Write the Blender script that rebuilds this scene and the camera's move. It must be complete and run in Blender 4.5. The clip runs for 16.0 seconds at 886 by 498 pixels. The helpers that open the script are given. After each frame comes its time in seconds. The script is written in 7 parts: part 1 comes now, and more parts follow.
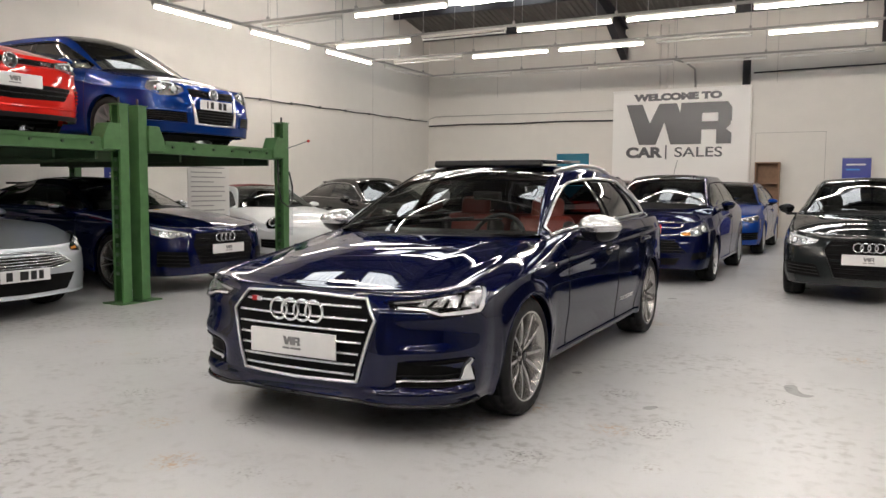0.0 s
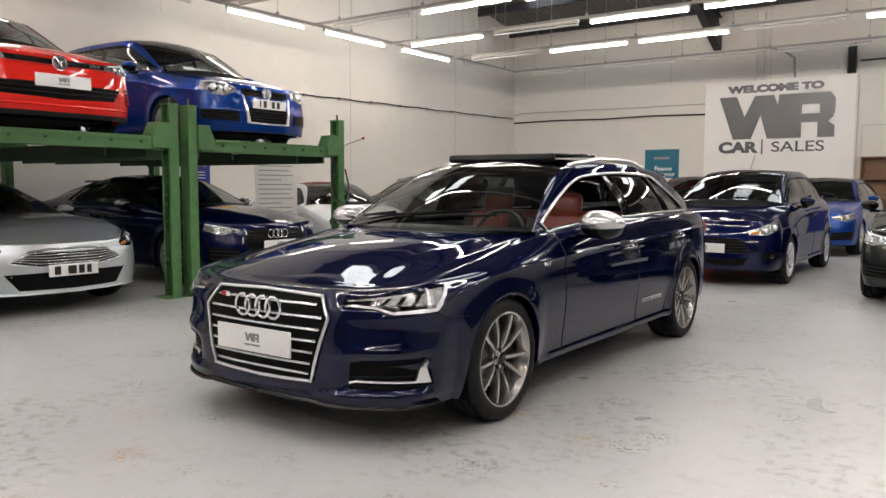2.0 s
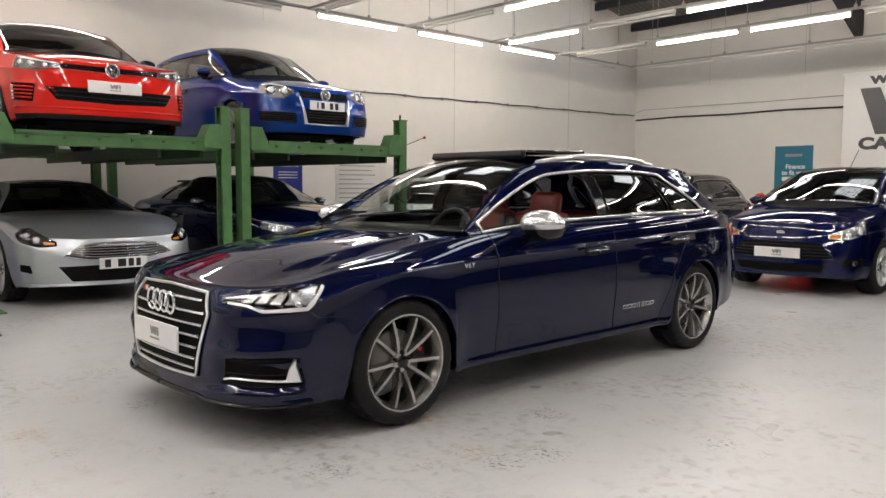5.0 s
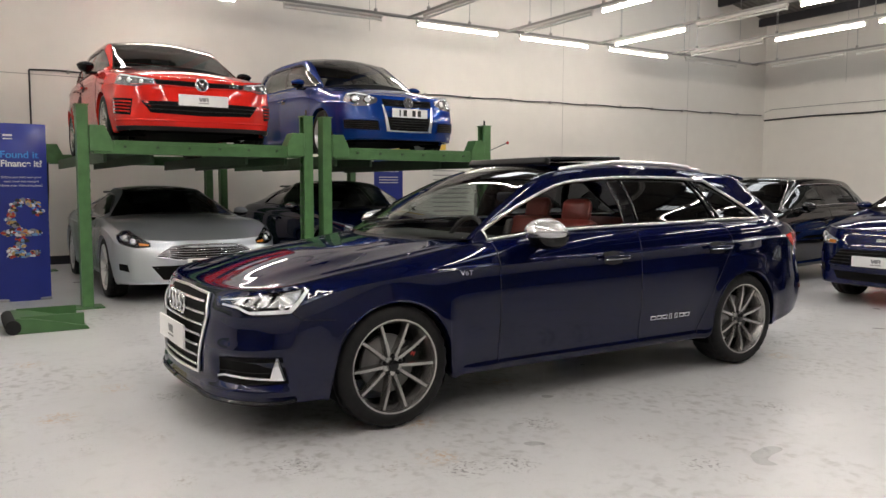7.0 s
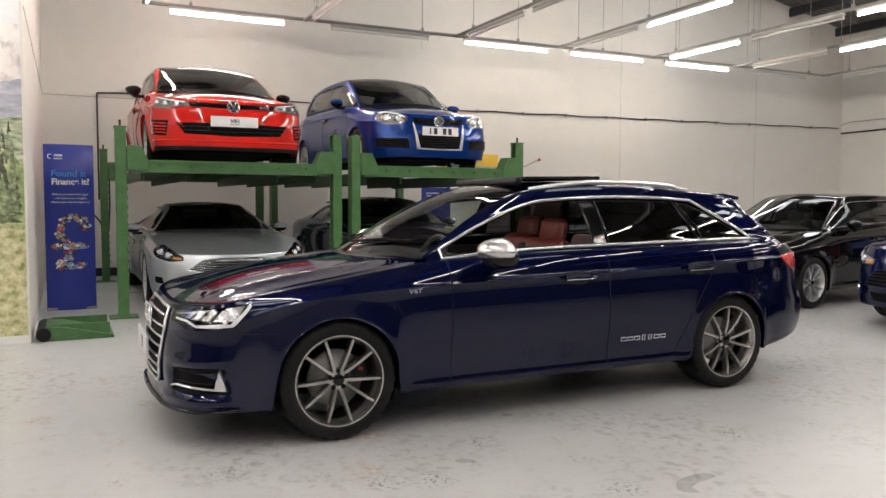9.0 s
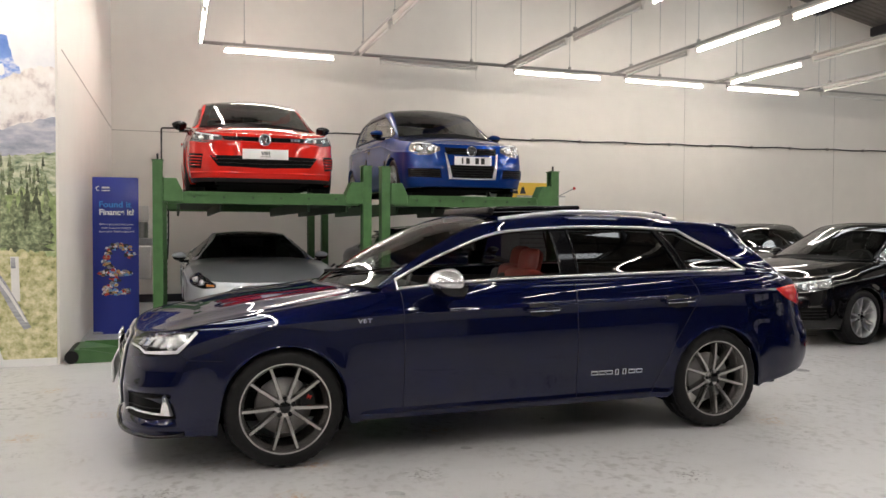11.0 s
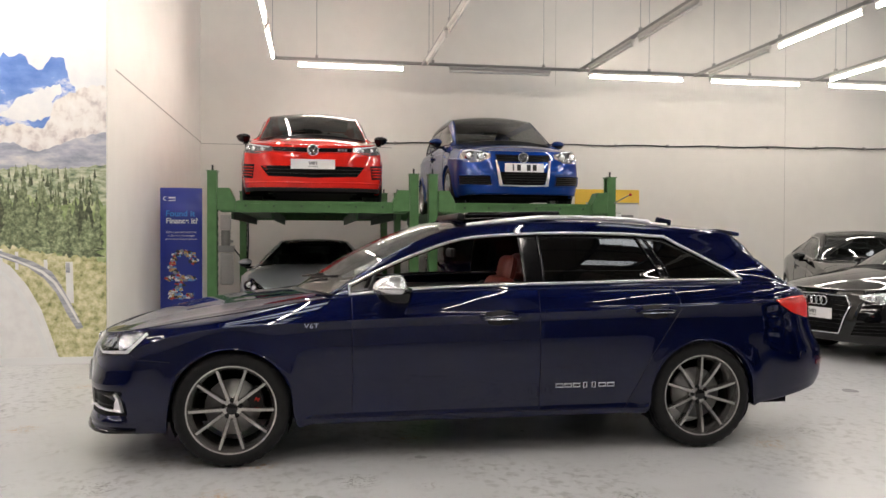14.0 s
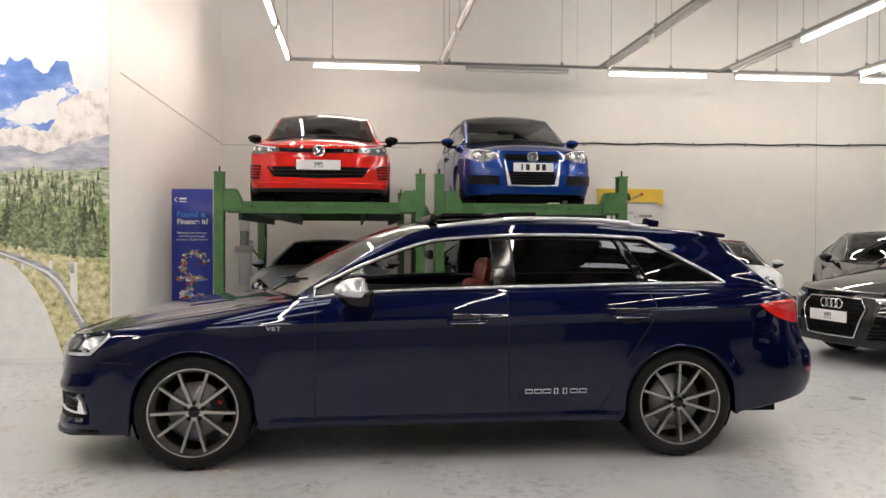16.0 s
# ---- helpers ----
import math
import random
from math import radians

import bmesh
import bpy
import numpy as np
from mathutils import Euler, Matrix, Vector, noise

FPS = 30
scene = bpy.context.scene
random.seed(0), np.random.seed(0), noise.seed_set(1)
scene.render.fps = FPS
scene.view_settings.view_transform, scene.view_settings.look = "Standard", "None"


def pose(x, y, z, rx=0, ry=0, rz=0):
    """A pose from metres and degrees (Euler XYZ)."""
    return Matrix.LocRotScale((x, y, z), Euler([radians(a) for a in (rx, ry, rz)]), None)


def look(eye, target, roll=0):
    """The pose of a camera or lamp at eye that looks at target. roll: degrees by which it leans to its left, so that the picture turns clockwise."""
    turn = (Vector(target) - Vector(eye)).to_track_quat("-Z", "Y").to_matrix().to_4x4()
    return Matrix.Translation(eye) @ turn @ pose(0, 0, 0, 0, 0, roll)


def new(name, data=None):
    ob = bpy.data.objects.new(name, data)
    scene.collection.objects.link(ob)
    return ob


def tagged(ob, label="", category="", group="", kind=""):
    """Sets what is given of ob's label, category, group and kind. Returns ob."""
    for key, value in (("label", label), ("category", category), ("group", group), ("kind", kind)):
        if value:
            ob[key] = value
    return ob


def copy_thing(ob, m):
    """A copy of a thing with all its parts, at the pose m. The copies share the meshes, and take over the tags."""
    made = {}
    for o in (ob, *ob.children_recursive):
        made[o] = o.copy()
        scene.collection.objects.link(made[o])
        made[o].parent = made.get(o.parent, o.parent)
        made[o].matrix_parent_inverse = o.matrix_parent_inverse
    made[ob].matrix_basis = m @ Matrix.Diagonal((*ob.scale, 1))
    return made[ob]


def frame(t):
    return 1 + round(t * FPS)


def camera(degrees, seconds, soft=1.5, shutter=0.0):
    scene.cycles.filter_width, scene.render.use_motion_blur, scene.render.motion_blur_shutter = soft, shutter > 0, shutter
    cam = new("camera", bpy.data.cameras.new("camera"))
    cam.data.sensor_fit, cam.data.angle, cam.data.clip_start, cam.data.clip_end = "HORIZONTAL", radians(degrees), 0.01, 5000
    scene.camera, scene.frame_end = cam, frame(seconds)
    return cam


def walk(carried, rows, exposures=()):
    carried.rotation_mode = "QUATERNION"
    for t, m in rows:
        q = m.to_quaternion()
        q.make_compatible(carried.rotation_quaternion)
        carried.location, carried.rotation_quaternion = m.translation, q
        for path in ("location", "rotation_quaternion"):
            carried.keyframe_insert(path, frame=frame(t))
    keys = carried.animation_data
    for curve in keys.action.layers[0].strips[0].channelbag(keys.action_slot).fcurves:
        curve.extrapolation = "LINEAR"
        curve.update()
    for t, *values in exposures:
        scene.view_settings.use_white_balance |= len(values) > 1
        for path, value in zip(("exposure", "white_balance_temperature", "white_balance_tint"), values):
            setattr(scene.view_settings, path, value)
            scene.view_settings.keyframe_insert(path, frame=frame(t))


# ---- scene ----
cam = camera(59.5, 16.0)
PATH = [
    (0, (0.093, 0.109, 1.249), (-0.841, 1.871, 1.091), 0.4),
    (0.5, (0.152, 0.231, 1.234), (-0.8, 1.982, 1.075), 0.4),
    (1, (0.271, 0.369, 1.229), (-0.748, 2.082, 1.068), 0.3),
    (1.5, (0.452, 0.508, 1.237), (-0.642, 2.175, 1.074), 0.3),
    (2, (0.606, 0.628, 1.229), (-0.561, 2.244, 1.066), 0.2),
    (2.5, (0.756, 0.811, 1.229), (-0.481, 2.373, 1.064), 0.2),
    (3, (0.936, 0.962, 1.242), (-0.356, 2.48, 1.077), 0.1),
    (5.5, (1.605, 1.739, 1.22), (0.076, 3.018, 1.055), 0.2),
    (6, (1.719, 1.892, 1.224), (0.121, 3.083, 1.059), 0.2),
    (6.5, (1.886, 2.023, 1.251), (0.233, 3.137, 1.089), 0.2),
    (7, (2.011, 2.142, 1.251), (0.327, 3.209, 1.094), 0.1),
    (7.5, (2.098, 2.315, 1.248), (0.394, 3.351, 1.1), 0.1),
    (8, (2.23, 2.465, 1.263), (0.498, 3.454, 1.121), 0.1),
    (8.5, (2.38, 2.609, 1.272), (0.617, 3.543, 1.138), 0.2),
    (9, (2.471, 2.754, 1.29), (0.675, 3.626, 1.168), 0.2),
    (9.5, (2.541, 2.925, 1.296), (0.716, 3.736, 1.197), 0.2),
    (12, (2.899, 3.868, 1.305), (0.981, 4.436, 1.269), 0.2),
    (12.5, (2.929, 4.04, 1.296), (1.0, 4.568, 1.263), 0.2),
    (13, (2.946, 4.192, 1.302), (1.002, 4.661, 1.272), 0.1),
    (13.5, (2.969, 4.337, 1.313), (1.009, 4.735, 1.285), 0.2),
    (14, (2.981, 4.505, 1.288), (1.009, 4.835, 1.261), 0.2),
    (14.5, (2.947, 4.649, 1.288), (0.971, 4.953, 1.26), 0.2),
    (15, (2.922, 4.765, 1.301), (0.944, 5.057, 1.27), 0.2),
    (15.5, (2.941, 4.866, 1.315), (0.958, 5.124, 1.283), 0.2),
    (16, (2.955, 4.954, 1.305), (0.968, 5.177, 1.276), 0.2),
]
walk(cam, [(t, look(eye, target, roll)) for t, eye, target, roll in PATH],
     exposures=[(0, 1.17), (6.5, 1.18), (9.5, 1.19), (12, 1.15), (16, 1.18)])

# ---- world and light ----
world = bpy.data.worlds.new("sky")
scene.world = world
world.use_nodes = True
wn = world.node_tree.nodes
sky = wn.new("ShaderNodeTexSky")
sky.sky_type, sky.sun_disc, sky.sun_elevation, sky.sun_rotation = "NISHITA", False, radians(35), radians(120)
world.node_tree.links.new(sky.outputs[0], wn["Background"].inputs[0])
wn["Background"].inputs[1].default_value = 0.08
TUBE_POWER = 30.0

# ---- materials ----


def material(name):
    m = bpy.data.materials.new(name)
    m.use_nodes = True
    return m, m.node_tree.nodes, m.node_tree.links, m.node_tree.nodes["Principled BSDF"]


def plain(name, colour, rough=0.5, metal=0.0, coat=0.0, grain=0.0, scale=40.0, bump=0.0, spec=0.5):
    """A surface with a slight two-scale variation of its colour and gloss."""
    m, nodes, links, bsdf = material(name)
    bsdf.inputs["Roughness"].default_value = rough
    bsdf.inputs["Metallic"].default_value = metal
    bsdf.inputs["Coat Weight"].default_value = coat
    bsdf.inputs["Coat Roughness"].default_value = 0.015
    bsdf.inputs["Specular IOR Level"].default_value = spec
    bsdf.inputs["Base Color"].default_value = (*colour, 1)
    if grain:
        tex = nodes.new("ShaderNodeTexCoord")
        n1, n2 = nodes.new("ShaderNodeTexNoise"), nodes.new("ShaderNodeTexNoise")
        n1.inputs["Scale"].default_value, n1.inputs["Detail"].default_value = scale, 6
        n2.inputs["Scale"].default_value, n2.inputs["Detail"].default_value = scale / 14, 3
        links.new(tex.outputs["Object"], n1.inputs["Vector"])
        links.new(tex.outputs["Object"], n2.inputs["Vector"])
        add = nodes.new("ShaderNodeMath")
        add.operation = "MULTIPLY"
        links.new(n1.outputs["Fac"], add.inputs[0])
        links.new(n2.outputs["Fac"], add.inputs[1])
        ramp = nodes.new("ShaderNodeMapRange")
        ramp.inputs["From Min"].default_value, ramp.inputs["From Max"].default_value = 0.1, 0.42
        ramp.inputs["To Min"].default_value, ramp.inputs["To Max"].default_value = 1 - grain, 1 + grain
        links.new(add.outputs[0], ramp.inputs["Value"])
        mix = nodes.new("ShaderNodeVectorMath")
        mix.operation = "SCALE"
        mix.inputs[0].default_value = colour
        links.new(ramp.outputs[0], mix.inputs["Scale"])
        links.new(mix.outputs[0], bsdf.inputs["Base Color"])
        if bump:
            b = nodes.new("ShaderNodeBump")
            b.inputs["Strength"].default_value, b.inputs["Distance"].default_value = bump, 0.004
            links.new(n1.outputs["Fac"], b.inputs["Height"])
            links.new(b.outputs[0], bsdf.inputs["Normal"])
    return m


def paint(name, colour, metal=0.35, rough=0.32):
    """Metallic car paint under clear lacquer: a fine flake and a faint orange peel."""
    m, nodes, links, bsdf = material(name)
    tex = nodes.new("ShaderNodeTexCoord")
    flake = nodes.new("ShaderNodeTexVoronoi")
    flake.inputs["Scale"].default_value = 900
    links.new(tex.outputs["Object"], flake.inputs["Vector"])
    ramp = nodes.new("ShaderNodeMapRange")
    ramp.inputs["To Min"].default_value, ramp.inputs["To Max"].default_value = 0.9, 1.15
    links.new(flake.outputs["Distance"], ramp.inputs["Value"])
    mix = nodes.new("ShaderNodeVectorMath")
    mix.operation = "SCALE"
    mix.inputs[0].default_value = colour
    links.new(ramp.outputs[0], mix.inputs["Scale"])
    links.new(mix.outputs[0], bsdf.inputs["Base Color"])
    peel = nodes.new("ShaderNodeTexNoise")
    peel.inputs["Scale"].default_value = 90
    links.new(tex.outputs["Object"], peel.inputs["Vector"])
    b = nodes.new("ShaderNodeBump")
    b.inputs["Strength"].default_value, b.inputs["Distance"].default_value = 0.012, 0.002
    links.new(peel.outputs["Fac"], b.inputs["Height"])
    links.new(b.outputs[0], bsdf.inputs["Coat Normal"])
    bsdf.inputs["Metallic"].default_value = metal
    bsdf.inputs["Roughness"].default_value = rough
    top = max(colour)
    bsdf.inputs["Specular Tint"].default_value = (*[0.4 * c / top for c in colour], 1)
    bsdf.inputs["Specular IOR Level"].default_value = 0.0
    bsdf.inputs["Coat Weight"].default_value = 1.0
    bsdf.inputs["Coat Roughness"].default_value = 0.02
    bsdf.inputs["Coat IOR"].default_value = 1.5
    return m


def glazing(name, tint, head_on=0.07):
    """Clear or tinted pane: lets light straight through, mirrors by Fresnel."""
    m, nodes, links, bsdf = material(name)
    nodes.remove(bsdf)
    clear, gloss = nodes.new("ShaderNodeBsdfTransparent"), nodes.new("ShaderNodeBsdfGlossy")
    clear.inputs[0].default_value = (*tint, 1)
    gloss.inputs["Roughness"].default_value = 0.01
    edge, mix = nodes.new("ShaderNodeLayerWeight"), nodes.new("ShaderNodeMixShader")
    edge.inputs[0].default_value = 0.5
    power, scale = nodes.new("ShaderNodeMath"), nodes.new("ShaderNodeMath")
    power.operation, scale.operation = "POWER", "MULTIPLY_ADD"
    power.inputs[1].default_value = 4.5
    scale.inputs[1].default_value, scale.inputs[2].default_value = 1 - head_on, head_on
    links.new(edge.outputs["Facing"], power.inputs[0])
    links.new(power.outputs[0], scale.inputs[0])
    links.new(scale.outputs[0], mix.inputs[0])
    links.new(clear.outputs[0], mix.inputs[1])
    links.new(gloss.outputs[0], mix.inputs[2])
    links.new(mix.outputs[0], nodes["Material Output"].inputs[0])
    return m


def glowing(name, colour, strength):
    m, nodes, links, bsdf = material(name)
    bsdf.inputs["Base Color"].default_value = (0.8, 0.8, 0.8, 1)
    bsdf.inputs["Emission Color"].default_value = (*colour, 1)
    bsdf.inputs["Emission Strength"].default_value = strength
    return m


def floor_material():
    """Grey painted concrete: cloudy wear, tyre scuffs, brown stains, uneven gloss."""
    m, nodes, links, bsdf = material("painted_concrete_floor")
    tex = nodes.new("ShaderNodeTexCoord")

    def noise_of(scale, detail, low, high, a, b, distort=0.0):
        n = nodes.new("ShaderNodeTexNoise")
        n.inputs["Scale"].default_value, n.inputs["Detail"].default_value = scale, detail
        n.inputs["Distortion"].default_value = distort
        links.new(tex.outputs["Object"], n.inputs["Vector"])
        r = nodes.new("ShaderNodeMapRange")
        r.inputs["From Min"].default_value, r.inputs["From Max"].default_value = low, high
        r.inputs["To Min"].default_value, r.inputs["To Max"].default_value = a, b
        links.new(n.outputs["Fac"], r.inputs["Value"])
        return r.outputs[0], n.outputs["Fac"]

    def math(op, p, q):
        n = nodes.new("ShaderNodeMath")
        n.operation = op
        for k, v in ((0, p), (1, q)):
            if isinstance(v, float):
                n.inputs[k].default_value = v
            else:
                links.new(v, n.inputs[k])
        return n.outputs[0]

    def blend(fac, a, b):
        n = nodes.new("ShaderNodeMix")
        n.data_type = "RGBA"
        links.new(fac, n.inputs[0])
        for k, v in ((6, a), (7, b)):
            if isinstance(v, tuple):
                n.inputs[k].default_value = (*v, 1)
            else:
                links.new(v, n.inputs[k])
        return n.outputs[2]

    def cells(scale, reach, low, high, seed):
        """Scattered patches: one in some of the cells, of uneven size."""
        shift = nodes.new("ShaderNodeVectorMath")
        shift.operation = "ADD"
        shift.inputs[1].default_value = (seed, seed * 0.7, 0)
        links.new(tex.outputs["Object"], shift.inputs[0])
        v = nodes.new("ShaderNodeTexVoronoi")
        v.inputs["Scale"].default_value = scale
        links.new(shift.outputs[0], v.inputs["Vector"])
        r = nodes.new("ShaderNodeMapRange")
        r.inputs["From Min"].default_value, r.inputs["From Max"].default_value = reach, reach * 0.35
        links.new(v.outputs["Distance"], r.inputs["Value"])
        sep = nodes.new("ShaderNodeSeparateColor")
        links.new(v.outputs["Color"], sep.inputs[0])
        pick = math("MULTIPLY", math("GREATER_THAN", sep.outputs[0], low), math("LESS_THAN", sep.outputs[0], high))
        return math("MULTIPLY", r.outputs[0], pick)

    cloud, _ = noise_of(0.35, 4, 0.35, 0.68, 0, 1, 0.4)
    grain, fine = noise_of(60, 6, 0.3, 0.7, 0, 1)
    flecks, _ = noise_of(46, 3, 0.55, 0.61, 0, 1, 0.6)
    specks, _ = noise_of(120, 2, 0.66, 0.70, 0, 1)
    flecks2, _ = noise_of(34, 4, 0.51, 0.60, 0, 1, 1.0)
    pull = nodes.new("ShaderNodeMapping")
    pull.inputs["Scale"].default_value = (2.2, 0.5, 1)
    links.new(tex.outputs["Object"], pull.inputs[0])
    smear = nodes.new("ShaderNodeTexNoise")
    smear.inputs["Scale"].default_value, smear.inputs["Detail"].default_value, smear.inputs["Roughness"].default_value = 2.6, 9, 0.72
    links.new(pull.outputs[0], smear.inputs["Vector"])
    fade = nodes.new("ShaderNodeMapRange")
    fade.inputs["From Min"].default_value, fade.inputs["From Max"].default_value = 0.46, 0.80
    links.new(smear.outputs["Fac"], fade.inputs["Value"])
    streak = fade.outputs[0]
    base = blend(cloud, (0.515, 0.52, 0.53), (0.575, 0.58, 0.587))
    base = blend(math("MULTIPLY", grain, 0.08), base, (0.46, 0.46, 0.465))
    base = blend(math("MULTIPLY", streak, 0.12), base, (0.29, 0.29, 0.295))
    grime, _ = noise_of(1.3, 2, 0.35, 0.75, 0, 1)
    base = blend(math("MULTIPLY", grime, 0.22), base, (0.36, 0.355, 0.35))
    smudge, _ = noise_of(15, 7, 0.50, 0.66, 0, 1, 0.3)
    trodden, _ = noise_of(0.7, 3, 0.47, 0.60, 0, 1, 0.4)
    base = blend(math("MULTIPLY", math("MULTIPLY", smudge, trodden), 0.56), base, (0.20, 0.195, 0.19))
    base = blend(math("MULTIPLY", specks, 0.45), base, (0.22, 0.20, 0.18))
    base = blend(math("MULTIPLY", math("MULTIPLY", cells(2.0, 0.30, 0.0, 0.34, 3.3), flecks), 0.85), base, (0.09, 0.09, 0.09))
    base = blend(math("MULTIPLY", math("MULTIPLY", cells(1.9, 0.28, 0.34, 0.60, 3.3), flecks2), 0.75), base, (0.45, 0.27, 0.12))
    base = blend(math("MULTIPLY", math("MULTIPLY", cells(3.1, 0.30, 0.6, 0.74, 6.7), flecks), 0.55), base, (0.16, 0.12, 0.09))
    prints, _ = noise_of(26, 4, 0.56, 0.63, 0, 1, 0.8)
    base = blend(math("MULTIPLY", math("MULTIPLY", cells(1.15, 0.42, 0.0, 0.42, 9.1), prints), 0.28), base, (0.13, 0.13, 0.13))
    base = blend(math("MULTIPLY", math("MULTIPLY", cells(1.4, 0.34, 0.60, 0.80, 14.3), prints), 0.60), base, (0.34, 0.24, 0.15))
    scuffs, _ = noise_of(9, 8, 0.58, 0.72, 0, 1, 0.5)
    base = blend(math("MULTIPLY", scuffs, 0.30), base, (0.30, 0.295, 0.29))
    links.new(base, bsdf.inputs["Base Color"])
    gloss, _ = noise_of(1.6, 2, 0.25, 0.75, 0.27, 0.34)
    links.new(gloss, bsdf.inputs["Roughness"])
    b = nodes.new("ShaderNodeBump")
    b.inputs["Strength"].default_value, b.inputs["Distance"].default_value = 0.12, 0.003
    links.new(fine, b.inputs["Height"])
    links.new(b.outputs[0], bsdf.inputs["Normal"])
    return m


NAVY = paint("navy_pearl_paint", (0.0011, 0.0033, 0.030), 0.45, 0.33)
NAVY_DARK = paint("dark_navy_paint", (0.0011, 0.0036, 0.040), 0.4, 0.30)
RED = paint("red_paint", (0.58, 0.02, 0.014), 0.0, 0.4)
BLUE = paint("deep_blue_paint", (0.004, 0.032, 0.19), 0.5)
SILVER = paint("silver_blue_paint", (0.56, 0.605, 0.645), 0.75, 0.36)
WHITE = paint("white_car_paint", (0.78, 0.80, 0.80), 0.0)
BLACK = paint("black_car_paint", (0.004, 0.004, 0.0045), 0.0)
GREY = paint("grey_car_paint", (0.016, 0.019, 0.020), 0.1)
GRAPHITE = paint("graphite_car_paint", (0.016, 0.015, 0.0145), 0.1)
VIVID = paint("vivid_blue_paint", (0.006, 0.05, 0.29), 0.4)
GLOSS_BLACK = plain("gloss_black_trim", (0.004, 0.004, 0.005), 0.08, spec=0.35)
MESH_BLACK = plain("black_grille_mesh", (0.003, 0.003, 0.003), 0.6, spec=0.1, grain=0.3, scale=150)
PLASTIC = plain("black_plastic", (0.006, 0.006, 0.0065), 0.45, spec=0.25, grain=0.2, scale=120, bump=0.1)
UNDER = plain("dark_underbody", (0.004, 0.004, 0.004), 0.85, spec=0.1, grain=0.2)
SEAM = plain("panel_gap", (0.003, 0.003, 0.004), 0.7)
RUBBER = plain("tyre_rubber", (0.009, 0.009, 0.0095), 0.62, spec=0.25, grain=0.25, scale=60, bump=0.2)
CHROME = plain("chrome", (0.85, 0.86, 0.88), 0.06, 1.0)
SATIN = plain("satin_aluminium", (0.72, 0.73, 0.75), 0.24, 1.0, grain=0.04, scale=200)
TRIM_BRIGHT = plain("bright_anodised_trim", (0.90, 0.90, 0.91), 0.30, 1.0, grain=0.03, scale=200)
MIRROR_SILVER = plain("brushed_silver_mirror_cap", (0.80, 0.80, 0.81), 0.22, 0.85, grain=0.04, scale=120)
GUNMETAL = plain("titanium_grey_rim", (0.45, 0.438, 0.425), 0.27, 0.95, grain=0.06, scale=80)
BRIGHT_RIM = plain("bright_alloy_rim", (0.62, 0.63, 0.64), 0.28, 0.9, grain=0.05, scale=80)
DISC = plain("brake_disc_steel", (0.30, 0.295, 0.29), 0.42, 1.0, grain=0.15, scale=150)
CALIPER_RED = plain("red_caliper", (0.5, 0.02, 0.015), 0.35)
LEATHER_RED = plain("red_leather", (0.15, 0.02, 0.013), 0.45, grain=0.15, scale=60, bump=0.25)
LEATHER_BLACK = plain("black_leather", (0.015, 0.015, 0.016), 0.5, grain=0.2, scale=60, bump=0.2)
LENS = glazing("clear_lamp_cover", (0.92, 0.93, 0.94), 0.04)
GREY_GLASS = glazing("grey_window_glass", (0.36, 0.38, 0.38))
CLEAR_GLASS = glazing("clear_window_glass", (0.70, 0.74, 0.72))
GLASS = glazing("car_window_glass", (0.30, 0.33, 0.32))
PRIVACY = glazing("privacy_glass", (0.06, 0.065, 0.07))
LAMP_RED = plain("red_lamp_plastic", (0.75, 0.02, 0.014), 0.08, coat=1.0)
LAMP_RED_DARK = plain("dark_red_reflector", (0.30, 0.012, 0.01), 0.12, coat=1.0)
LAMP_AMBER = plain("amber_lamp_plastic", (0.75, 0.26, 0.04), 0.12, coat=1.0)
LAMP_WHITE = plain("white_light_guide", (0.85, 0.86, 0.88), 0.15, coat=1.0)
LAMP_GREY = plain("smoked_lamp_bowl", (0.22, 0.22, 0.225), 0.25, 0.6, grain=0.1, scale=30)
LAMP_SILVER = plain("lamp_silver", (0.60, 0.61, 0.62), 0.22, 0.75, grain=0.1, scale=30)
PLATE = plain("white_plate", (0.80, 0.80, 0.80), 0.3, grain=0.03)
PLATE_INK = plain("black_plate_print", (0.012, 0.012, 0.012), 0.4)
PLATE_GREY = plain("grey_plate_print", (0.22, 0.22, 0.23), 0.4)
WALL = plain("off_white_wall_paint", (0.74, 0.71, 0.655), 0.62, grain=0.03, scale=3, bump=0.03)
WALL_SMOOTH = plain("cream_panel_paint", (0.85, 0.825, 0.775), 0.5, grain=0.03, scale=3, bump=0.05)
FLOOR = floor_material()
# Pale tone for an unseen wall, set by how bright the doors mirror it.
REFLECT_PALE = plain("pale_reflection_wall", (0.38, 0.38, 0.385), 0.6, grain=0.1, scale=3)
# Dark tone for unseen walls, so paint and glass mirror little light.
REFLECT_DIM = plain("dark_reflection_wall", (0.08, 0.08, 0.085), 0.6, grain=0.1, scale=3)
ROOF_SHEET = plain("grey_beige_roof_sheet", (0.115, 0.108, 0.095), 0.6, grain=0.12, scale=5)
DARK_STEEL = plain("dark_painted_steel", (0.02, 0.02, 0.025), 0.5, grain=0.2, scale=12)
TRUNKING = plain("grey_trunking", (0.30, 0.29, 0.27), 0.5, grain=0.1, scale=20)
BATTEN = plain("white_batten_enamel", (0.62, 0.60, 0.55), 0.4, grain=0.04)
TUBE = glowing("lit_fluorescent_tube", (1.0, 0.905, 0.825), TUBE_POWER)
DEAD_TUBE = plain("unlit_tube_glass", (0.78, 0.77, 0.73), 0.2)
ROOFLIGHT = glowing("daylit_roof_panel", (0.93, 0.97, 1.0), 2.2)
LIFT_GREEN = plain("green_lift_paint", (0.066, 0.165, 0.056), 0.42, grain=0.22, scale=9, bump=0.08)
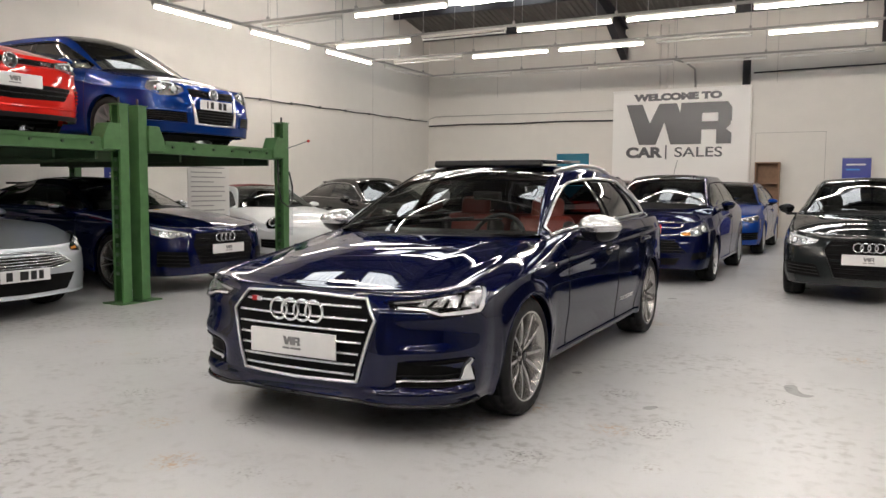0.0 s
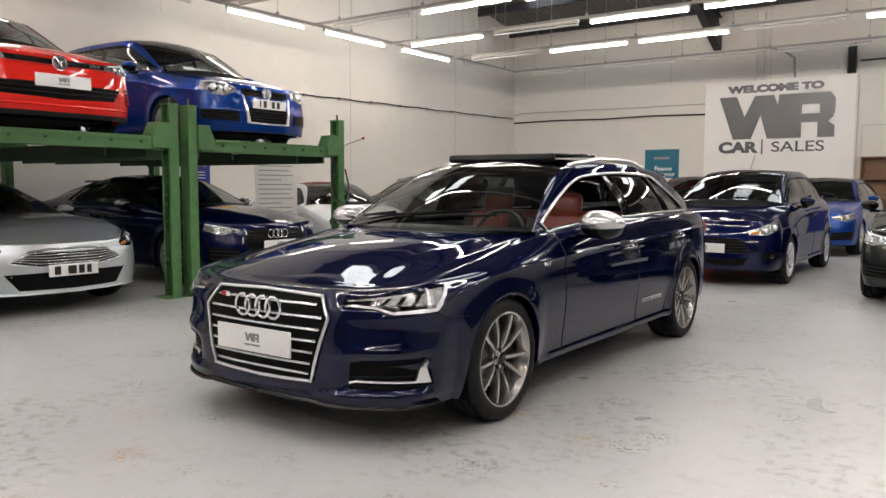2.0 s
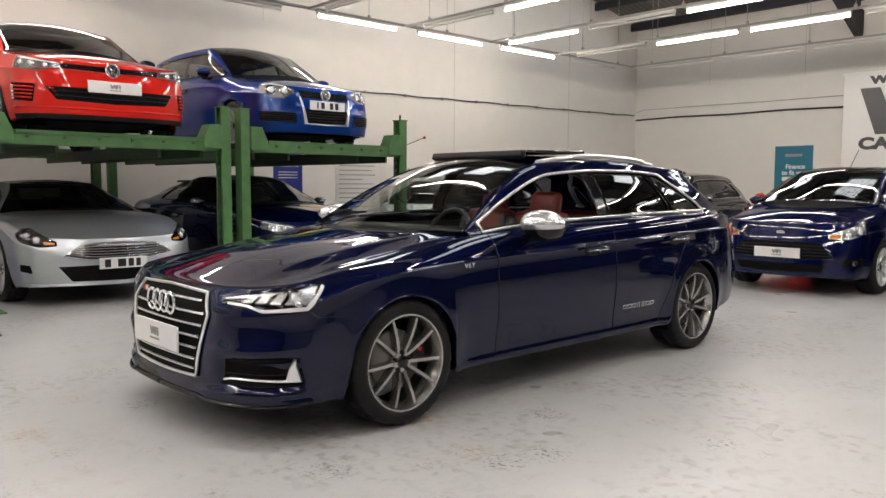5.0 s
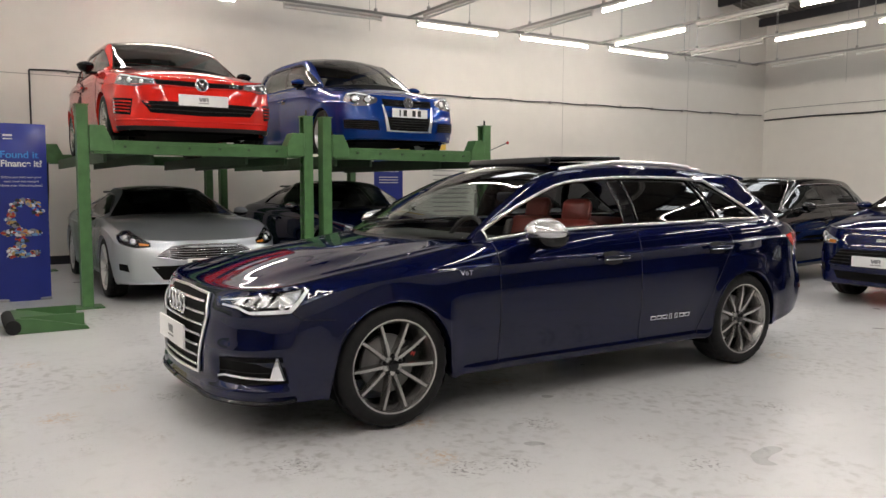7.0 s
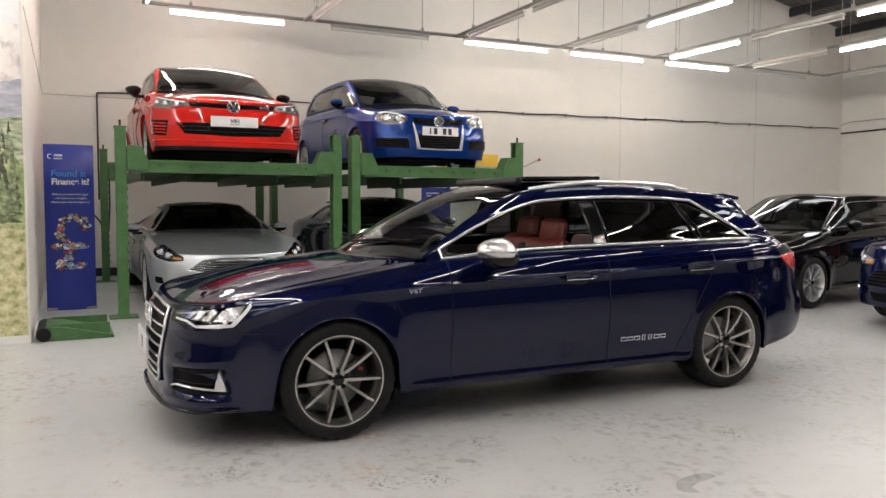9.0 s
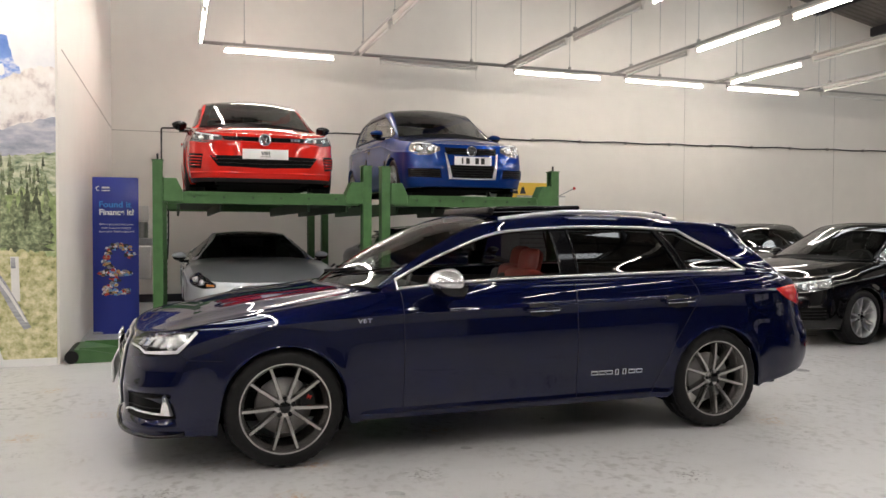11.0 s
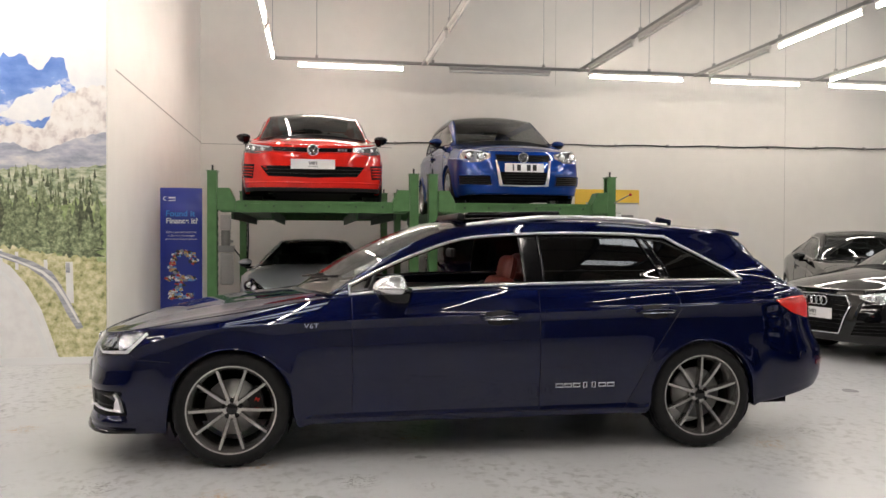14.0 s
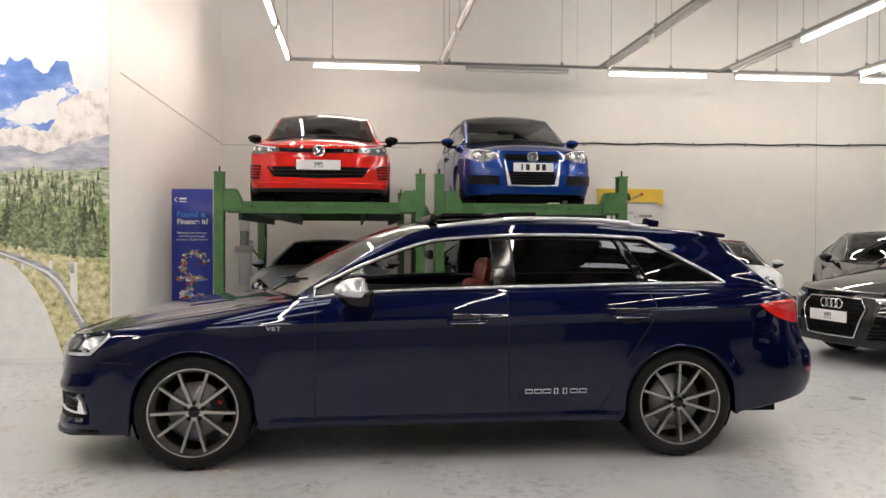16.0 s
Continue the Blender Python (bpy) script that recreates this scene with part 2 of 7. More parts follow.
# Lift green darkened as painted-in shade for runways, latch steps and beam bolts.
LIFT_SHADED = plain("shade_darkened_lift_green", (0.035, 0.075, 0.035), 0.55, grain=0.25, scale=9)
STEEL = plain("bare_steel", (0.42, 0.42, 0.41), 0.4, 1.0, grain=0.1)
CABLE = plain("black_cable", (0.015, 0.015, 0.015), 0.5)

# ---- tools ----


def mesh_of(name, verts, faces, mats, index=None, smooth=True):
    me = bpy.data.meshes.new(name)
    me.from_pydata([tuple(v) for v in verts], [], faces)
    for m in mats if isinstance(mats, (list, tuple)) else [mats]:
        me.materials.append(m)
    if index is not None:
        me.polygons.foreach_set("material_index", index)
    me.polygons.foreach_set("use_smooth", [smooth] * len(me.polygons))
    me.update()
    return me


def part(name, bm, mat, parent, label="", smooth=False):
    """Links a bmesh as one mesh object under a thing or under a part."""
    me = bpy.data.meshes.new(name)
    bm.to_mesh(me)
    bm.free()
    for m in mat if isinstance(mat, (list, tuple)) else [mat]:
        me.materials.append(m)
    me.polygons.foreach_set("use_smooth", [smooth] * len(me.polygons))
    ob = new(name, me)
    ob.parent = parent
    return tagged(ob, label)


def piece(name, me, parent, label=""):
    ob = new(name, me)
    ob.parent = parent
    return tagged(ob, label)


def thing(name, m, label, category, group="", kind=""):
    ob = new(name)
    ob.matrix_basis = m
    ob.empty_display_size = 0.2
    return tagged(ob, label, category, group, kind)


def box(x0, x1, y0, y1, z0, z1, bevel=0.0, bm=None):
    out = bm or bmesh.new()
    r = bmesh.ops.create_cube(out, size=1.0)
    for v in r["verts"]:
        v.co = (x0 + (v.co.x + 0.5) * (x1 - x0), y0 + (v.co.y + 0.5) * (y1 - y0), z0 + (v.co.z + 0.5) * (z1 - z0))
    if bevel:
        edges = list({e for v in r["verts"] for e in v.link_edges})
        bmesh.ops.bevel(out, geom=edges, offset=bevel, segments=2, affect="EDGES", profile=0.5)
    return out


def rod(a, b, r, n=10, bm=None, r2=None):
    out = bm or bmesh.new()
    a, b = Vector(a), Vector(b)
    q = (b - a).to_track_quat("Z", "Y").to_matrix().to_4x4()
    bmesh.ops.create_cone(out, cap_ends=True, segments=n, radius1=r, radius2=r if r2 is None else r2, depth=(b - a).length,
                          matrix=Matrix.Translation((a + b) / 2) @ q)
    return out


def sweep(points, r, n=6, closed=False, flat=1.0):
    """Vertices and faces of a round or flattened bar along points."""
    pts = [Vector(p) for p in points]
    verts, faces, count = [], [], len(pts)
    side = None
    for i, p in enumerate(pts):
        if closed:
            d = pts[(i + 1) % count] - pts[i - 1]
        else:
            d = pts[min(i + 1, count - 1)] - pts[max(i - 1, 0)]
        d.normalize()
        side = (side - d * side.dot(d)) if side else d.orthogonal()
        side.normalize()
        up = d.cross(side)
        for k in range(n):
            a = 2 * math.pi * k / n
            verts.append(p + side * (r * math.cos(a)) + up * (r * flat * math.sin(a)))
    for i in range(count if closed else count - 1):
        j = (i + 1) % count
        for k in range(n):
            faces.append((i * n + k, i * n + (k + 1) % n, j * n + (k + 1) % n, j * n + k))
    if not closed:
        faces.append(tuple(range(n - 1, -1, -1)))
        faces.append(tuple((count - 1) * n + k for k in range(n)))
    return verts, faces


def bar(name, points, r, mat, parent, n=6, closed=False, label="", flat=1.0):
    v, f = sweep(points, r, n, closed, flat)
    return piece(name, mesh_of(name, v, f, mat), parent, label)


def lathe(profile, n=48, axis="X"):
    """Turns (radius, offset) pairs about an axis: closed profile ring."""
    verts, faces, m = [], [], len(profile)
    for i in range(n):
        a = 2 * math.pi * i / n
        for r, o in profile:
            c, s = r * math.cos(a), r * math.sin(a)
            verts.append((o, c, s) if axis == "X" else (c, s, o))
    for i in range(n):
        j = (i + 1) % n
        for k in range(m - 1):
            faces.append((i * m + k, i * m + k + 1, j * m + k + 1, j * m + k))
    return verts, faces


def smooth_curve(points, blur=0.0):
    """A monotone cubic through (x, y) pairs, its bends eased over the blur."""
    xs, ys = np.array([p[0] for p in points], float), np.array([p[1] for p in points], float)
    h, d = np.diff(xs), np.diff(ys) / np.diff(xs)
    m = np.zeros(len(xs))
    m[0], m[-1] = d[0], d[-1]
    for i in range(1, len(xs) - 1):
        if d[i - 1] * d[i] > 0:
            w1, w2 = 2 * h[i] + h[i - 1], h[i] + 2 * h[i - 1]
            m[i] = (w1 + w2) / (w1 / d[i - 1] + w2 / d[i])

    def value(x):
        x = min(max(x, xs[0]), xs[-1])
        i = min(int(np.searchsorted(xs, x, "right")) - 1, len(xs) - 2)
        i = max(i, 0)
        t = (x - xs[i]) / h[i]
        return float(ys[i] * (1 + 2 * t) * (1 - t) ** 2 + h[i] * m[i] * t * (1 - t) ** 2
                     + ys[i + 1] * t * t * (3 - 2 * t) + h[i] * m[i + 1] * t * t * (t - 1))

    if not blur:
        return value
    step, pad = blur / 6, 24
    grid = np.arange(xs[0], xs[-1] + step, step)
    line = np.array([value(x) for x in grid])
    reach = np.arange(1, pad + 1)
    line = np.concatenate([line[0] - m[0] * step * reach[::-1], line, line[-1] + m[-1] * step * reach])
    kernel = np.exp(-0.5 * (np.arange(-18, 19) / 6.0) ** 2)
    line = np.convolve(line, kernel / kernel.sum(), "same")[pad:-pad]

    def eased(x):
        return float(np.interp(x, grid, line))
    return eased


def lettering(name, text, size, mat, parent, m, depth=0.002, label="", wide=1.0, align="CENTER", bold=0.0):
    """Words in the built-in font, as a thin solid mesh. It lies in its own x-y plane, facing z."""
    cu = bpy.data.curves.new(name, "FONT")
    cu.body, cu.size, cu.extrude, cu.offset = text, size, depth, bold
    cu.align_x, cu.align_y = align, "CENTER"
    ob = new(name, cu)
    bpy.context.view_layer.update()
    me = bpy.data.meshes.new_from_object(ob.evaluated_get(bpy.context.evaluated_depsgraph_get()))
    bpy.data.objects.remove(ob)
    bpy.data.curves.remove(cu)
    me.name = name
    me.materials.clear()
    me.materials.append(mat)
    out = new(name, me)
    out.parent = parent
    out.matrix_basis = m @ Matrix.Diagonal((wide, 1, 1, 1))
    return tagged(out, label)


def slab(name, outline, depth, mat, parent, m, label=""):
    """A flat shape cut out of sheet: outline in x-y, thickness along z."""
    bm = bmesh.new()
    face = bm.faces.new([bm.verts.new((x, y, 0)) for x, y in outline])
    if face.normal.z < 0 or sum(a[0] * b[1] - b[0] * a[1] for a, b in zip(outline, outline[1:] + outline[:1])) < 0:
        face.normal_flip()
    r = bmesh.ops.extrude_face_region(bm, geom=[face])
    for v in r["geom"]:
        if isinstance(v, bmesh.types.BMVert):
            v.co.z += depth
    bmesh.ops.recalc_face_normals(bm, faces=bm.faces)
    bmesh.ops.triangulate(bm, faces=bm.faces)
    ob = part(name, bm, mat, parent, label)
    ob.matrix_basis = m
    return ob

# ---- cars ----
KF, KR = 18, 10                      # columns from the nose's middle to the corner; the one that runs up the windscreen pillar
KT, KB = 11, 16                      # upper and lower edge of the side windows
RISE = (0, 0.05, 0.09, 0.13, 0.18, 0.26, 0.36, 0.47, 0.58, 0.69, 0.79, 0.88, 0.945, 0.98, 1)   # rows from the sill to the shoulder crease
OVER = (0, 0.07, 0.18, 0.34, 0.54, 0.74, 0.90, 1)                                             # and from there to the bonnet or window line
UP, LOW = len(OVER) - 1, len(RISE) - 1
SIDE = smooth_curve([(-0.3, -0.12), (0, -0.085), (0.06, -0.052), (0.11, -0.014), (0.165, -0.027), (0.26, -0.024), (0.42, -0.010), (0.62, 0.0), (0.80, -0.002), (0.93, -0.009), (1.0, -0.004)], 0.02)
BUMPER = smooth_curve([(-0.3, -0.10), (0, -0.06), (0.1, -0.036), (0.25, -0.016), (0.5, -0.002), (0.7, 0.0), (0.9, -0.007), (1.0, -0.004)], 0.03)
SHOULDER = smooth_curve([(0, -0.004), (0.08, -0.014), (0.3, -0.021), (0.6, -0.032), (0.85, -0.046), (1.0, -0.062)], 0.03)


def ease(x, a, b):
    """0 below a, 1 above b, smooth between."""
    q = min(max((x - a) / (b - a), 0.0), 1.0)
    return q * q * (3 - 2 * q)


class Shape:
    """The outer skin of a car, nose at y = 0, facing -y, left side at +x."""

    def __init__(self, length, half, base, front, tyre, arch, sill, edge, crease, plan, nose, tail, rail, rail_half, crown,
                 advance, leans, marks, corner=0.45, power=2.6, crest=0.0, roll=((0, 0.02), (1, 0.02)), dents=(), hood=None, tuck=((0, 0.0), (9, 0.0))):
        self.length, self.half, self.base, self.front, self.tyre, self.arch = length, half, base, front, tyre, arch
        self.sill, self.edge, self.crease = smooth_curve(sill, 0.05), smooth_curve(edge, 0.07), smooth_curve(crease, 0.09)
        self.plan, self.nose, self.tail = smooth_curve(plan, 0.06), smooth_curve(nose, 0.018), smooth_curve(tail, 0.02)
        self.rail, self.rail_half, self.crown, self.advance = (smooth_curve(c, 0.05) for c in (rail, rail_half, crown, advance))
        self.roll = smooth_curve(list(roll), 0.08)
        self.tuck = smooth_curve(list(tuck), 0.08)
        self.hood = smooth_curve(hood, 0.06) if hood else None
        self.dents = []
        self.cowl, self.top = rail[0][0], rail[2][0]
        self.leans, self.corner, self.power, self.crest = leans, corner, power, crest
        ys = list(marks) + [corner + 0.025, corner + 0.06]
        for c in (front, front + base):
            for k in range(-9, 10):
                ys.append(c + (arch - 0.001) * math.sin(k / 9 * math.pi / 2))
            ys += [c - arch - 0.016, c + arch + 0.016]
        fixed = sorted(set(round(y, 4) for y in ys if corner + 0.02 < y < length))
        for y in np.arange(corner, length, 0.085):
            if all(abs(y - q) > 0.035 for q in fixed):
                fixed.append(float(y))
        fixed = sorted(fixed + [length])
        keep = [corner]
        for y in fixed:
            if y - keep[-1] > 0.006:
                keep.append(y)
        keep[-1] = length
        self.ys = keep
        self.count = len(keep) - 1
        zref, total = 0.55, 0.0
        self.arc = [0.0]
        last = self.low(0, zref)
        for s in range(1, (KF + self.count) * 4 + 1):
            p = self.low(s / 4, zref)
            total += (p - last).length
            self.arc.append(total)
            last = p
        self.dents = [(self.column(max(a - sa, 0)) if a > 0 else -9, self.column(a + sa), self.column(b - sa), self.column(b + sa), z0, z1, sz, deep) for a, b, sa, z0, z1, sz, deep in dents]

    def inset(self, y, z):
        c, e, b = self.crease(y), self.edge(y), 0.17
        if z <= c:
            q = (z - b) / (c - b)
            mid = ease(y, self.front + 0.1, self.front + 0.6) * (1 - ease(y, self.front + self.base - 0.5, self.front + self.base))
            v = SIDE(q) * mid + BUMPER(q) * (1 - mid)
        else:
            q = (z - c) / max(e - c, 0.01)
            v = SHOULDER(q) - self.roll(y) * q ** 2
        for w in (self.front, self.front + self.base):
            r = math.hypot(y - w, z - self.tyre)
            v += 0.016 * math.exp(-(max(r - self.arch, 0) / 0.07) ** 2)
        return v

    def dent(self, u, z):
        d = 0.0
        for a0, a1, b0, b1, z0, z1, sz, deep in self.dents:
            if a0 < u < b1 and z0 - sz < z < z1 + sz:
                d += deep * ease(u, a0, a1) * (1 - ease(u, b0, b1)) * ease(z, z0 - sz, z0 + sz) * (1 - ease(z, z1 - sz, z1 + sz))
        return d

    def low(self, u, z):
        if u <= KF:
            a = u / KF * math.pi / 2
            n = 2 / self.power
            s, c = max(math.sin(a), 0.0) ** n, max(math.cos(a), 0.0) ** n if u < KF else 0.0
            y, f, w = self.corner * (1 - c), s, self.plan(self.corner)
            dec = c
        else:
            i = min(int(u - KF), self.count - 1)
            y = self.ys[i] + (self.ys[i + 1] - self.ys[i]) * (u - KF - i)
            f, w, dec = 1.0, self.plan(y), 0.0
        back = max(0.0, (y - (self.length - 0.75)) / 0.75) ** 2
        p = Vector((f * w + self.inset(y, z) * f ** 4, y + self.nose(z) * dec + self.tail(z) * back, z))
        if self.dents and u < KF + 4:
            d = self.dent(u, z)
            if d:
                turn = min(u, KF) / KF * math.pi / 2
                p += Vector((math.sin(turn) * d, -math.cos(turn) * d, 0))
        return p

    def column(self, arc):
        return float(np.interp(abs(arc), self.arc, [k / 4 for k in range(len(self.arc))]))

    def at(self, arc, z, off=0.0):
        """The point of the lower skin at that distance round from the nose's middle, and that height."""
        u, e = self.column(arc), 0.04
        p = self.low(u, z)
        d = self.low(min(u + e, KF + self.count), z) - self.low(max(u - e, 0), z)
        h = self.low(u, z + 0.006) - self.low(u, z - 0.006)
        n = d.cross(h)
        if n.length:
            n.normalize()
        if u < 0.5:
            n.x = 0
        q = p + n * off
        if arc < 0:
            q.x = -q.x
        return q

    def along(self, y):
        """The distance round at which the side reaches y."""
        i = int(np.searchsorted(self.ys, y, "right")) - 1
        i = max(min(i, self.count - 1), 0)
        u = KF + i + (y - self.ys[i]) / (self.ys[i + 1] - self.ys[i])
        return float(np.interp(u, [k / 4 for k in range(len(self.arc))], self.arc))

    def lean(self, y):
        return float(np.interp(y, [l[0] for l in self.leans], [l[1] for l in self.leans]))

    def bottom(self, u):
        if u <= KF:
            return self.sill(self.low(u, 0.4).y)
        y = self.ys[int(u - KF)]
        z = self.sill(y)
        for w in (self.front, self.front + self.base):
            d = self.arch ** 2 - (y - w) ** 2
            if d > 0:
                z = max(z, self.tyre + math.sqrt(d))
        return z

    def upper(self, i, k):
        """A point of the top: bonnet, windows, roof."""
        if i == 0:
            return self.low(k, self.edge(self.low(k, 0.7).y))
        y = self.ys[i]
        rim = self.low(KF + i, self.edge(y))
        if k == KF:
            return rim
        a = k / KF * math.pi / 2
        n = 2 / self.power
        f = math.sin(a) ** n
        frk = math.sin(KR / KF * math.pi / 2) ** n
        adv = self.advance(y) * (1 - min(f / frk, 1) ** 2)
        if y < self.cowl - 1e-6:
            c = math.cos(a) ** n
            fade = max(0.0, 1 - (y - self.corner) / (self.cowl - self.corner)) ** 1.3
            yy = y - self.corner * c * fade - adv
            rise = math.sin(math.pi / 2 * min(1.0, max(0.0, yy - self.corner * (1 - c)) / 0.65))
            if self.hood:
                lift = self.hood(yy) * math.sin(math.pi / 2 * min(1.0, max(0.0, yy - self.corner * (1 - c)) / 0.9))
            else:
                lift = self.crown(y) * rise
            z = self.edge(yy) + lift * (1 - f ** (2.3 if self.hood else 3.2))
            z += self.crest * rise * (max(0.0, 1 - abs(k - 7) / 1.6) + 0.7 * max(0.0, 1 - abs(k - 12) / 1.6))
            return Vector((f * rim.x, yy + self.nose(self.edge(0)) * c * fade, z))
        lean = self.lean(y)
        zr, wr, edge = self.rail(y + lean), self.rail_half(y + lean), self.edge(y)
        size = min(1.0, max(zr - edge, 0) / 0.25)
        cr = self.crown(y + lean)
        if k == KF - 1:
            return Vector((rim.x - 0.016 - 0.6 * self.tuck(y), rim.y, edge + 0.007))
        if k >= KT:
            s = (KB + 0.4 - k) / (KB - KT + 1)
            s = max(0.04, s)
            x0, z0 = rim.x - 0.026 - self.tuck(y), edge + 0.014
            return Vector((x0 + (wr - x0) * s + 0.028 * size * math.sin(math.pi * s), rim.y + lean * s, z0 + (zr - z0) * s))
        if k == KR:
            return Vector((wr - 0.010 * size, rim.y + lean, zr + 0.030 * size))
        w9, z9 = wr - 0.05 * size, zr + 0.048 * size
        g = k / 9
        return Vector((w9 * g, rim.y + lean - adv, z9 + (cr - 0.02 * size) * (1 - g ** 2.2)))


def refine(points, faces, levels):
    """Welds the net and rounds it through its own points, keeping each face's tag."""
    weld, order, at = {}, [], []
    for p in points:
        k = (round(p[0], 4) + 0.0, round(p[1], 4), round(p[2], 4))
        if k not in weld:
            weld[k] = len(order)
            order.append(tuple(p))
        at.append(weld[k])
    tags, clean, seen = [], [], {}
    for f, tag, side in faces:
        g = []
        for i in f:
            if at[i] not in g:
                g.append(at[i])
        if len(g) > 2:
            clean.append(g)
            tags.append(seen.setdefault((tag, side), len(seen)))
    names = {v: k for k, v in seen.items()}
    want = np.array(order)
    have = want.copy()
    for go in range(3):
        me = bpy.data.meshes.new("net")
        me.from_pydata(have.tolist(), [], clean)
        me.attributes.new("tag", "INT", "FACE").data.foreach_set("value", tags)
        ob = new("net", me)
        m = ob.modifiers.new("round", "SUBSURF")
        m.levels = m.render_levels = levels
        bpy.context.view_layer.update()
        out = bpy.data.meshes.new_from_object(ob.evaluated_get(bpy.context.evaluated_depsgraph_get()))
        got = np.zeros(len(out.vertices) * 3)
        out.vertices.foreach_get("co", got)
        got = got.reshape(-1, 3)
        kept = np.zeros(len(out.polygons), int)
        out.attributes["tag"].data.foreach_get("value", kept)
        corner = np.zeros(len(out.loops), int)
        out.loops.foreach_get("vertex_index", corner)
        bpy.data.objects.remove(ob)
        bpy.data.meshes.remove(me)
        bpy.data.meshes.remove(out)
        have = have + (want - got[:len(want)]) * 0.9
    return got, [(f, *names[g]) for f, g in zip(corner.reshape(-1, 4).tolist(), kept.tolist())]


def car_skin(root, shape, paint_mat, windows, doors, rear_window, glass_front, glass_rear, open_window=None, roof_mat=None, pillar=GLOSS_BLACK, fine=1):
    """Panels and panes of a car. windows, doors: (from, to) along the car at the sill of the windows."""
    s = shape
    verts, index = [], {}

    def add(key, p):
        index[key] = len(verts)
        verts.append(p)

    for j in range(KF + s.count + 1):
        y = 0 if j <= KF else s.ys[j - KF]
        yy = s.low(j, 0.5).y
        b, c, e = s.bottom(j), s.crease(yy), s.edge(s.low(j, 0.7).y if j <= KF else y)
        p = s.low(j, b)
        q = p.copy()
        q.x *= 1 - 0.05 / max(s.half, 0.1)
        q.y += 0.04 * (1 if j < KF else 0)
        add(("l", j, -1), q)
        for r in range(LOW + 1):
            add(("l", j, r), s.low(j, b + (c - b) * RISE[r]))
        for r in range(1, UP):
            add(("l", j, LOW + r), s.low(j, c + (e - c) * OVER[r]))
    for i in range(s.count + 1):
        for k in range(KF + 1):
            add(("t", i, k), s.upper(i, k))
    for j in range(KF + s.count + 1):
        index[("l", j, LOW + UP)] = index[("t", 0, j)] if j <= KF else index[("t", j - KF, KF)]
    faces = []
    seal = s.sill(s.front + s.base / 2)
    for j in range(KF + s.count):
        y = (s.ys[j - KF] + s.ys[j - KF + 1]) / 2 if j >= KF else 0
        tag = "body"
        for d, (a, b) in enumerate(doors):
            if a < y < b:
                tag = "door%d" % d
        for r in range(-1, LOW + UP):
            face = [index[("l", j, r)], index[("l", j + 1, r)], index[("l", j + 1, r + 1)], index[("l", j, r + 1)]]
            faces.append((face, "body" if r < 1 else tag))
    for i in range(s.count):
        y = (s.ys[i] + s.ys[i + 1]) / 2
        for k in range(KF):
            face = [index[("t", i, k)], index[("t", i + 1, k)], index[("t", i + 1, k + 1)], index[("t", i, k + 1)]]
            tag = "body"
            if y < s.cowl:
                tag = "bonnet" if k < 12 and y < s.cowl - 0.03 else "body"
                if y > s.cowl - 0.03 and k < 10:
                    tag = "cowl"
            elif y < s.top and k < 9:
                tag = "windscreen"
            elif rear_window[0] < y < rear_window[1] and k < 8:
                tag = "rear_window"
            elif y > s.top and y < rear_window[0] and k < 9:
                tag = "roof"
            elif KT <= k < KB and windows[0][0] < y < windows[-1][1]:
                tag = "pillar%d" % sum(y > b for a, b in windows)
                for w, (a, b) in enumerate(windows):
                    if a < y < b:
                        tag = "window%d" % w
            faces.append((face, tag))
    last = KF + s.count
    flat = [Vector(v) for v in verts]
    n = len(flat)
    for v in list(flat):
        flat.append(Vector((-v.x, v.y, v.z)))
    every = []
    for f, tag in faces:
        every.append((f[::-1], tag, 1))
        every.append(([i + n for i in f], tag, -1))
    last_rows = [index[("l", last, r)] for r in range(-1, LOW + UP + 1)]
    last_rows += [index[("t", s.count, k)] for k in range(KF - 1, 0, -1)]
    cross = 8
    strips = []
    for i in last_rows:
        v, ids = flat[i], [i]
        for q in range(1, cross):
            g = 1 - 2 * q / cross
            ids.append(len(flat))
            flat.append(Vector((v.x * g, v.y + 0.16 * v.x * (1 - g * g), v.z)))
        strips.append(ids + [i + n])
    for p, q in zip(strips, strips[1:]):
        for c in range(cross):
            every.append(([q[c], q[c + 1], p[c + 1], p[c]], "body", 0))
    co, every = refine(flat, every, fine)
    quads = np.array([f for f, tag, side in every])
    nn = np.cross(co[quads[:, 2]] - co[quads[:, 0]], co[quads[:, 3]] - co[quads[:, 1]])
    normals = np.zeros((len(co), 3))
    for c in range(4):
        np.add.at(normals, quads[:, c], nn)
    normals /= np.maximum(np.linalg.norm(normals, axis=1), 1e-9)[:, None]
    names = {"body": ("body", paint_mat), "bonnet": ("bonnet", paint_mat), "roof": ("roof", roof_mat or paint_mat), "cowl": ("scuttle", PLASTIC),
             "windscreen": ("windscreen", glass_front), "rear_window": ("rear_window", glass_rear), }
    for k in range(5):
        names["pillar%d" % k] = ("window_pillar", pillar)
    groups = {}
    for f, tag, side in every:
        split = tag.startswith("door") or tag.startswith("window") and tag != "windscreen" or tag.startswith("pillar")
        groups.setdefault((tag, side if split else 0), []).append(f)
    for (tag, side), fs in groups.items():
        if open_window and (tag, side) == open_window:
            continue
        if tag in names:
            name, mat = names[tag]
        elif tag.startswith("door"):
            name, mat = "door", paint_mat
        else:
            name, mat = "side_window", glass_front if tag == "window0" else glass_rear
        used = sorted({i for f in fs for i in f})
        remap = {i: k for k, i in enumerate(used)}
        shift = -0.005 if name in ("windscreen", "rear_window", "side_window") else -0.002 if name == "window_pillar" else 0.0
        pts = co[used] + normals[used] * shift
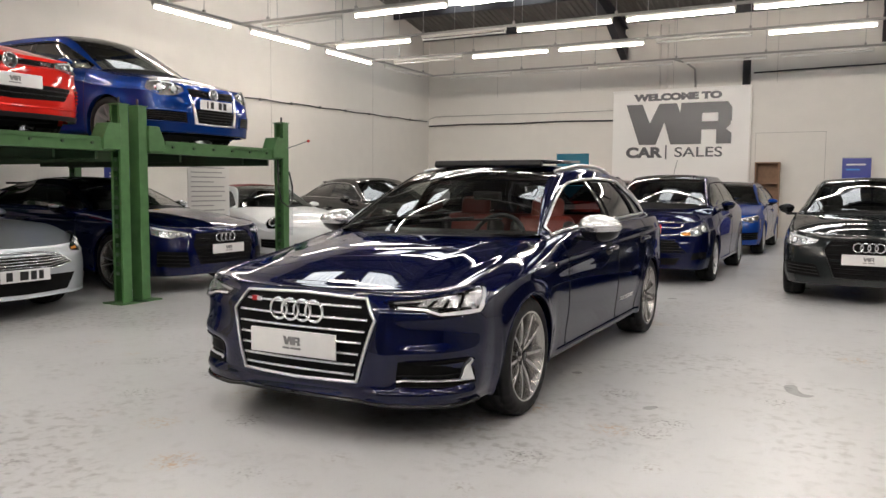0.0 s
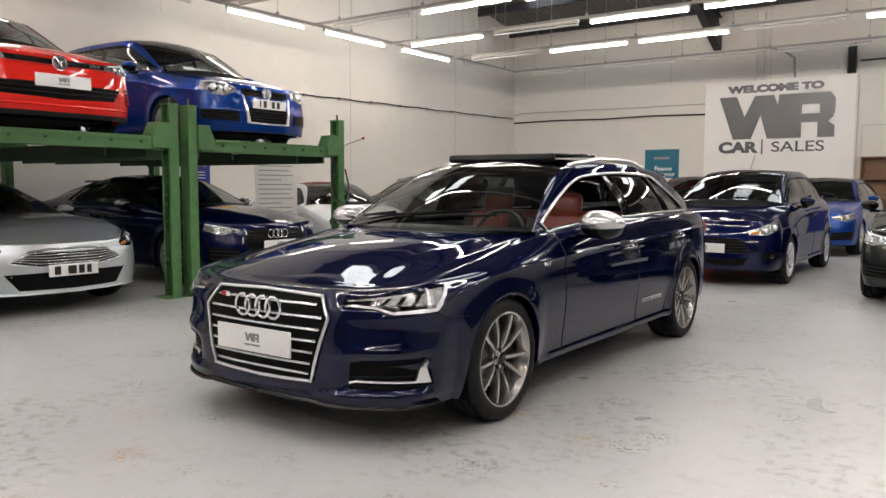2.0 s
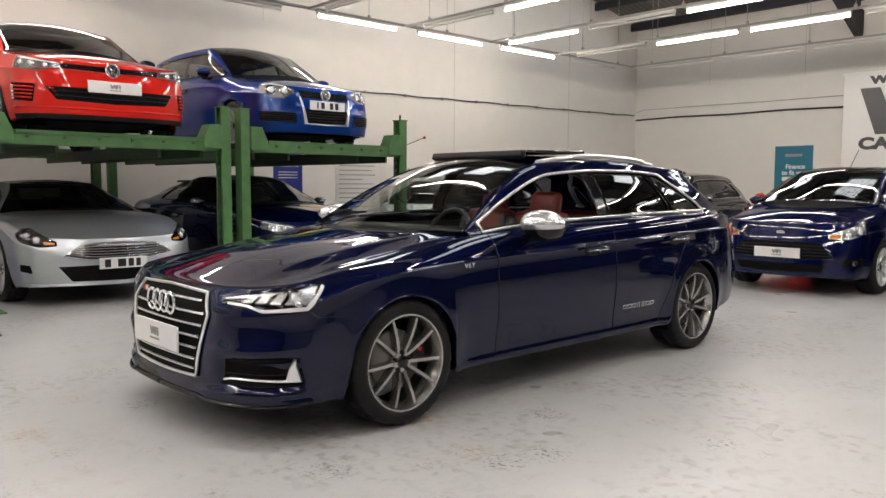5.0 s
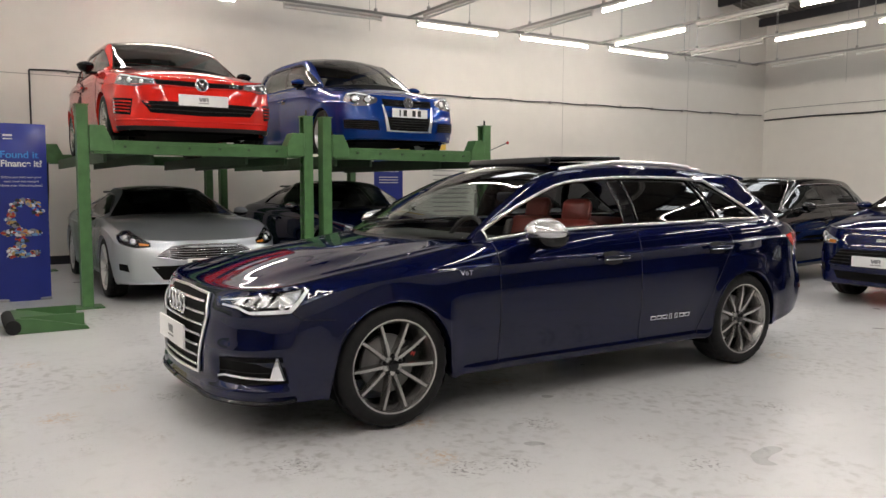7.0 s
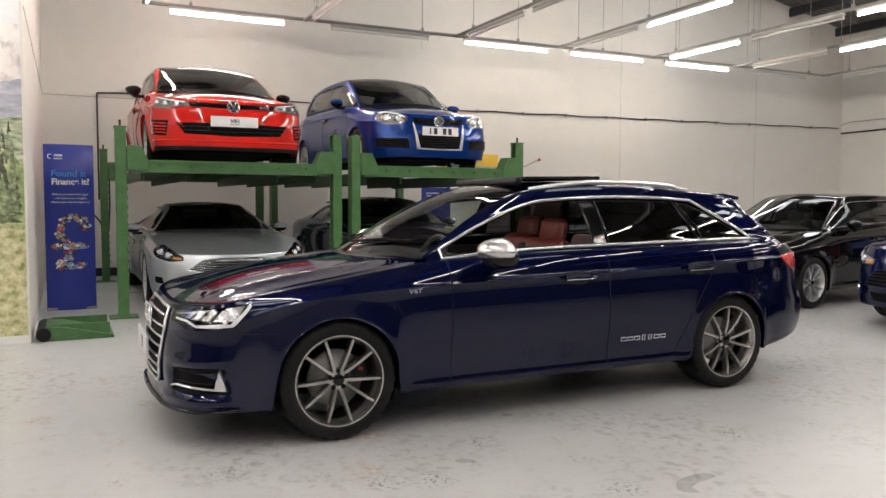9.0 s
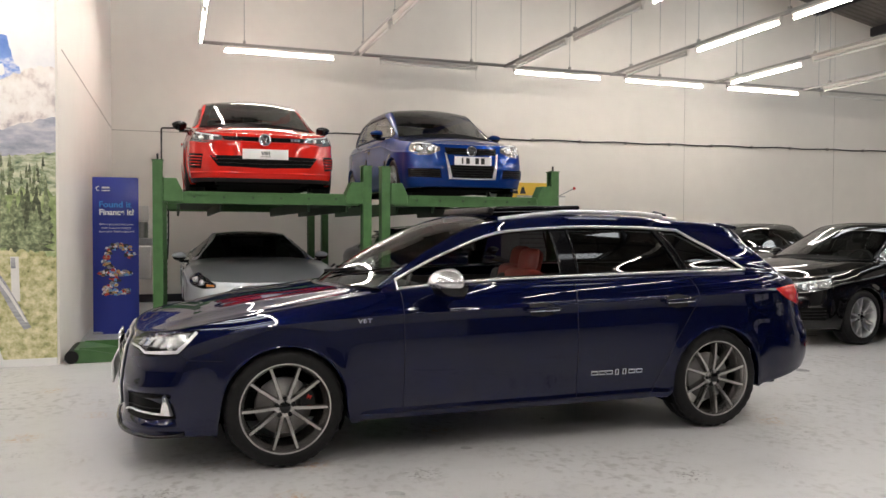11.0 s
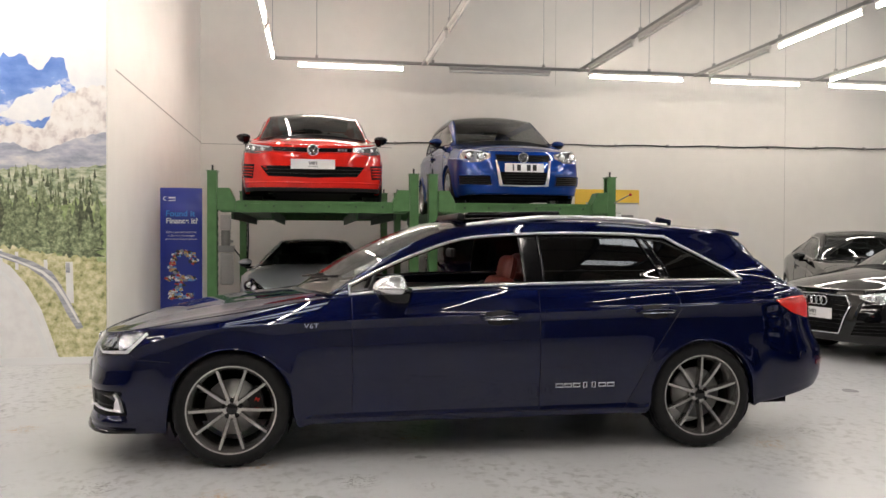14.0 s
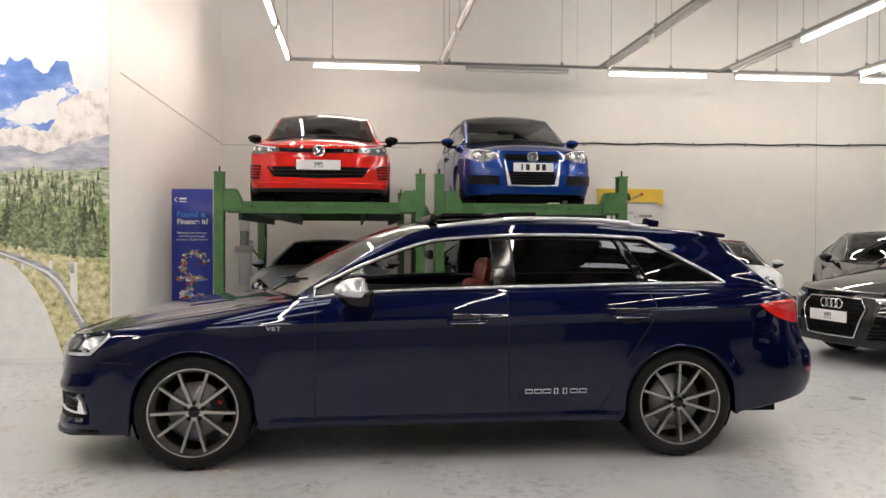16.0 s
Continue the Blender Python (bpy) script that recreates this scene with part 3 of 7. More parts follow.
        me = mesh_of(name, pts, [tuple(remap[i] for i in f) for f in fs], mat)
        me.normals_split_custom_set_from_vertices([tuple(v) for v in normals[used]])
        ob = piece(name, me, root)
        if shift == -0.005:
            ob.visible_shadow = False


def patch(name, s, top, bot, off, mat, parent, side=1, n=12, m=4, deep=0.02, label=""):
    """A piece of trim that follows the skin: upper and lower edge as (distance round, height)."""
    def edge(line, t):
        q = t * (len(line) - 1)
        i = min(int(q), len(line) - 2)
        return [line[i][d] + (line[i + 1][d] - line[i][d]) * (q - i) for d in (0, 1)]
    verts, faces = [], []
    for layer in (off, off - deep):
        for i in range(n + 1):
            a, b = edge(top, i / n), edge(bot, i / n)
            for r in range(m + 1):
                t = r / m
                p = s.at(a[0] + (b[0] - a[0]) * t, a[1] + (b[1] - a[1]) * t, layer)
                verts.append((p.x * side, p.y, p.z))
    w = m + 1
    for i in range(n):
        for r in range(m):
            faces.append((i * w + r, i * w + r + 1, (i + 1) * w + r + 1, (i + 1) * w + r))
    o = (n + 1) * w
    ring = [i * w for i in range(n + 1)] + [n * w + r for r in range(1, w)] + [i * w + m for i in range(n - 1, -1, -1)] + [r for r in range(m - 1, 0, -1)]
    for a, b in zip(ring, ring[1:] + ring[:1]):
        faces.append((a, b, b + o, a + o))
    if side < 0:
        faces = [f[::-1] for f in faces]
    me = mesh_of(name, verts, faces, mat)
    me.set_sharp_from_angle(angle=radians(40))
    return piece(name, me, parent, label)


def trim(name, s, line, off, r, mat, parent, side=1, closed=False, n=6, flat=1.0, label="", step=0.03):
    pts = []
    chain = line + line[:1] if closed else line
    for a, b in zip(chain, chain[1:]):
        k = max(1, int(math.hypot(b[0] - a[0], b[1] - a[1]) / step))
        for q in range(k):
            pts.append(s.at(a[0] + (b[0] - a[0]) * q / k, a[1] + (b[1] - a[1]) * q / k, off))
    if not closed:
        pts.append(s.at(*chain[-1], off))
    return bar(name, [(p.x * side, p.y, p.z) for p in pts], r, mat, parent, n, closed, label, flat)


def tread(p, radius, h):
    """Cuts cross grooves into the shoulder of a tyre of 96 sectors."""
    r = math.hypot(p[1], p[2])
    k = round(math.atan2(p[2], p[1]) / (2 * math.pi / 96))
    if r > radius - 0.03 and abs(p[0]) > h - 0.066 and k % 3 == 0:
        return (p[0], p[1] * (1 - 0.006 / r), p[2] * (1 - 0.006 / r))
    return tuple(p)


def wheel_meshes(radius, rim, width, mat, style):
    """Wheel, tyre, disc: the outer face looks to +x."""
    h = width / 2
    tyre = lathe([(rim - 0.006, h - 0.016), (rim + 0.006, h - 0.002), (rim + 0.02, h + 0.003), (radius - 0.04, h + 0.004), (radius - 0.018, h - 0.004),
                  (radius - 0.005, h - 0.022), (radius, h - 0.045), (radius - 0.006, h - 0.052), (radius - 0.006, h - 0.058), (radius + 0.001, h - 0.064),
                  (radius + 0.001, 0.012), (radius - 0.006, 0.006), (radius - 0.006, -0.006), (radius + 0.001, -0.012),
                  (radius + 0.001, -h + 0.05), (radius - 0.01, -h + 0.018), (radius - 0.04, -h), (rim, -h + 0.01)], 96)
    tyre = ([tread(p, radius, h) for p in tyre[0]], tyre[1])
    v, f = lathe([(rim - 0.03, -h + 0.015), (rim - 0.028, h - 0.05), (rim - 0.016, h - 0.03), (rim - 0.010, h - 0.012), (rim - 0.006, h - 0.003), (rim + 0.003, h - 0.002), (rim + 0.004, h - 0.014)], 64)
    v, f = list(v), list(f)
    pairs, hub_gap, rim_gap, wide0, wide1 = style
    spokes = []
    for sign in ((-1, 1) if rim_gap else (0,)):
        sv, sf = [], []
        for q in range(9):
            t = q / 8
            h0, h1 = sign * radians(hub_gap), sign * radians(rim_gap)
            p0, p1 = Vector((0.048 * math.cos(h0), 0.048 * math.sin(h0))), Vector(((rim - 0.014) * math.cos(h1), (rim - 0.014) * math.sin(h1)))
            p, way = p0 + (p1 - p0) * t, (p1 - p0).normalized()
            w = wide0 + (wide1 - wide0) * t
            x = h - 0.042 + 0.028 * t + 0.008 * math.sin(math.pi * t)
            for du, dx in ((-0.42, -0.050), (-0.5, -0.014), (-0.32, 0.0), (0.32, 0.0), (0.5, -0.014), (0.42, -0.050)):
                sv.append((x + dx, p.x - du * w * way.y, p.y + du * w * way.x))
        for q in range(8):
            for k in range(5):
                a = q * 6 + k
                sf.append((a, a + 6, a + 7, a + 1))
        me = mesh_of("spoke", sv, sf, mat)
        me.set_sharp_from_angle(angle=radians(30))
        spokes.append(me)
    o = len(v)
    hv, hf = lathe([(0.062, h - 0.085), (0.062, h - 0.05), (0.055, h - 0.042), (0.034, h - 0.040), (0.031, h - 0.030), (0.0, h - 0.028)], 32)
    v += hv
    f += [tuple(i + o for i in q) for q in hf]
    bolt = mesh_of("wheel_bolt", *lathe([(0.0125, h - 0.055), (0.0125, h - 0.0355), (0.009, h - 0.0355), (0.008, h - 0.040), (0.0, h - 0.040)], 10), GLOSS_BLACK)
    cap = mesh_of("hub_cap", *lathe([(0.030, h - 0.04), (0.030, h - 0.027), (0.027, h - 0.025), (0.0, h - 0.025)], 24), GLOSS_BLACK)
    disc = lathe([(0.055, h - 0.075), (0.078, h - 0.095), (0.155, h - 0.095), (0.157, h - 0.12), (0.07, h - 0.12)], 48)
    wheel = mesh_of("wheel", v, f, mat)
    wheel.set_sharp_from_angle(angle=radians(35))
    ty = mesh_of("tyre", *tyre, RUBBER)
    return wheel, ty, mesh_of("brake_disc", *disc, DISC), spokes, pairs, bolt, cap


def arc_block(r0, r1, x0, x1, mid, spread, n=8):
    """A block bent round the wheel's axle, with blunted ends."""
    bm, rings = bmesh.new(), []
    for k in range(n + 1):
        a = mid + spread * (2 * k / n - 1)
        pinch = 0.008 if k in (0, n) else 0.0
        rings.append([bm.verts.new((x, r * math.cos(a), r * math.sin(a))) for x, r in ((x0, r0 + pinch), (x1 - pinch, r0 + pinch), (x1, (r0 + r1) / 2), (x1 - pinch, r1 - pinch), (x0, r1 - pinch))])
    for p, q in zip(rings, rings[1:]):
        for c in range(5):
            bm.faces.new((p[c], p[(c + 1) % 5], q[(c + 1) % 5], q[c]))
    bm.faces.new(rings[0][::-1])
    bm.faces.new(rings[-1])
    bmesh.ops.recalc_face_normals(bm, faces=bm.faces)
    return bm


def put_wheels(root, s, meshes, width, caliper=None, inset=0.012, label="", turns=(17, 55)):
    half = s.plan(s.front)
    for y, turn in zip((s.front, s.front + s.base), turns):
        for side in (1, -1):
            w = piece("wheel", meshes[0], root, label)
            w.matrix_basis = pose(side * (half - inset - width / 2), y, s.tyre, 0, 0, 0 if side > 0 else 180) @ pose(0, 0, 0, turn)
            piece("tyre", meshes[1], w)
            piece("brake_disc", meshes[2], w)
            for k in range(meshes[4]):
                for me in meshes[3]:
                    piece("spoke", me, w).matrix_basis = pose(0, 0, 0, 90 + 360 * k / meshes[4])
            piece("hub_cap", meshes[6], w)
            for k in range(5):
                a = 2 * math.pi * k / 5 + math.pi / 2 + math.pi / 5
                piece("wheel_bolt", meshes[5], w).matrix_basis = pose(0, 0.047 * math.cos(a), 0.047 * math.sin(a))
            if caliper and y == s.front:
                a = radians((18 if side > 0 else 162) - turn)
                cal = part("brake_caliper", arc_block(0.092, 0.172, width / 2 - 0.15, width / 2 - 0.066, a, 0.46), PLASTIC, w)
                part("caliper_badge", arc_block(0.128, 0.160, width / 2 - 0.08, width / 2 - 0.0635, a, 0.10, 2), caliper, cal, "small red badge")
            wv, wf = [], []
            for k in range(25):
                a = math.pi * (k / 24 * 1.3 - 0.15)
                for x in (0.50, half - 0.05):
                    wv.append((side * x, y + (s.arch + 0.004) * math.cos(a), s.tyre + (s.arch + 0.004) * math.sin(a)))
            for k in range(24):
                wf.append((2 * k, 2 * k + 1, 2 * k + 3, 2 * k + 2))
            wv.append((side * 0.5, y, s.tyre))
            for k in range(24):
                wf.append((2 * k, 2 * k + 2, 50))
            piece("wheel_liner", mesh_of("wheel_liner", wv, wf, UNDER), root)


def underbody(root, s):
    bm = box(-0.55, 0.55, 0.22, s.length - 0.25, 0.19, 0.36)
    box(-s.half + 0.09, s.half - 0.09, s.front + s.arch + 0.02, s.front + s.base - s.arch - 0.02, s.sill(s.front + 1.2) + 0.004, 0.33, 0, bm)
    box(-s.half + 0.16, s.half - 0.16, 0.30, s.front - s.arch - 0.01, 0.24, 0.36, 0, bm)
    box(-s.half + 0.16, s.half - 0.16, s.front + s.base + s.arch + 0.02, s.length - 0.62, 0.32, 0.42, 0, bm)
    part("underbody", bm, UNDER, root)


def rounded(x, y, z, bevel, loc, rot=(0, 0, 0), bm=None):
    out = bm or bmesh.new()
    r = bmesh.ops.create_cube(out, size=1.0)
    m = pose(*loc, *rot) @ Matrix.Diagonal((x, y, z, 1))
    for v in r["verts"]:
        v.co = m @ v.co
    edges = list({e for v in r["verts"] for e in v.link_edges})
    bmesh.ops.bevel(out, geom=edges, offset=bevel, segments=3, affect="EDGES", profile=0.5)
    return out


def cabin(root, s, leather, top_z, seat_y, belt, offsets=(0, 0)):
    """Dashboard, wheel, seats, floor of the inside."""
    bm = rounded(1.36, 0.42, 0.24, 0.08, (0, s.cowl + 0.22, belt - 0.12))
    part("dashboard", bm, PLASTIC, root, smooth=True)
    part("cabin_floor", box(-0.72, 0.72, s.cowl, s.length - 0.6, 0.34, 0.38), UNDER, root)
    for side in (1, -1):
        part("door_lining", box(side * (s.half - 0.16) - 0.012, side * (s.half - 0.16) + 0.012, s.cowl + 0.1, s.cowl + 2.0, 0.4, belt - 0.02), LEATHER_BLACK, root)
    for side, more in ((0.37, offsets[0]), (-0.37, offsets[1])):
        y = seat_y + more
        seat = part("front_seat", rounded(0.50, 0.52, 0.15, 0.06, (side, y, 0.50)), leather, root, smooth=True)
        bm = rounded(0.46, 0.14, 0.60, 0.06, (side, y + 0.38, 0.75), (-16, 0, 0))
        part("seat_back", bm, leather, seat, smooth=True)
        for e in (-0.21, 0.21):
            part("seat_bolster", rounded(0.09, 0.20, 0.54, 0.04, (side + e, y + 0.37, 0.73), (-16, 0, 0)), LEATHER_BLACK, seat, smooth=True)
        part("headrest", rounded(0.26, 0.09, 0.18, 0.05, (side, y + 0.49, 1.09), (-12, 0, 0)), leather, seat, smooth=True)
    part("headlining", rounded(1.04, max(s.length - s.top - 1.3, 0.6), 0.03, 0.012, (0, (s.top + s.length - 1.1) / 2, top_z + 0.008)), LEATHER_BLACK, root, smooth=True)
    bench = part("rear_seat", rounded(1.26, 0.46, 0.16, 0.06, (0, seat_y + 0.95, 0.50)), leather, root, smooth=True)
    part("seat_back", rounded(1.26, 0.14, 0.58, 0.06, (0, seat_y + 1.26, 0.74), (-16, 0, 0)), leather, bench, smooth=True)
    ring = [(0.37 + 0.185 * math.cos(a), seat_y - 0.52 + 0.07 * math.sin(a), belt - 0.06 + 0.17 * math.sin(a)) for a in np.linspace(0, 2 * math.pi, 28)[:-1]]
    st = bar("steering_wheel", ring, 0.015, LEATHER_BLACK, root, 8, True)
    bar("steering_column", [(0.37, seat_y - 0.50, belt - 0.06), (0.37, seat_y - 0.72, belt - 0.12)], 0.04, PLASTIC, root)
    part("rear_view_mirror", rounded(0.23, 0.04, 0.065, 0.02, (0, s.top - 0.02, top_z - 0.14)), PLASTIC, root, smooth=True)


def door_mirror(root, s, y, z, side, cap_mat, size=1.0):
    x = s.plan(y) - 0.045
    arm = part("mirror_foot", rounded(0.14, 0.07, 0.035, 0.012, (side * (x + 0.05 * size), y + 0.01, z - 0.055)), GLOSS_BLACK, root, smooth=True)
    bm = bmesh.new()
    bmesh.ops.create_uvsphere(bm, u_segments=20, v_segments=12, radius=1)
    for v in bm.verts:
        a = v.co.copy()
        q = 1 if a.y < 0 else 0.35
        v.co = Vector((side * (x + 0.135 * size + a.x * 0.124 * size), y - 0.02 + a.y * 0.125 * q * size, z + 0.022 + a.z * (0.066 if a.z > 0 else 0.05) * size * (1 - 0.15 * a.x)))
    part("mirror_cap", bm, cap_mat, arm, smooth=True)
    bm = bmesh.new()
    bmesh.ops.create_uvsphere(bm, u_segments=20, v_segments=10, radius=1)
    for v in bm.verts:
        a = v.co.copy()
        v.co = Vector((side * (x + 0.130 * size + a.x * 0.114 * size), y + (0.012 + a.y * 0.04 if a.y > 0 else -0.015 + a.y * 0.11) * size, z + 0.010 + min(a.z, 0.12) * 0.080 * size))
    part("mirror_housing", bm, GLOSS_BLACK, arm, smooth=True)


def door_handle(root, s, y, z, side, mat):
    a = s.along(y)
    dish = patch("handle_recess", s, [(a - 0.085, z + 0.030), (a, z + 0.044), (a + 0.085, z + 0.030)], [(a - 0.07, z - 0.034), (a, z - 0.046), (a + 0.07, z - 0.034)], 0.0035, SEAM, root, side, 10, 4, 0.012)
    line = [(a - 0.115, z + 0.002), (a - 0.08, z + 0.008), (a + 0.08, z + 0.010), (a + 0.115, z + 0.004)]
    h = trim("door_handle", s, line, 0.028, 0.014, mat, root, side, n=8, flat=0.75)
    trim("handle_strip", s, [(a - 0.10, z - 0.002), (a + 0.10, z + 0.0)], 0.039, 0.0038, CHROME, h, side, n=6)


def seam(root, s, line, side):
    trim("panel_gap", s, line, 0.0004, 0.0028, SEAM, root, side, n=4)


def number_plate(root, s, z, off, ink, wide=0.52, high=0.112, bars=()):
    top = [(-wide / 2, z + high / 2), (0, z + high / 2), (wide / 2, z + high / 2)]
    bot = [(-wide / 2, z - high / 2), (0, z - high / 2), (wide / 2, z - high / 2)]
    y = s.at(0, z, off).y
    tilt = 0
    bm = box(-wide / 2, wide / 2, y - 0.012, y, z - high / 2, z + high / 2, 0.003)
    pl = part("number_plate", bm, PLATE, root)
    for x0, x1, z0, z1 in bars:
        part("print_bar", box(x0, x1, y - 0.0145, y - 0.011, z + z0, z + z1), ink, pl)
    return pl


LOGO = ([(-1.42, 3.56), (-0.98, 3.56), (-0.74, 2.95), (-0.95, 2.46), (-1.05, 2.46)], [(-1.05, 2.46), (-0.60, 2.46), (-0.20, 3.56), (-0.52, 3.56)],
            [(-0.52, 3.56), (-0.06, 3.56), (0.16, 2.95), (-0.06, 2.46), (-0.20, 2.46)], [(-0.06, 2.46), (0.26, 2.46), (0.30, 3.56), (0.06, 3.56), (0.0, 2.9)],
            [(0.26, 2.46), (0.60, 2.46), (0.60, 3.20), (0.62, 3.30), (0.62, 3.56), (0.30, 3.56)], [(0.60, 3.28), (1.0, 3.28), (1.36, 3.18), (1.36, 3.40), (1.25, 3.56), (0.60, 3.56)],
            [(1.02, 3.28), (1.36, 3.28), (1.36, 3.06), (1.24, 2.92), (1.02, 3.06)], [(0.60, 2.84), (1.22, 2.84), (1.34, 2.98), (1.30, 3.05), (0.60, 3.05)],
            [(0.98, 2.84), (1.22, 2.84), (1.36, 2.74), (1.36, 2.46), (0.98, 2.46)])


def dealer_print(plate, s, z, off, scale=0.038):
    """The dealer's mark on a plate: two grey letter shapes over a thin line."""
    y = s.at(0, z, off).y - 0.012
    for k, pts in enumerate(LOGO):
        slab("logo_shape", [(px * scale, (pz - 3.0) * scale) for px, pz in pts], 0.0012 + 0.0003 * k, PLATE_GREY, plate, pose(0, y, z + 0.010, 90, 0, 0))
    for x0, x1 in ((-0.056, -0.014), (-0.008, 0.056)):
        part("print_bar", box(x0, x1, y - 0.0022, y + 0.001, z - 0.032, z - 0.023), PLATE_GREY, plate)


REG_BARS = [(-0.16, -0.14, -0.04, 0.04), (-0.10, -0.05, -0.04, 0.04), (0.03, 0.08, -0.04, 0.04), (0.11, 0.16, -0.04, 0.04)]


def ring_badge(root, s, z, off, r=0.045, n=4, gap=0.068, tube=0.0075):
    y = s.at(0, z, off).y
    first = None
    for i in range(n):
        cx = (i - (n - 1) / 2) * gap
        pts = [(cx + r * math.cos(a), y - 0.001 * (i % 2), z + r * math.sin(a)) for a in np.linspace(0, 2 * math.pi, 33)[:-1]]
        first = bar("badge_ring", pts, tube, CHROME, root, 8, True)


def round_badge(root, s, z, off, r=0.06):
    y = s.at(0, z, off).y
    bd = part("badge", rod((0, y + 0.02, z), (0, y - 0.004, z), r, 32), PLATE_INK, root, smooth=False)
    bar("badge_ring", [(r * math.cos(a), y - 0.005, z + r * math.sin(a)) for a in np.linspace(0, 2 * math.pi, 33)[:-1]], 0.007, CHROME, bd, 8, True)
    for sx in (1, -1):
        bar("badge_stroke", [(sx * r * 0.52, y - 0.006, z + r * 0.78), (sx * r * 0.16, y - 0.006, z), (sx * r * 0.02, y - 0.006, z + r * 0.2)], 0.006, CHROME, bd)
        bar("badge_stroke", [(sx * r * 0.86, y - 0.006, z + r * 0.3), (sx * r * 0.42, y - 0.006, z - r * 0.75), (sx * r * 0.04, y - 0.006, z - r * 0.1)], 0.006, CHROME, bd)


def window_trim(root, s, y0, y1, mat, side, r=0.007, upper=True):
    """Bright strip round the side windows."""
    rows = [i for i, y in enumerate(s.ys) if y0 - 1e-4 <= y <= y1 + 1e-4]
    low = [s.upper(i, KB) + Vector((0.008, 0, -0.006)) for i in rows]
    high = [s.upper(i, KT) + Vector((0.010, 0, 0.008)) for i in rows]
    back = [s.upper(rows[-1], k) + Vector((0.009, 0.004, 0.0)) for k in range(KB - 1, KT, -1)]
    line = low + ((back + high[::-1]) if upper else [])
    bar("window_trim", [(p.x * side, p.y, p.z) for p in line], r, mat, root, 8, upper)


def window_frame(root, s, y0, y1, side, r=0.009):
    """Black rubber and frame inside the strip, round one window."""
    rows = [i for i, y in enumerate(s.ys) if y0 - 1e-4 <= y <= y1 + 1e-4]
    ring = [s.upper(i, KB) for i in rows] + [s.upper(rows[-1], k) for k in range(KB - 1, KT, -1)] + [s.upper(i, KT) for i in rows[::-1]] + [s.upper(rows[0], k) for k in range(KT + 1, KB)]
    bar("window_frame", [(p.x * side, p.y, p.z) for p in ring], r, GLOSS_BLACK, root, 6, True)


# ---- the hall ----
X0, Y1 = -11.97, 21.84          # inner faces of the long wall and of the end wall
XM, YM = -5.40, 2.44            # face of the mural wall, face of the return beside the lifts
XE, YE = 9.5, -7.5


def structure(name, bm, mat, label, category, smooth=False):
    me = bpy.data.meshes.new(name)
    bm.to_mesh(me)
    bm.free()
    me.materials.append(mat)
    return tagged(new(name, me), label, category, kind="structure")


structure("floor", box(X0 - 0.3, XE + 0.3, YE - 0.3, Y1 + 0.3, -0.2, 0.0), FLOOR, "grey painted concrete floor with scuffs and stains", "floor")
structure("wall_west", box(X0 - 0.25, X0, YM, Y1 + 0.25, 0.0, 8.8), WALL, "tall off-white painted wall behind the car lifts", "wall")
structure("wall_north", box(X0, 2.6, Y1, Y1 + 0.25, 0.0, 6.2), WALL, "off-white painted end wall with a sales sign", "wall")
# Added out of view: dark end so car windows don't mirror white wall.
structure("wall_north_east", box(2.6, XE + 0.25, Y1, Y1 + 0.25, 0.0, 6.2), REFLECT_DIM, "unseen dark end wall that keeps car reflections dark", "wall")
structure("wall_return", box(X0 - 0.25, XM - 0.2, YM - 0.25, YM, 0.0, 8.8), WALL_SMOOTH, "cream return wall beside the lifts", "wall")
structure("wall_mural", box(XM - 0.2, XM, YE, YM, 0.0, 8.8), WALL_SMOOTH, "white wall that carries a landscape mural", "wall")
# Unseen south wall, kept dark in the reflections.
structure("wall_south", box(XM, XE + 0.25, YE - 0.25, YE, 0.0, 7.0), REFLECT_DIM, "unseen dark wall that keeps car reflections dark", "wall")
# Unseen near half of the east wall, added pale as a reflector for doors.
structure("wall_east", box(XE, XE + 0.25, YE, 9.0, 0.0, 8.8), REFLECT_PALE, "unseen pale wall that brightens the car door reflections", "wall")
# Unseen far half of the east wall, darkened for the car side reflections.
structure("wall_east_far", box(XE, XE + 0.25, 9.0, Y1, 0.0, 8.8), REFLECT_DIM, "unseen dark wall that keeps car reflections dark", "wall")
structure("baseboard", box(X0, X0 + 0.02, YM, Y1, 0.0, 0.14), DARK_STEEL, "dark skirting along the wall", "skirting")

ROOF_LOW, RIDGE, SLOPE = 5.92, 8.0, 0.19


def roof_z(y):
    return ROOF_LOW + SLOPE * (Y1 - y) if y > RIDGE else ROOF_LOW + SLOPE * (Y1 - RIDGE) - SLOPE * (RIDGE - y)


roof = bmesh.new()
for a, b in ((RIDGE, Y1 + 0.25), (YE - 0.25, RIDGE)):
    n = int((XE + 0.25 - X0 + 0.25) / 0.17)
    for i in range(n):
        xa = X0 - 0.25 + i * 0.17
        c = [roof.verts.new((xa + dx, y, roof_z(y) + h)) for dx, h in ((0, 0), (0.06, 0), (0.085, 0.03), (0.145, 0.03), (0.17, 0)) for y in (a, b)]
        for k in range(4):
            roof.faces.new((c[2 * k], c[2 * k + 2], c[2 * k + 3], c[2 * k + 1]))
bmesh.ops.recalc_face_normals(roof, faces=roof.faces)
structure("ceiling", roof, ROOF_SHEET, "profiled grey-beige roof sheeting", "ceiling")

purlin = bmesh.new()
for i in range(15):
    y = 21.5 - 1.77 * i
    if y > YE:
        z = roof_z(y)
        box(X0 + 0.35 * 0, XE, y - 0.035, y + 0.035, z - 0.21, z - 0.015, 0, purlin)
        box(X0, XE, y - 0.035, y + 0.06, z - 0.225, z - 0.205, 0, purlin)
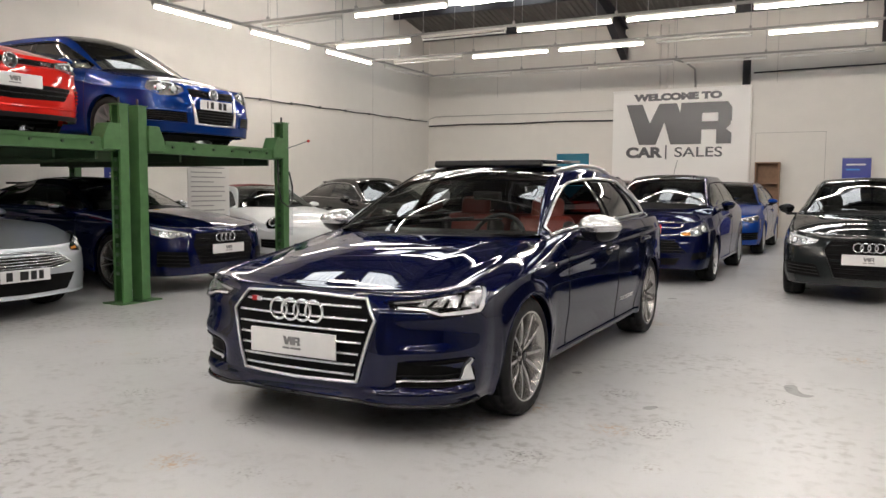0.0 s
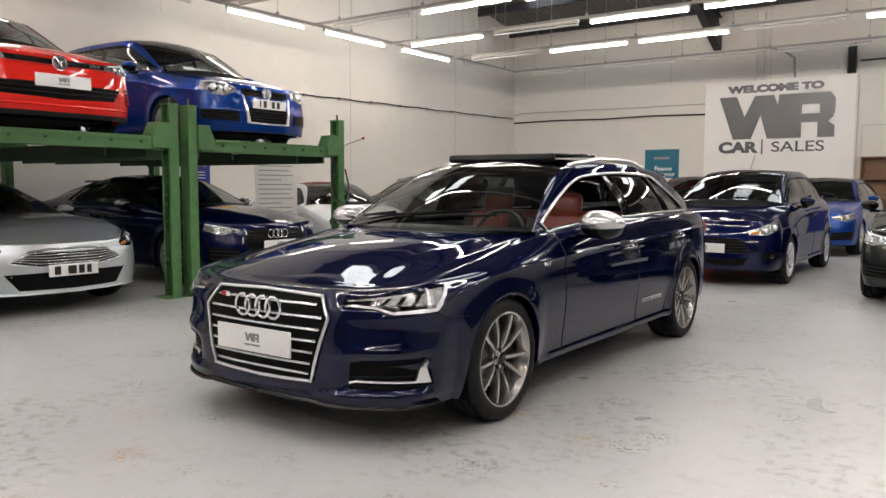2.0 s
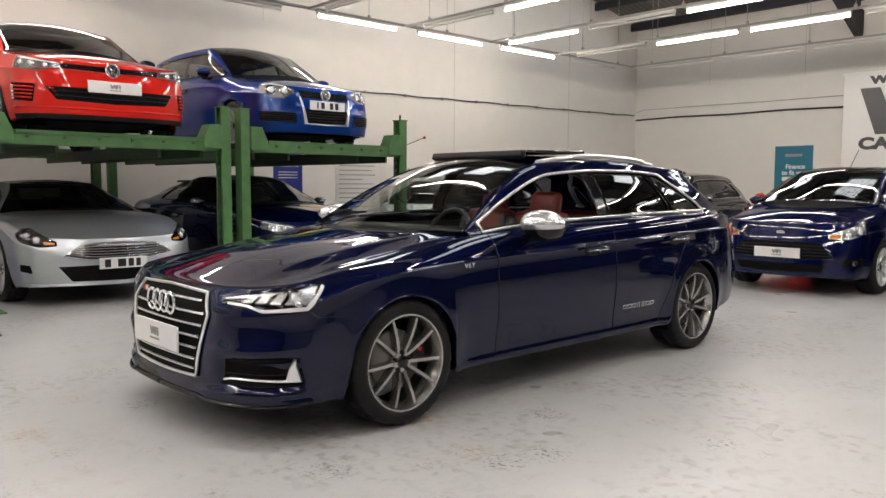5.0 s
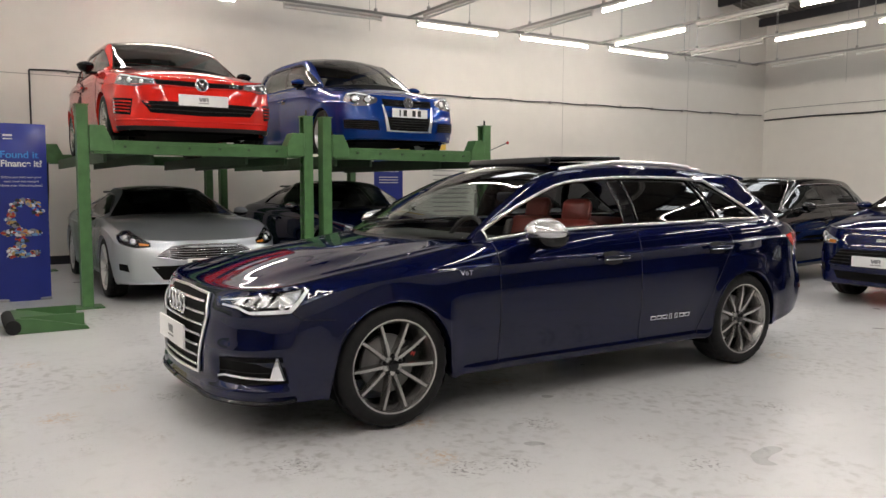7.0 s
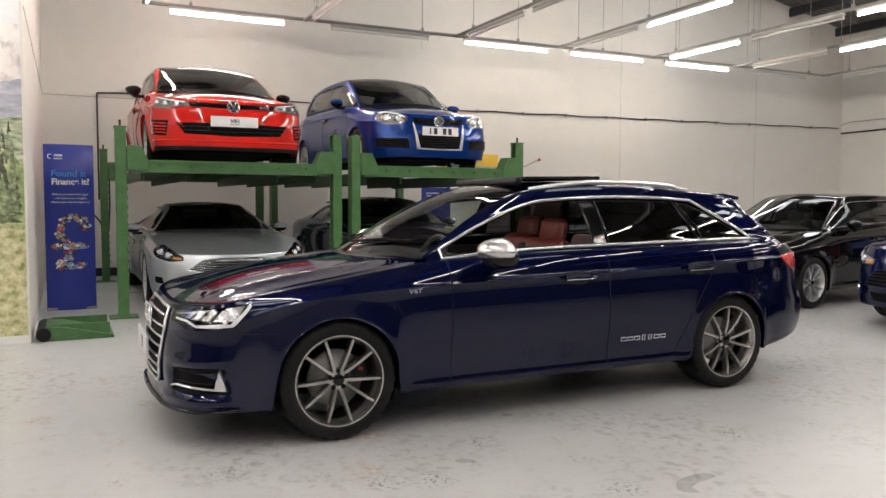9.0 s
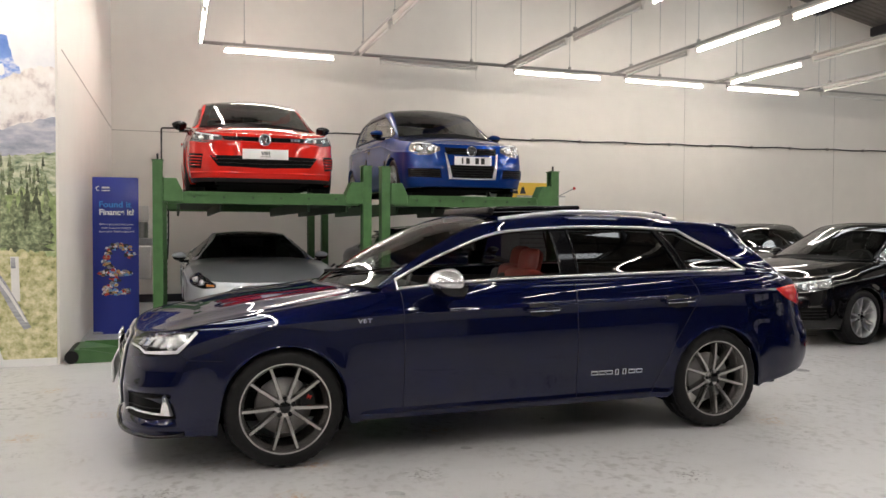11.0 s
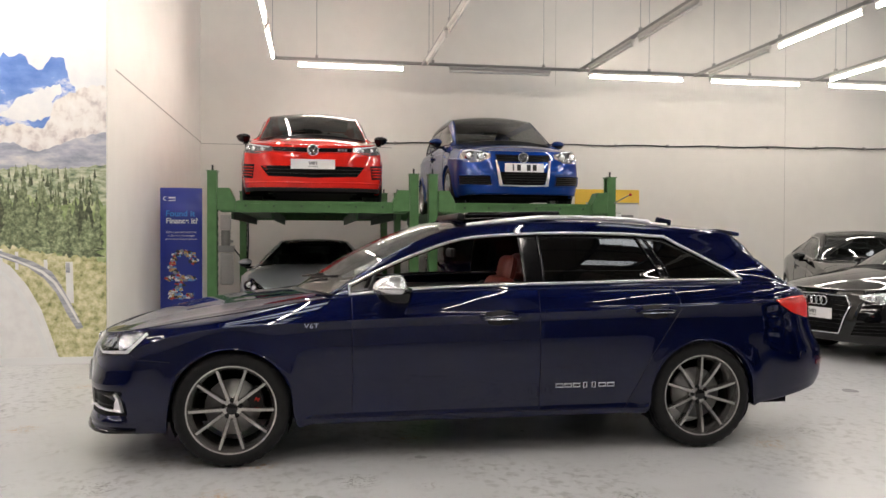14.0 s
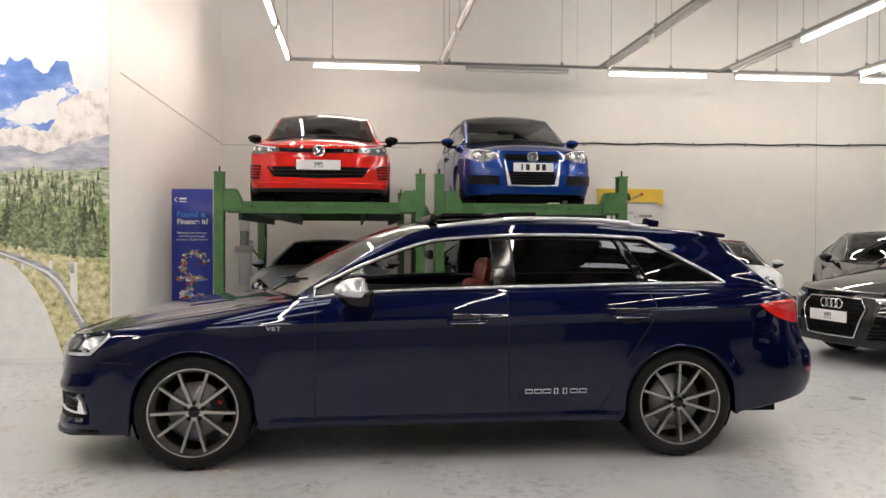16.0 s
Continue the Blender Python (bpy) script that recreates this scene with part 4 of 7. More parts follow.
structure("roof_purlins", purlin, DARK_STEEL, "dark cold-rolled steel purlins under the roof", "purlin")

for x in (-5.75, 0.6, 6.6):
    bm = bmesh.new()
    for a, b in ((RIDGE, Y1), (YE, RIDGE)):
        for x0, x1, t0, t1 in ((x - 0.1, x + 0.1, 0.0, 0.02), (x - 0.012, x + 0.012, 0.02, 0.40), (x - 0.1, x + 0.1, 0.40, 0.42)):
            v = [bm.verts.new((xx, y, roof_z(y) - 0.24 - t)) for xx in (x0, x1) for y in (a, b) for t in (t0, t1)]
            for f in ((0, 1, 3, 2), (4, 6, 7, 5), (0, 4, 5, 1), (2, 3, 7, 6), (0, 2, 6, 4), (1, 5, 7, 3)):
                bm.faces.new([v[k] for k in f])
    zt = roof_z(Y1) - 0.6
    v = [bm.verts.new(c) for c in ((x - 0.1, Y1 - 0.005, zt + 0.1), (x + 0.1, Y1 - 0.005, zt + 0.1), (x + 0.1, Y1 - 1.9, zt + 0.36), (x - 0.1, Y1 - 1.9, zt + 0.36),
                                   (x - 0.1, Y1 - 0.005, zt - 0.5), (x + 0.1, Y1 - 0.005, zt - 0.5))]
    for f in ((0, 1, 2, 3), (4, 5, 2, 3), (0, 3, 4), (1, 5, 2), (0, 4, 5, 1)):
        bm.faces.new([v[k] for k in f])
    bmesh.ops.recalc_face_normals(bm, faces=bm.faces)
    structure("roof_rafter", bm, DARK_STEEL, "dark steel portal rafter with a haunch", "rafter")

for x in (-10.35, -8.3, -3.4, -1.5, 2.6):
    for y in (19.15, 15.5, 10.0, 3.0):
        bm = bmesh.new()
        for i in range(6):
            xa = x + i * 0.17
            c = [bm.verts.new((xa + dx, yy, roof_z(yy) - 0.012 + h)) for dx, h in ((0, 0), (0.06, 0), (0.085, 0.03), (0.145, 0.03), (0.17, 0)) for yy in (y - 0.75, y + 0.75)]
            for k in range(4):
                bm.faces.new((c[2 * k], c[2 * k + 1], c[2 * k + 3], c[2 * k + 2]))
        structure("rooflight", bm, ROOFLIGHT, "translucent daylit roof panel", "rooflight")

# ---- lighting trunking and battens ----
LAMP_Z = 4.20
ROWS_Y = (3.87, 6.35, 9.13, 11.32, 13.65, 15.93, 18.75)
STARTS = (-9.63, -7.59, -5.57, -3.54, -1.48, 0.56, 2.6, 4.64)
LIT = {3.87: "11111111", 6.35: "00101111", 9.13: "00110111", 11.32: "01101100", 13.65: "10111100", 15.93: "01101010", 18.75: "00000000"}


def batten(lit):
    """A six-foot fluorescent batten along x, built round its middle."""
    root = thing("fluorescent_light", pose(0, 0, 0), "lit white fluorescent batten with one bare tube" if lit else "unlit white fluorescent batten with one bare tube", "light", "lights on the trunking")
    bm = bmesh.new()
    v = [bm.verts.new((sx * 0.9, y, z)) for sx in (-1, 1) for y, z in ((-0.03, 0.03), (-0.035, 0.0), (-0.014, -0.022), (0.014, -0.022), (0.035, 0.0), (0.03, 0.03))]
    for k in range(6):
        bm.faces.new((v[k], v[(k + 1) % 6], v[6 + (k + 1) % 6], v[6 + k]))
    bm.faces.new(v[5::-1])
    bm.faces.new(v[6:])
    part("batten_body", bm, BATTEN, root)
    part("tube", rod((-0.875, 0, -0.055), (0.875, 0, -0.055), 0.019, 12), TUBE if lit else DEAD_TUBE, root, smooth=True)
    for sx in (-1, 1):
        part("lamp_holder", box(sx * 0.885 - 0.012, sx * 0.885 + 0.012, -0.016, 0.016, -0.078, -0.018, 0.003), BATTEN, root)
    return root


LAMP_ON, LAMP_OFF = batten(True), batten(False)
used = {True: 0, False: 0}


def hang(lit, m):
    src = LAMP_ON if lit else LAMP_OFF
    if used[lit]:
        copy_thing(src, m)
    else:
        src.matrix_basis = m
    used[lit] += 1


def trunk_run(a, b, label):
    root = thing("light_trunking", pose(0, 0, 0), label, "trunking", "light trunking")
    a, b = Vector(a), Vector(b)
    d = (b - a).normalized()
    bm = box(0, (b - a).length, -0.027, 0.027, -0.022, 0.022, 0.003)
    bm.transform(Matrix.Translation(a) @ d.to_track_quat("X", "Z").to_matrix().to_4x4())
    part("trunking_channel", bm, TRUNKING, root)
    n = max(2, int((b - a).length / 1.9))
    for i in range(n + 1):
        p = a + (b - a) * ((i + 0.35) / (n + 0.7))
        part("hanger_rod", rod((p.x, p.y, p.z + 0.02), (p.x, p.y, roof_z(p.y) - 0.02), 0.006, 6), STEEL, root)
        part("hanger_clip", box(p.x - 0.022, p.x + 0.022, p.y - 0.022, p.y + 0.022, p.z + 0.02, p.z + 0.07, 0.004), TRUNKING, root)


trunk_run((-10.19, 3.87, LAMP_Z + 0.075), (-10.19, 19.0, LAMP_Z + 0.075), "grey light trunking hung along the lift wall")
for y in ROWS_Y:
    trunk_run((-10.16, y, LAMP_Z + 0.055), (6.6, y, LAMP_Z + 0.055), "grey light trunking hung across the hall")
    for x, on in zip(STARTS, LIT[y]):
        hang(on == "1", pose(x + 0.9, y, LAMP_Z))
for y, on in ((4.23, 1), (6.81, 0), (9.31, 1), (11.63, 1), (14.0, 1), (16.4, 0)):
    hang(bool(on), pose(-10.19, y + 0.9, LAMP_Z + 0.02, 0, 0, 90))
# Added rows out of view; those at -0.93 and -3.4 brighten the mural.
for y in (1.47, -0.93, -3.4):
    trunk_run((-4.9, y, LAMP_Z + 0.055), (6.6, y, LAMP_Z + 0.055), "grey light trunking hung across the hall")
    for x, on in zip((-4.6, -2.5, -0.4, 1.7, 3.8), {1.47: "11111", -0.93: "11100", -3.4: "11110"}[y]):
        hang(on == "1", pose(x + 0.9, y, LAMP_Z))

trunk_run((-4.55, -4.2, LAMP_Z + 0.095), (-4.55, 2.3, LAMP_Z + 0.095), "grey light trunking hung along the mural")
for y in (-3.9, -1.85, 0.2):
    hang(True, pose(-4.55, y + 0.95, LAMP_Z + 0.04, 0, 0, 90))

# ---- car lifts ----


def lift(ya, yb, label):
    """A four-post parking lift: posts, cross beams, runways."""
    root = thing("car_lift", pose(0, 0, 0), label, "car lift", "four-post lifts")
    for x, out in ((-6.75, 1), (-10.95, -1)):
        for y, side in ((ya, 1), (yb, -1)):
            bm = bmesh.new()
            w, d = 0.055, 0.075
            outline = [(-d, -w), (d, -w), (d, w), (d - 0.03, w), (d - 0.03, w - 0.008), (d - 0.008, w - 0.008), (d - 0.008, -w + 0.008),
                       (-d + 0.008, -w + 0.008), (-d + 0.008, w - 0.008), (-d + 0.03, w - 0.008), (-d + 0.03, w), (-d, w)]
            ring = [[bm.verts.new((x + px, y + side * py, z)) for px, py in outline] for z in (0.0, 2.09)]
            for k in range(12):
                bm.faces.new((ring[0][k], ring[0][(k + 1) % 12], ring[1][(k + 1) % 12], ring[1][k]))
            bm.faces.new(ring[0])
            bm.faces.new(ring[1][::-1])
            bmesh.ops.recalc_face_normals(bm, faces=bm.faces)
            post = part("post", bm, LIFT_GREEN, root)
            part("post_cap", box(x - 0.085, x + 0.085, y - 0.065, y + 0.065, 2.09, 2.10), LIFT_GREEN, post)
            part("foot_plate", box(x - 0.14, x + 0.15, y - 0.15, y + 0.15, 0.0, 0.014), LIFT_GREEN, post)
            part("bolt", rod((x, y, 2.10), (x, y, 2.17), 0.012, 8), CABLE, post)
            for k in range(16):
                part("latch_step", box(x - 0.02, x + 0.03, y + side * 0.058, y + side * 0.066, 0.3 + 0.1 * k, 0.34 + 0.1 * k), LIFT_SHADED, post)
            bm = bmesh.new()
            yy = y + side * 0.075
            v = [bm.verts.new((xx, yv, z)) for xx in (x - 0.10, x + 0.10) for yv, z in ((yy - side * 0.015, 1.62), (yy + side * 0.20, 1.62), (yy + side * 0.20, 1.74), (yy + side * 0.13, 1.89), (yy - side * 0.015, 1.89))]
            for k in range(5):
                bm.faces.new((v[k], v[(k + 1) % 5], v[5 + (k + 1) % 5], v[5 + k]))
            bm.faces.new(v[4::-1])
            bm.faces.new(v[5:])
            bmesh.ops.recalc_face_normals(bm, faces=bm.faces)
            bmesh.ops.bevel(bm, geom=bm.edges[:], offset=0.004, segments=1, affect="EDGES")
            part("beam_sleeve", bm, LIFT_GREEN, root)
        bm = box(x - 0.07, x + 0.07, ya + 0.1, yb - 0.1, 1.60, 1.735, 0.006)
        beam = part("cross_beam", bm, LIFT_GREEN, root)
        part("beam_flange", box(x - 0.085, x + 0.085, ya + 0.3, yb - 0.3, 1.705, 1.74), LIFT_GREEN, beam)
        for k in range(6):
            y = ya + 0.4 + (yb - ya - 0.8) * k / 5
            part("bolt", rod((x + 0.08, y, 1.675), (x + 0.10, y, 1.675), 0.014, 8), LIFT_SHADED, beam)
    mid = (ya + yb) / 2
    for s in (-1, 1):
        yc = mid + s * 0.76
        bm = box(-10.85, -6.83, yc - 0.25, yc + 0.25, 1.625, 1.655, 0.004)
        for e in (-0.24, 0.24):
            box(-10.85, -6.83, yc + e - 0.015, yc + e + 0.015, 1.52, 1.645, 0, bm)
        run = part("runway", bm, LIFT_SHADED, root)
        part("wheel_stop", box(-6.93, -6.87, yc - 0.24, yc + 0.24, 1.655, 1.72, 0.006), LIFT_GREEN, run)
    return root


DECK = 1.655
lift(3.30, 5.755, "green four-post car lift with a red hatchback on top")
lift(5.995, 8.36, "green four-post car lift with a blue hatchback on top")


# ---- the dark blue estate ----
S = Shape(4.745, 0.921, 2.82, 0.88, 0.327, 0.340,
          sill=[(0, 0.205), (0.4, 0.195), (1.2, 0.222), (3.4, 0.232), (4.0, 0.25), (4.3, 0.285), (4.745, 0.35)],
          edge=[(0, 0.722), (0.25, 0.757), (0.5, 0.795), (0.75, 0.834), (0.95, 0.865), (1.45, 0.940), (2.0, 0.972), (2.8, 0.988), (3.6, 1.002), (4.2, 1.004), (4.5, 0.978), (4.745, 0.95)],
          crease=[(0, 0.60), (0.3, 0.665), (0.6, 0.752), (0.9, 0.790), (1.5, 0.820), (2.5, 0.848), (3.5, 0.876), (4.2, 0.898), (4.745, 0.88)],
          plan=[(0.45, 0.885), (0.7, 0.905), (0.9, 0.913), (1.6, 0.910), (2.5, 0.917), (3.4, 0.921), (3.8, 0.918), (4.1, 0.90), (4.35, 0.858), (4.55, 0.78), (4.68, 0.685), (4.745, 0.54)],
          nose=[(0.15, 0.03), (0.205, -0.01), (0.26, 0.012), (0.4, 0.0), (0.55, 0.015), (0.65, 0.035), (0.73, 0.085), (0.9, 0.12)],
          tail=[(0.2, -0.24), (0.30, -0.08), (0.42, 0.0), (0.56, 0.0), (0.64, -0.06), (0.8, -0.12), (0.93, -0.13), (1.0, -0.17), (1.1, -0.19)],
          rail=[(1.45, 0.958), (1.87, 1.175), (2.3, 1.322), (2.9, 1.353), (3.3, 1.346), (3.5, 1.329), (3.9, 1.306), (4.08, 1.286), (4.17, 1.255), (4.35, 1.115), (4.55, 1.0), (4.65, 0.975), (4.745, 0.955)],
          rail_half=[(1.45, 0.74), (2.3, 0.60), (3.0, 0.61), (4.0, 0.58), (4.4, 0.57), (4.65, 0.55), (4.745, 0.46)],
          crown=[(0, 0.0), (1.2, 0.0), (1.45, 0.004), (1.75, 0.035), (2.3, 0.06), (3.4, 0.055), (4.745, 0.03)],
          advance=[(0, 0), (0.5, 0.0), (1.45, 0.24), (2.3, 0.13), (2.9, 0.02), (3.8, 0.0), (4.25, -0.12), (4.6, -0.08), (4.745, -0.01)],
          leans=[(1.45, 0), (2.3, 0), (2.59, 0.0), (2.71, 0.0), (3.49, -0.14), (3.55, -0.15), (4.09, -0.58), (4.55, -0.15), (4.68, -0.05), (4.745, 0)],
          marks=[1.36, 1.41, 1.42, 1.44, 1.45, 1.462, 1.54, 2.3, 2.59, 2.66, 2.71, 3.36, 3.49, 3.55, 4.09, 4.15, 4.22, 4.26, 4.3, 4.34, 4.38, 4.42, 4.46, 4.5, 4.55, 4.6, 4.64, 4.68, 4.72], crest=0.004, tuck=[(0, 0), (2.9, 0.0), (3.5, 0.025), (4.1, 0.072), (4.35, 0.06), (4.6, 0.02), (4.745, 0.0)], hood=[(0, 0.122), (0.1, 0.121), (0.3, 0.112), (0.55, 0.093), (0.75, 0.077), (0.95, 0.063), (1.2, 0.046), (1.45, 0.02)],
          roll=[(0, 0.0), (0.45, 0.03), (0.7, 0.075), (1.1, 0.072), (1.45, 0.048), (1.9, 0.016), (2.4, 0.0), (4.745, 0.0)],
          dents=[(-1, 0.42, 0.03, 0.31, 0.69, 0.018, -0.010), (0.56, 0.95, 0.05, 0.305, 0.412, 0.016, -0.030), (0.50, 1.02, 0.08, 0.432, 0.462, 0.016, 0.010),
                 (0.40, 1.0, 0.07, 0.232, 0.272, 0.018, 0.014), (0.52, 1.0, 0.05, 0.50, 0.60, 0.03, -0.006)])

ESTATE = thing("estate_car", pose(-2.365, 3.175, 0), "glossy dark blue estate car with red leather seats", "car", "parked cars")
car_skin(ESTATE, S, NAVY, [(1.54, 2.59), (2.71, 3.49), (3.55, 4.09)], [(1.54, 2.66), (2.66, 3.36)], (4.44, 4.68), CLEAR_GLASS, PRIVACY, open_window=("window0", 1), pillar=GLOSS_BLACK, fine=2)
underbody(ESTATE, S)
put_wheels(ESTATE, S, wheel_meshes(0.327, 0.246, 0.245, GUNMETAL, (5, 13, 16.3, 0.027, 0.022)), 0.245, CALIPER_RED, 0.004, "titanium-grey ten-spoke alloy wheel", (36, 55))
cabin(ESTATE, S, LEATHER_RED, 1.33, 2.17, 0.96, (-0.07, 0.20))
# grille
GR = [(-0.37, 0.696), (0, 0.706), (0.37, 0.696)]
patch("grille", S, GR, [(-0.435, 0.60), (0, 0.60), (0.435, 0.60)], 0.003, MESH_BLACK, ESTATE, 1, 20, 4, 0.02)
patch("grille", S, [(-0.435, 0.60), (0, 0.60), (0.435, 0.60)], [(-0.345, 0.305), (0, 0.298), (0.345, 0.305)], 0.003, MESH_BLACK, ESTATE, 1, 20, 8, 0.02)
trim("grille_frame", S, [(-0.375, 0.701), (0, 0.711), (0.375, 0.701), (0.44, 0.605), (0.35, 0.302), (0, 0.294), (-0.35, 0.302), (-0.44, 0.605)], 0.010, 0.0085, TRIM_BRIGHT, ESTATE, closed=True, n=8, label="satin aluminium grille surround")
for z in (0.662, 0.606, 0.550, 0.495, 0.442, 0.390, 0.342):
    w = float(np.interp(z, (0.26, 0.60, 0.68), (0.33, 0.42, 0.36))) - 0.015
    slat = trim("grille_slat", S, [(-w, z), (w, z)], 0.010, 0.0058, SATIN, ESTATE, n=6, flat=0.7)
    trim("slat_edge", S, [(-w, z - 0.005), (w, z - 0.005)], 0.0145, 0.0024, TRIM_BRIGHT, slat, n=6)
dealer_print(number_plate(ESTATE, S, 0.470, 0.034, PLATE_GREY, 0.53, 0.125), S, 0.470, 0.034)
ring_badge(ESTATE, S, 0.632, 0.034, 0.052, 4, 0.074, 0.008)
for sd in (1, -1):
    top = [(0.485, 0.698), (0.68, 0.717), (0.88, 0.741), (1.00, 0.755), (1.095, 0.766)]
    bot = [(0.515, 0.660), (0.68, 0.654), (0.755, 0.628), (0.985, 0.644), (1.08, 0.748)]
    hl = patch("headlight", S, top, bot, 0.0025, GLOSS_BLACK, ESTATE, sd, 24, 4, 0.02)
    patch("light_guide", S, [(0.52, 0.692), (0.68, 0.710), (0.86, 0.731)], [(0.53, 0.685), (0.69, 0.701), (0.85, 0.720)], 0.006, LAMP_SILVER, hl, sd, 12, 1, 0.01)
    patch("light_guide", S, [(0.55, 0.674), (0.68, 0.669), (0.77, 0.646)], [(0.55, 0.665), (0.68, 0.659), (0.765, 0.636)], 0.006, LAMP_WHITE, hl, sd, 10, 1, 0.01)
    patch("light_guide", S, [(0.77, 0.650), (0.965, 0.664), (1.068, 0.756)], [(0.765, 0.636), (0.978, 0.649), (1.082, 0.749)], 0.006, LAMP_WHITE, hl, sd, 14, 1, 0.01)
    for k in range(4):
        a, z = 0.64 + 0.075 * k, 0.676 + 0.006 * k
        patch("reflector", S, [(a + 0.040, z + 0.030), (a + 0.088, z + 0.035)], [(a, z - 0.007 * k), (a + 0.054, z - 0.007 * k)], 0.007, LAMP_SILVER, hl, sd, 3, 2, 0.012)
    patch("reflector", S, [(0.935, 0.738), (1.045, 0.750)], [(0.915, 0.668), (0.975, 0.674)], 0.006, LAMP_SILVER, hl, sd, 4, 3, 0.012)
    p, q = S.at(0.935, 0.676, 0.015), S.at(0.935, 0.676, 0.0)
    part("bulb_lens", rod((sd * q.x, q.y, q.z), (sd * p.x, p.y, p.z), 0.016, 14), CHROME, hl, smooth=True)
    patch("lamp_cover", S, top, bot, 0.015, LENS, hl, sd, 24, 4, 0.008).visible_shadow = False
    vent = patch("side_intake", S, [(0.565, 0.412), (0.76, 0.420), (0.945, 0.428)], [(0.55, 0.292), (0.76, 0.292), (0.975, 0.305)], 0.0025, MESH_BLACK, ESTATE, sd, 16, 6, 0.02)
    trim("intake_blade", S, [(0.555, 0.312), (0.76, 0.314), (0.945, 0.326)], 0.016, 0.0075, TRIM_BRIGHT, vent, sd, n=6, flat=0.6)
    patch("intake_blade", S, [(0.915, 0.432), (0.925, 0.432)], [(0.885, 0.318), (0.960, 0.322)], 0.020, TRIM_BRIGHT, vent, sd, 3, 4, 0.02)
    patch("intake_slat", S, [(0.56, 0.345), (0.76, 0.348), (0.90, 0.354)], [(0.56, 0.340), (0.76, 0.343), (0.90, 0.349)], 0.006, PLASTIC, vent, sd, 10, 1, 0.006)
    trim("splitter", S, [(0.0, 0.213), (0.36, 0.213), (0.46, 0.203), (0.85, 0.205), (1.02, 0.220)], 0.008, 0.013, GLOSS_BLACK, ESTATE, sd, n=8, flat=0.5)
    lip = [S.upper(0, k) for k in range(KF + 1)] + [S.upper(i, KF) for i, y in enumerate(S.ys) if 0 < i and y < 1.44]
    bar("panel_gap", [(sd * (p.x + 0.0006), p.y - 0.0004, p.z + 0.0008) for p in lip], 0.0026, SEAM, ESTATE, 4)
    seam(ESTATE, S, [(0.992, 0.640), (1.03, 0.612), (S.along(0.55), 0.600)], sd)
    for y in (1.55, 2.66):
        seam(ESTATE, S, [(S.along(y), 0.27), (S.along(y), S.edge(y) - 0.004)], sd)
    seam(ESTATE, S, [(S.along(1.54), 0.262), (S.along(3.20), 0.268)], sd)
    seam(ESTATE, S, [(S.along(3.20), 0.268), (S.along(3.27), 0.40), (S.along(3.36), 0.58), (S.along(3.47), 0.74), (S.along(3.555), 0.86), (S.along(3.55), 0.92), (S.along(3.50), S.edge(3.5) - 0.006)], sd)
    door_handle(ESTATE, S, 2.415, 0.822, sd, NAVY)
    door_handle(ESTATE, S, 3.385, 0.848, sd, NAVY)
    door_mirror(ESTATE, S, 1.82, 0.985, sd, MIRROR_SILVER, 1.16)
    window_trim(ESTATE, S, 1.48, 4.09, TRIM_BRIGHT, sd, 0.0095)
    for y0, y1 in ((1.54, 2.59), (2.71, 3.49), (3.55, 4.09)):
        window_frame(ESTATE, S, y0, y1, sd)
    rows = [i for i, y in enumerate(S.ys) if 2.25 < y < 4.22]
    line = [S.upper(i, 9) for i in rows]
    pts = [(sd * (p.x - 0.01), p.y, p.z + 0.024 * min(1, 6 * min(q / len(line), 1 - q / len(line)) + 0.1)) for q, p in enumerate(line)]
    bar("roof_rail", pts, 0.016, TRIM_BRIGHT, ESTATE, 8, label="satin aluminium roof rail")
    tl = patch("tail_light", S, [(S.along(4.225), 0.905), (S.along(4.36), 0.925), (S.along(4.54), 0.928), (S.along(4.71), 0.92)], [(S.along(4.27), 0.872), (S.along(4.37), 0.825), (S.along(4.54), 0.785), (S.along(4.71), 0.785)], 0.006, LAMP_RED, ESTATE, sd, 14, 4, 0.02)
    trim("light_guide", S, [(S.along(4.26), 0.905), (S.along(4.40), 0.915), (S.along(4.66), 0.91)], 0.009, 0.005, LAMP_RED, tl, sd, n=6)
    patch("reflector", S, [(S.along(4.57), 0.505), (S.along(4.68), 0.505)], [(S.along(4.57), 0.478), (S.along(4.68), 0.478)], 0.004, LAMP_RED_DARK, ESTATE, sd, 6, 1, 0.01)
    part("exhaust_tip", rod((sd * 0.60, 4.50, 0.365), (sd * 0.60, 4.655, 0.365), 0.046, 24), CHROME, ESTATE, smooth=False)
p = S.at(S.along(1.32), 0.79, 0.002)
lettering("badge_lettering", "V6T", 0.036, CHROME, ESTATE, pose(p.x, p.y, p.z, 90, 0, 90), 0.002, "small chrome wing lettering", 1.35)
for k in range(7):
    a, w, h = S.along(2.782 + 0.0535 * k), (0.021 if k not in (3, 4) else 0.010), (0.0105 if k not in (3, 4) else 0.016)
    trim("decal_shape", S, [(a - w, 0.412 - h), (a + w, 0.412 - h), (a + w, 0.412 + h), (a - w, 0.412 + h)], 0.001, 0.0034, PLATE, ESTATE, closed=True, n=4, label="white door decal shape")
part("tailgate_spoiler", rounded(1.06, 0.16, 0.026, 0.010, (0, 4.08, 1.335), (-9, 0, 0)), NAVY, ESTATE, smooth=True)
roof_top = S.upper([i for i, y in enumerate(S.ys) if y >= 2.35][0], 0).z
bm = rounded(0.88, 0.62, 0.028, 0.012, (0, 2.62, roof_top + 0.032), (1.2, 0, 0))
sr = part("sunroof_panel", bm, GLOSS_BLACK, ESTATE, "raised dark glass sunroof panel", smooth=True)
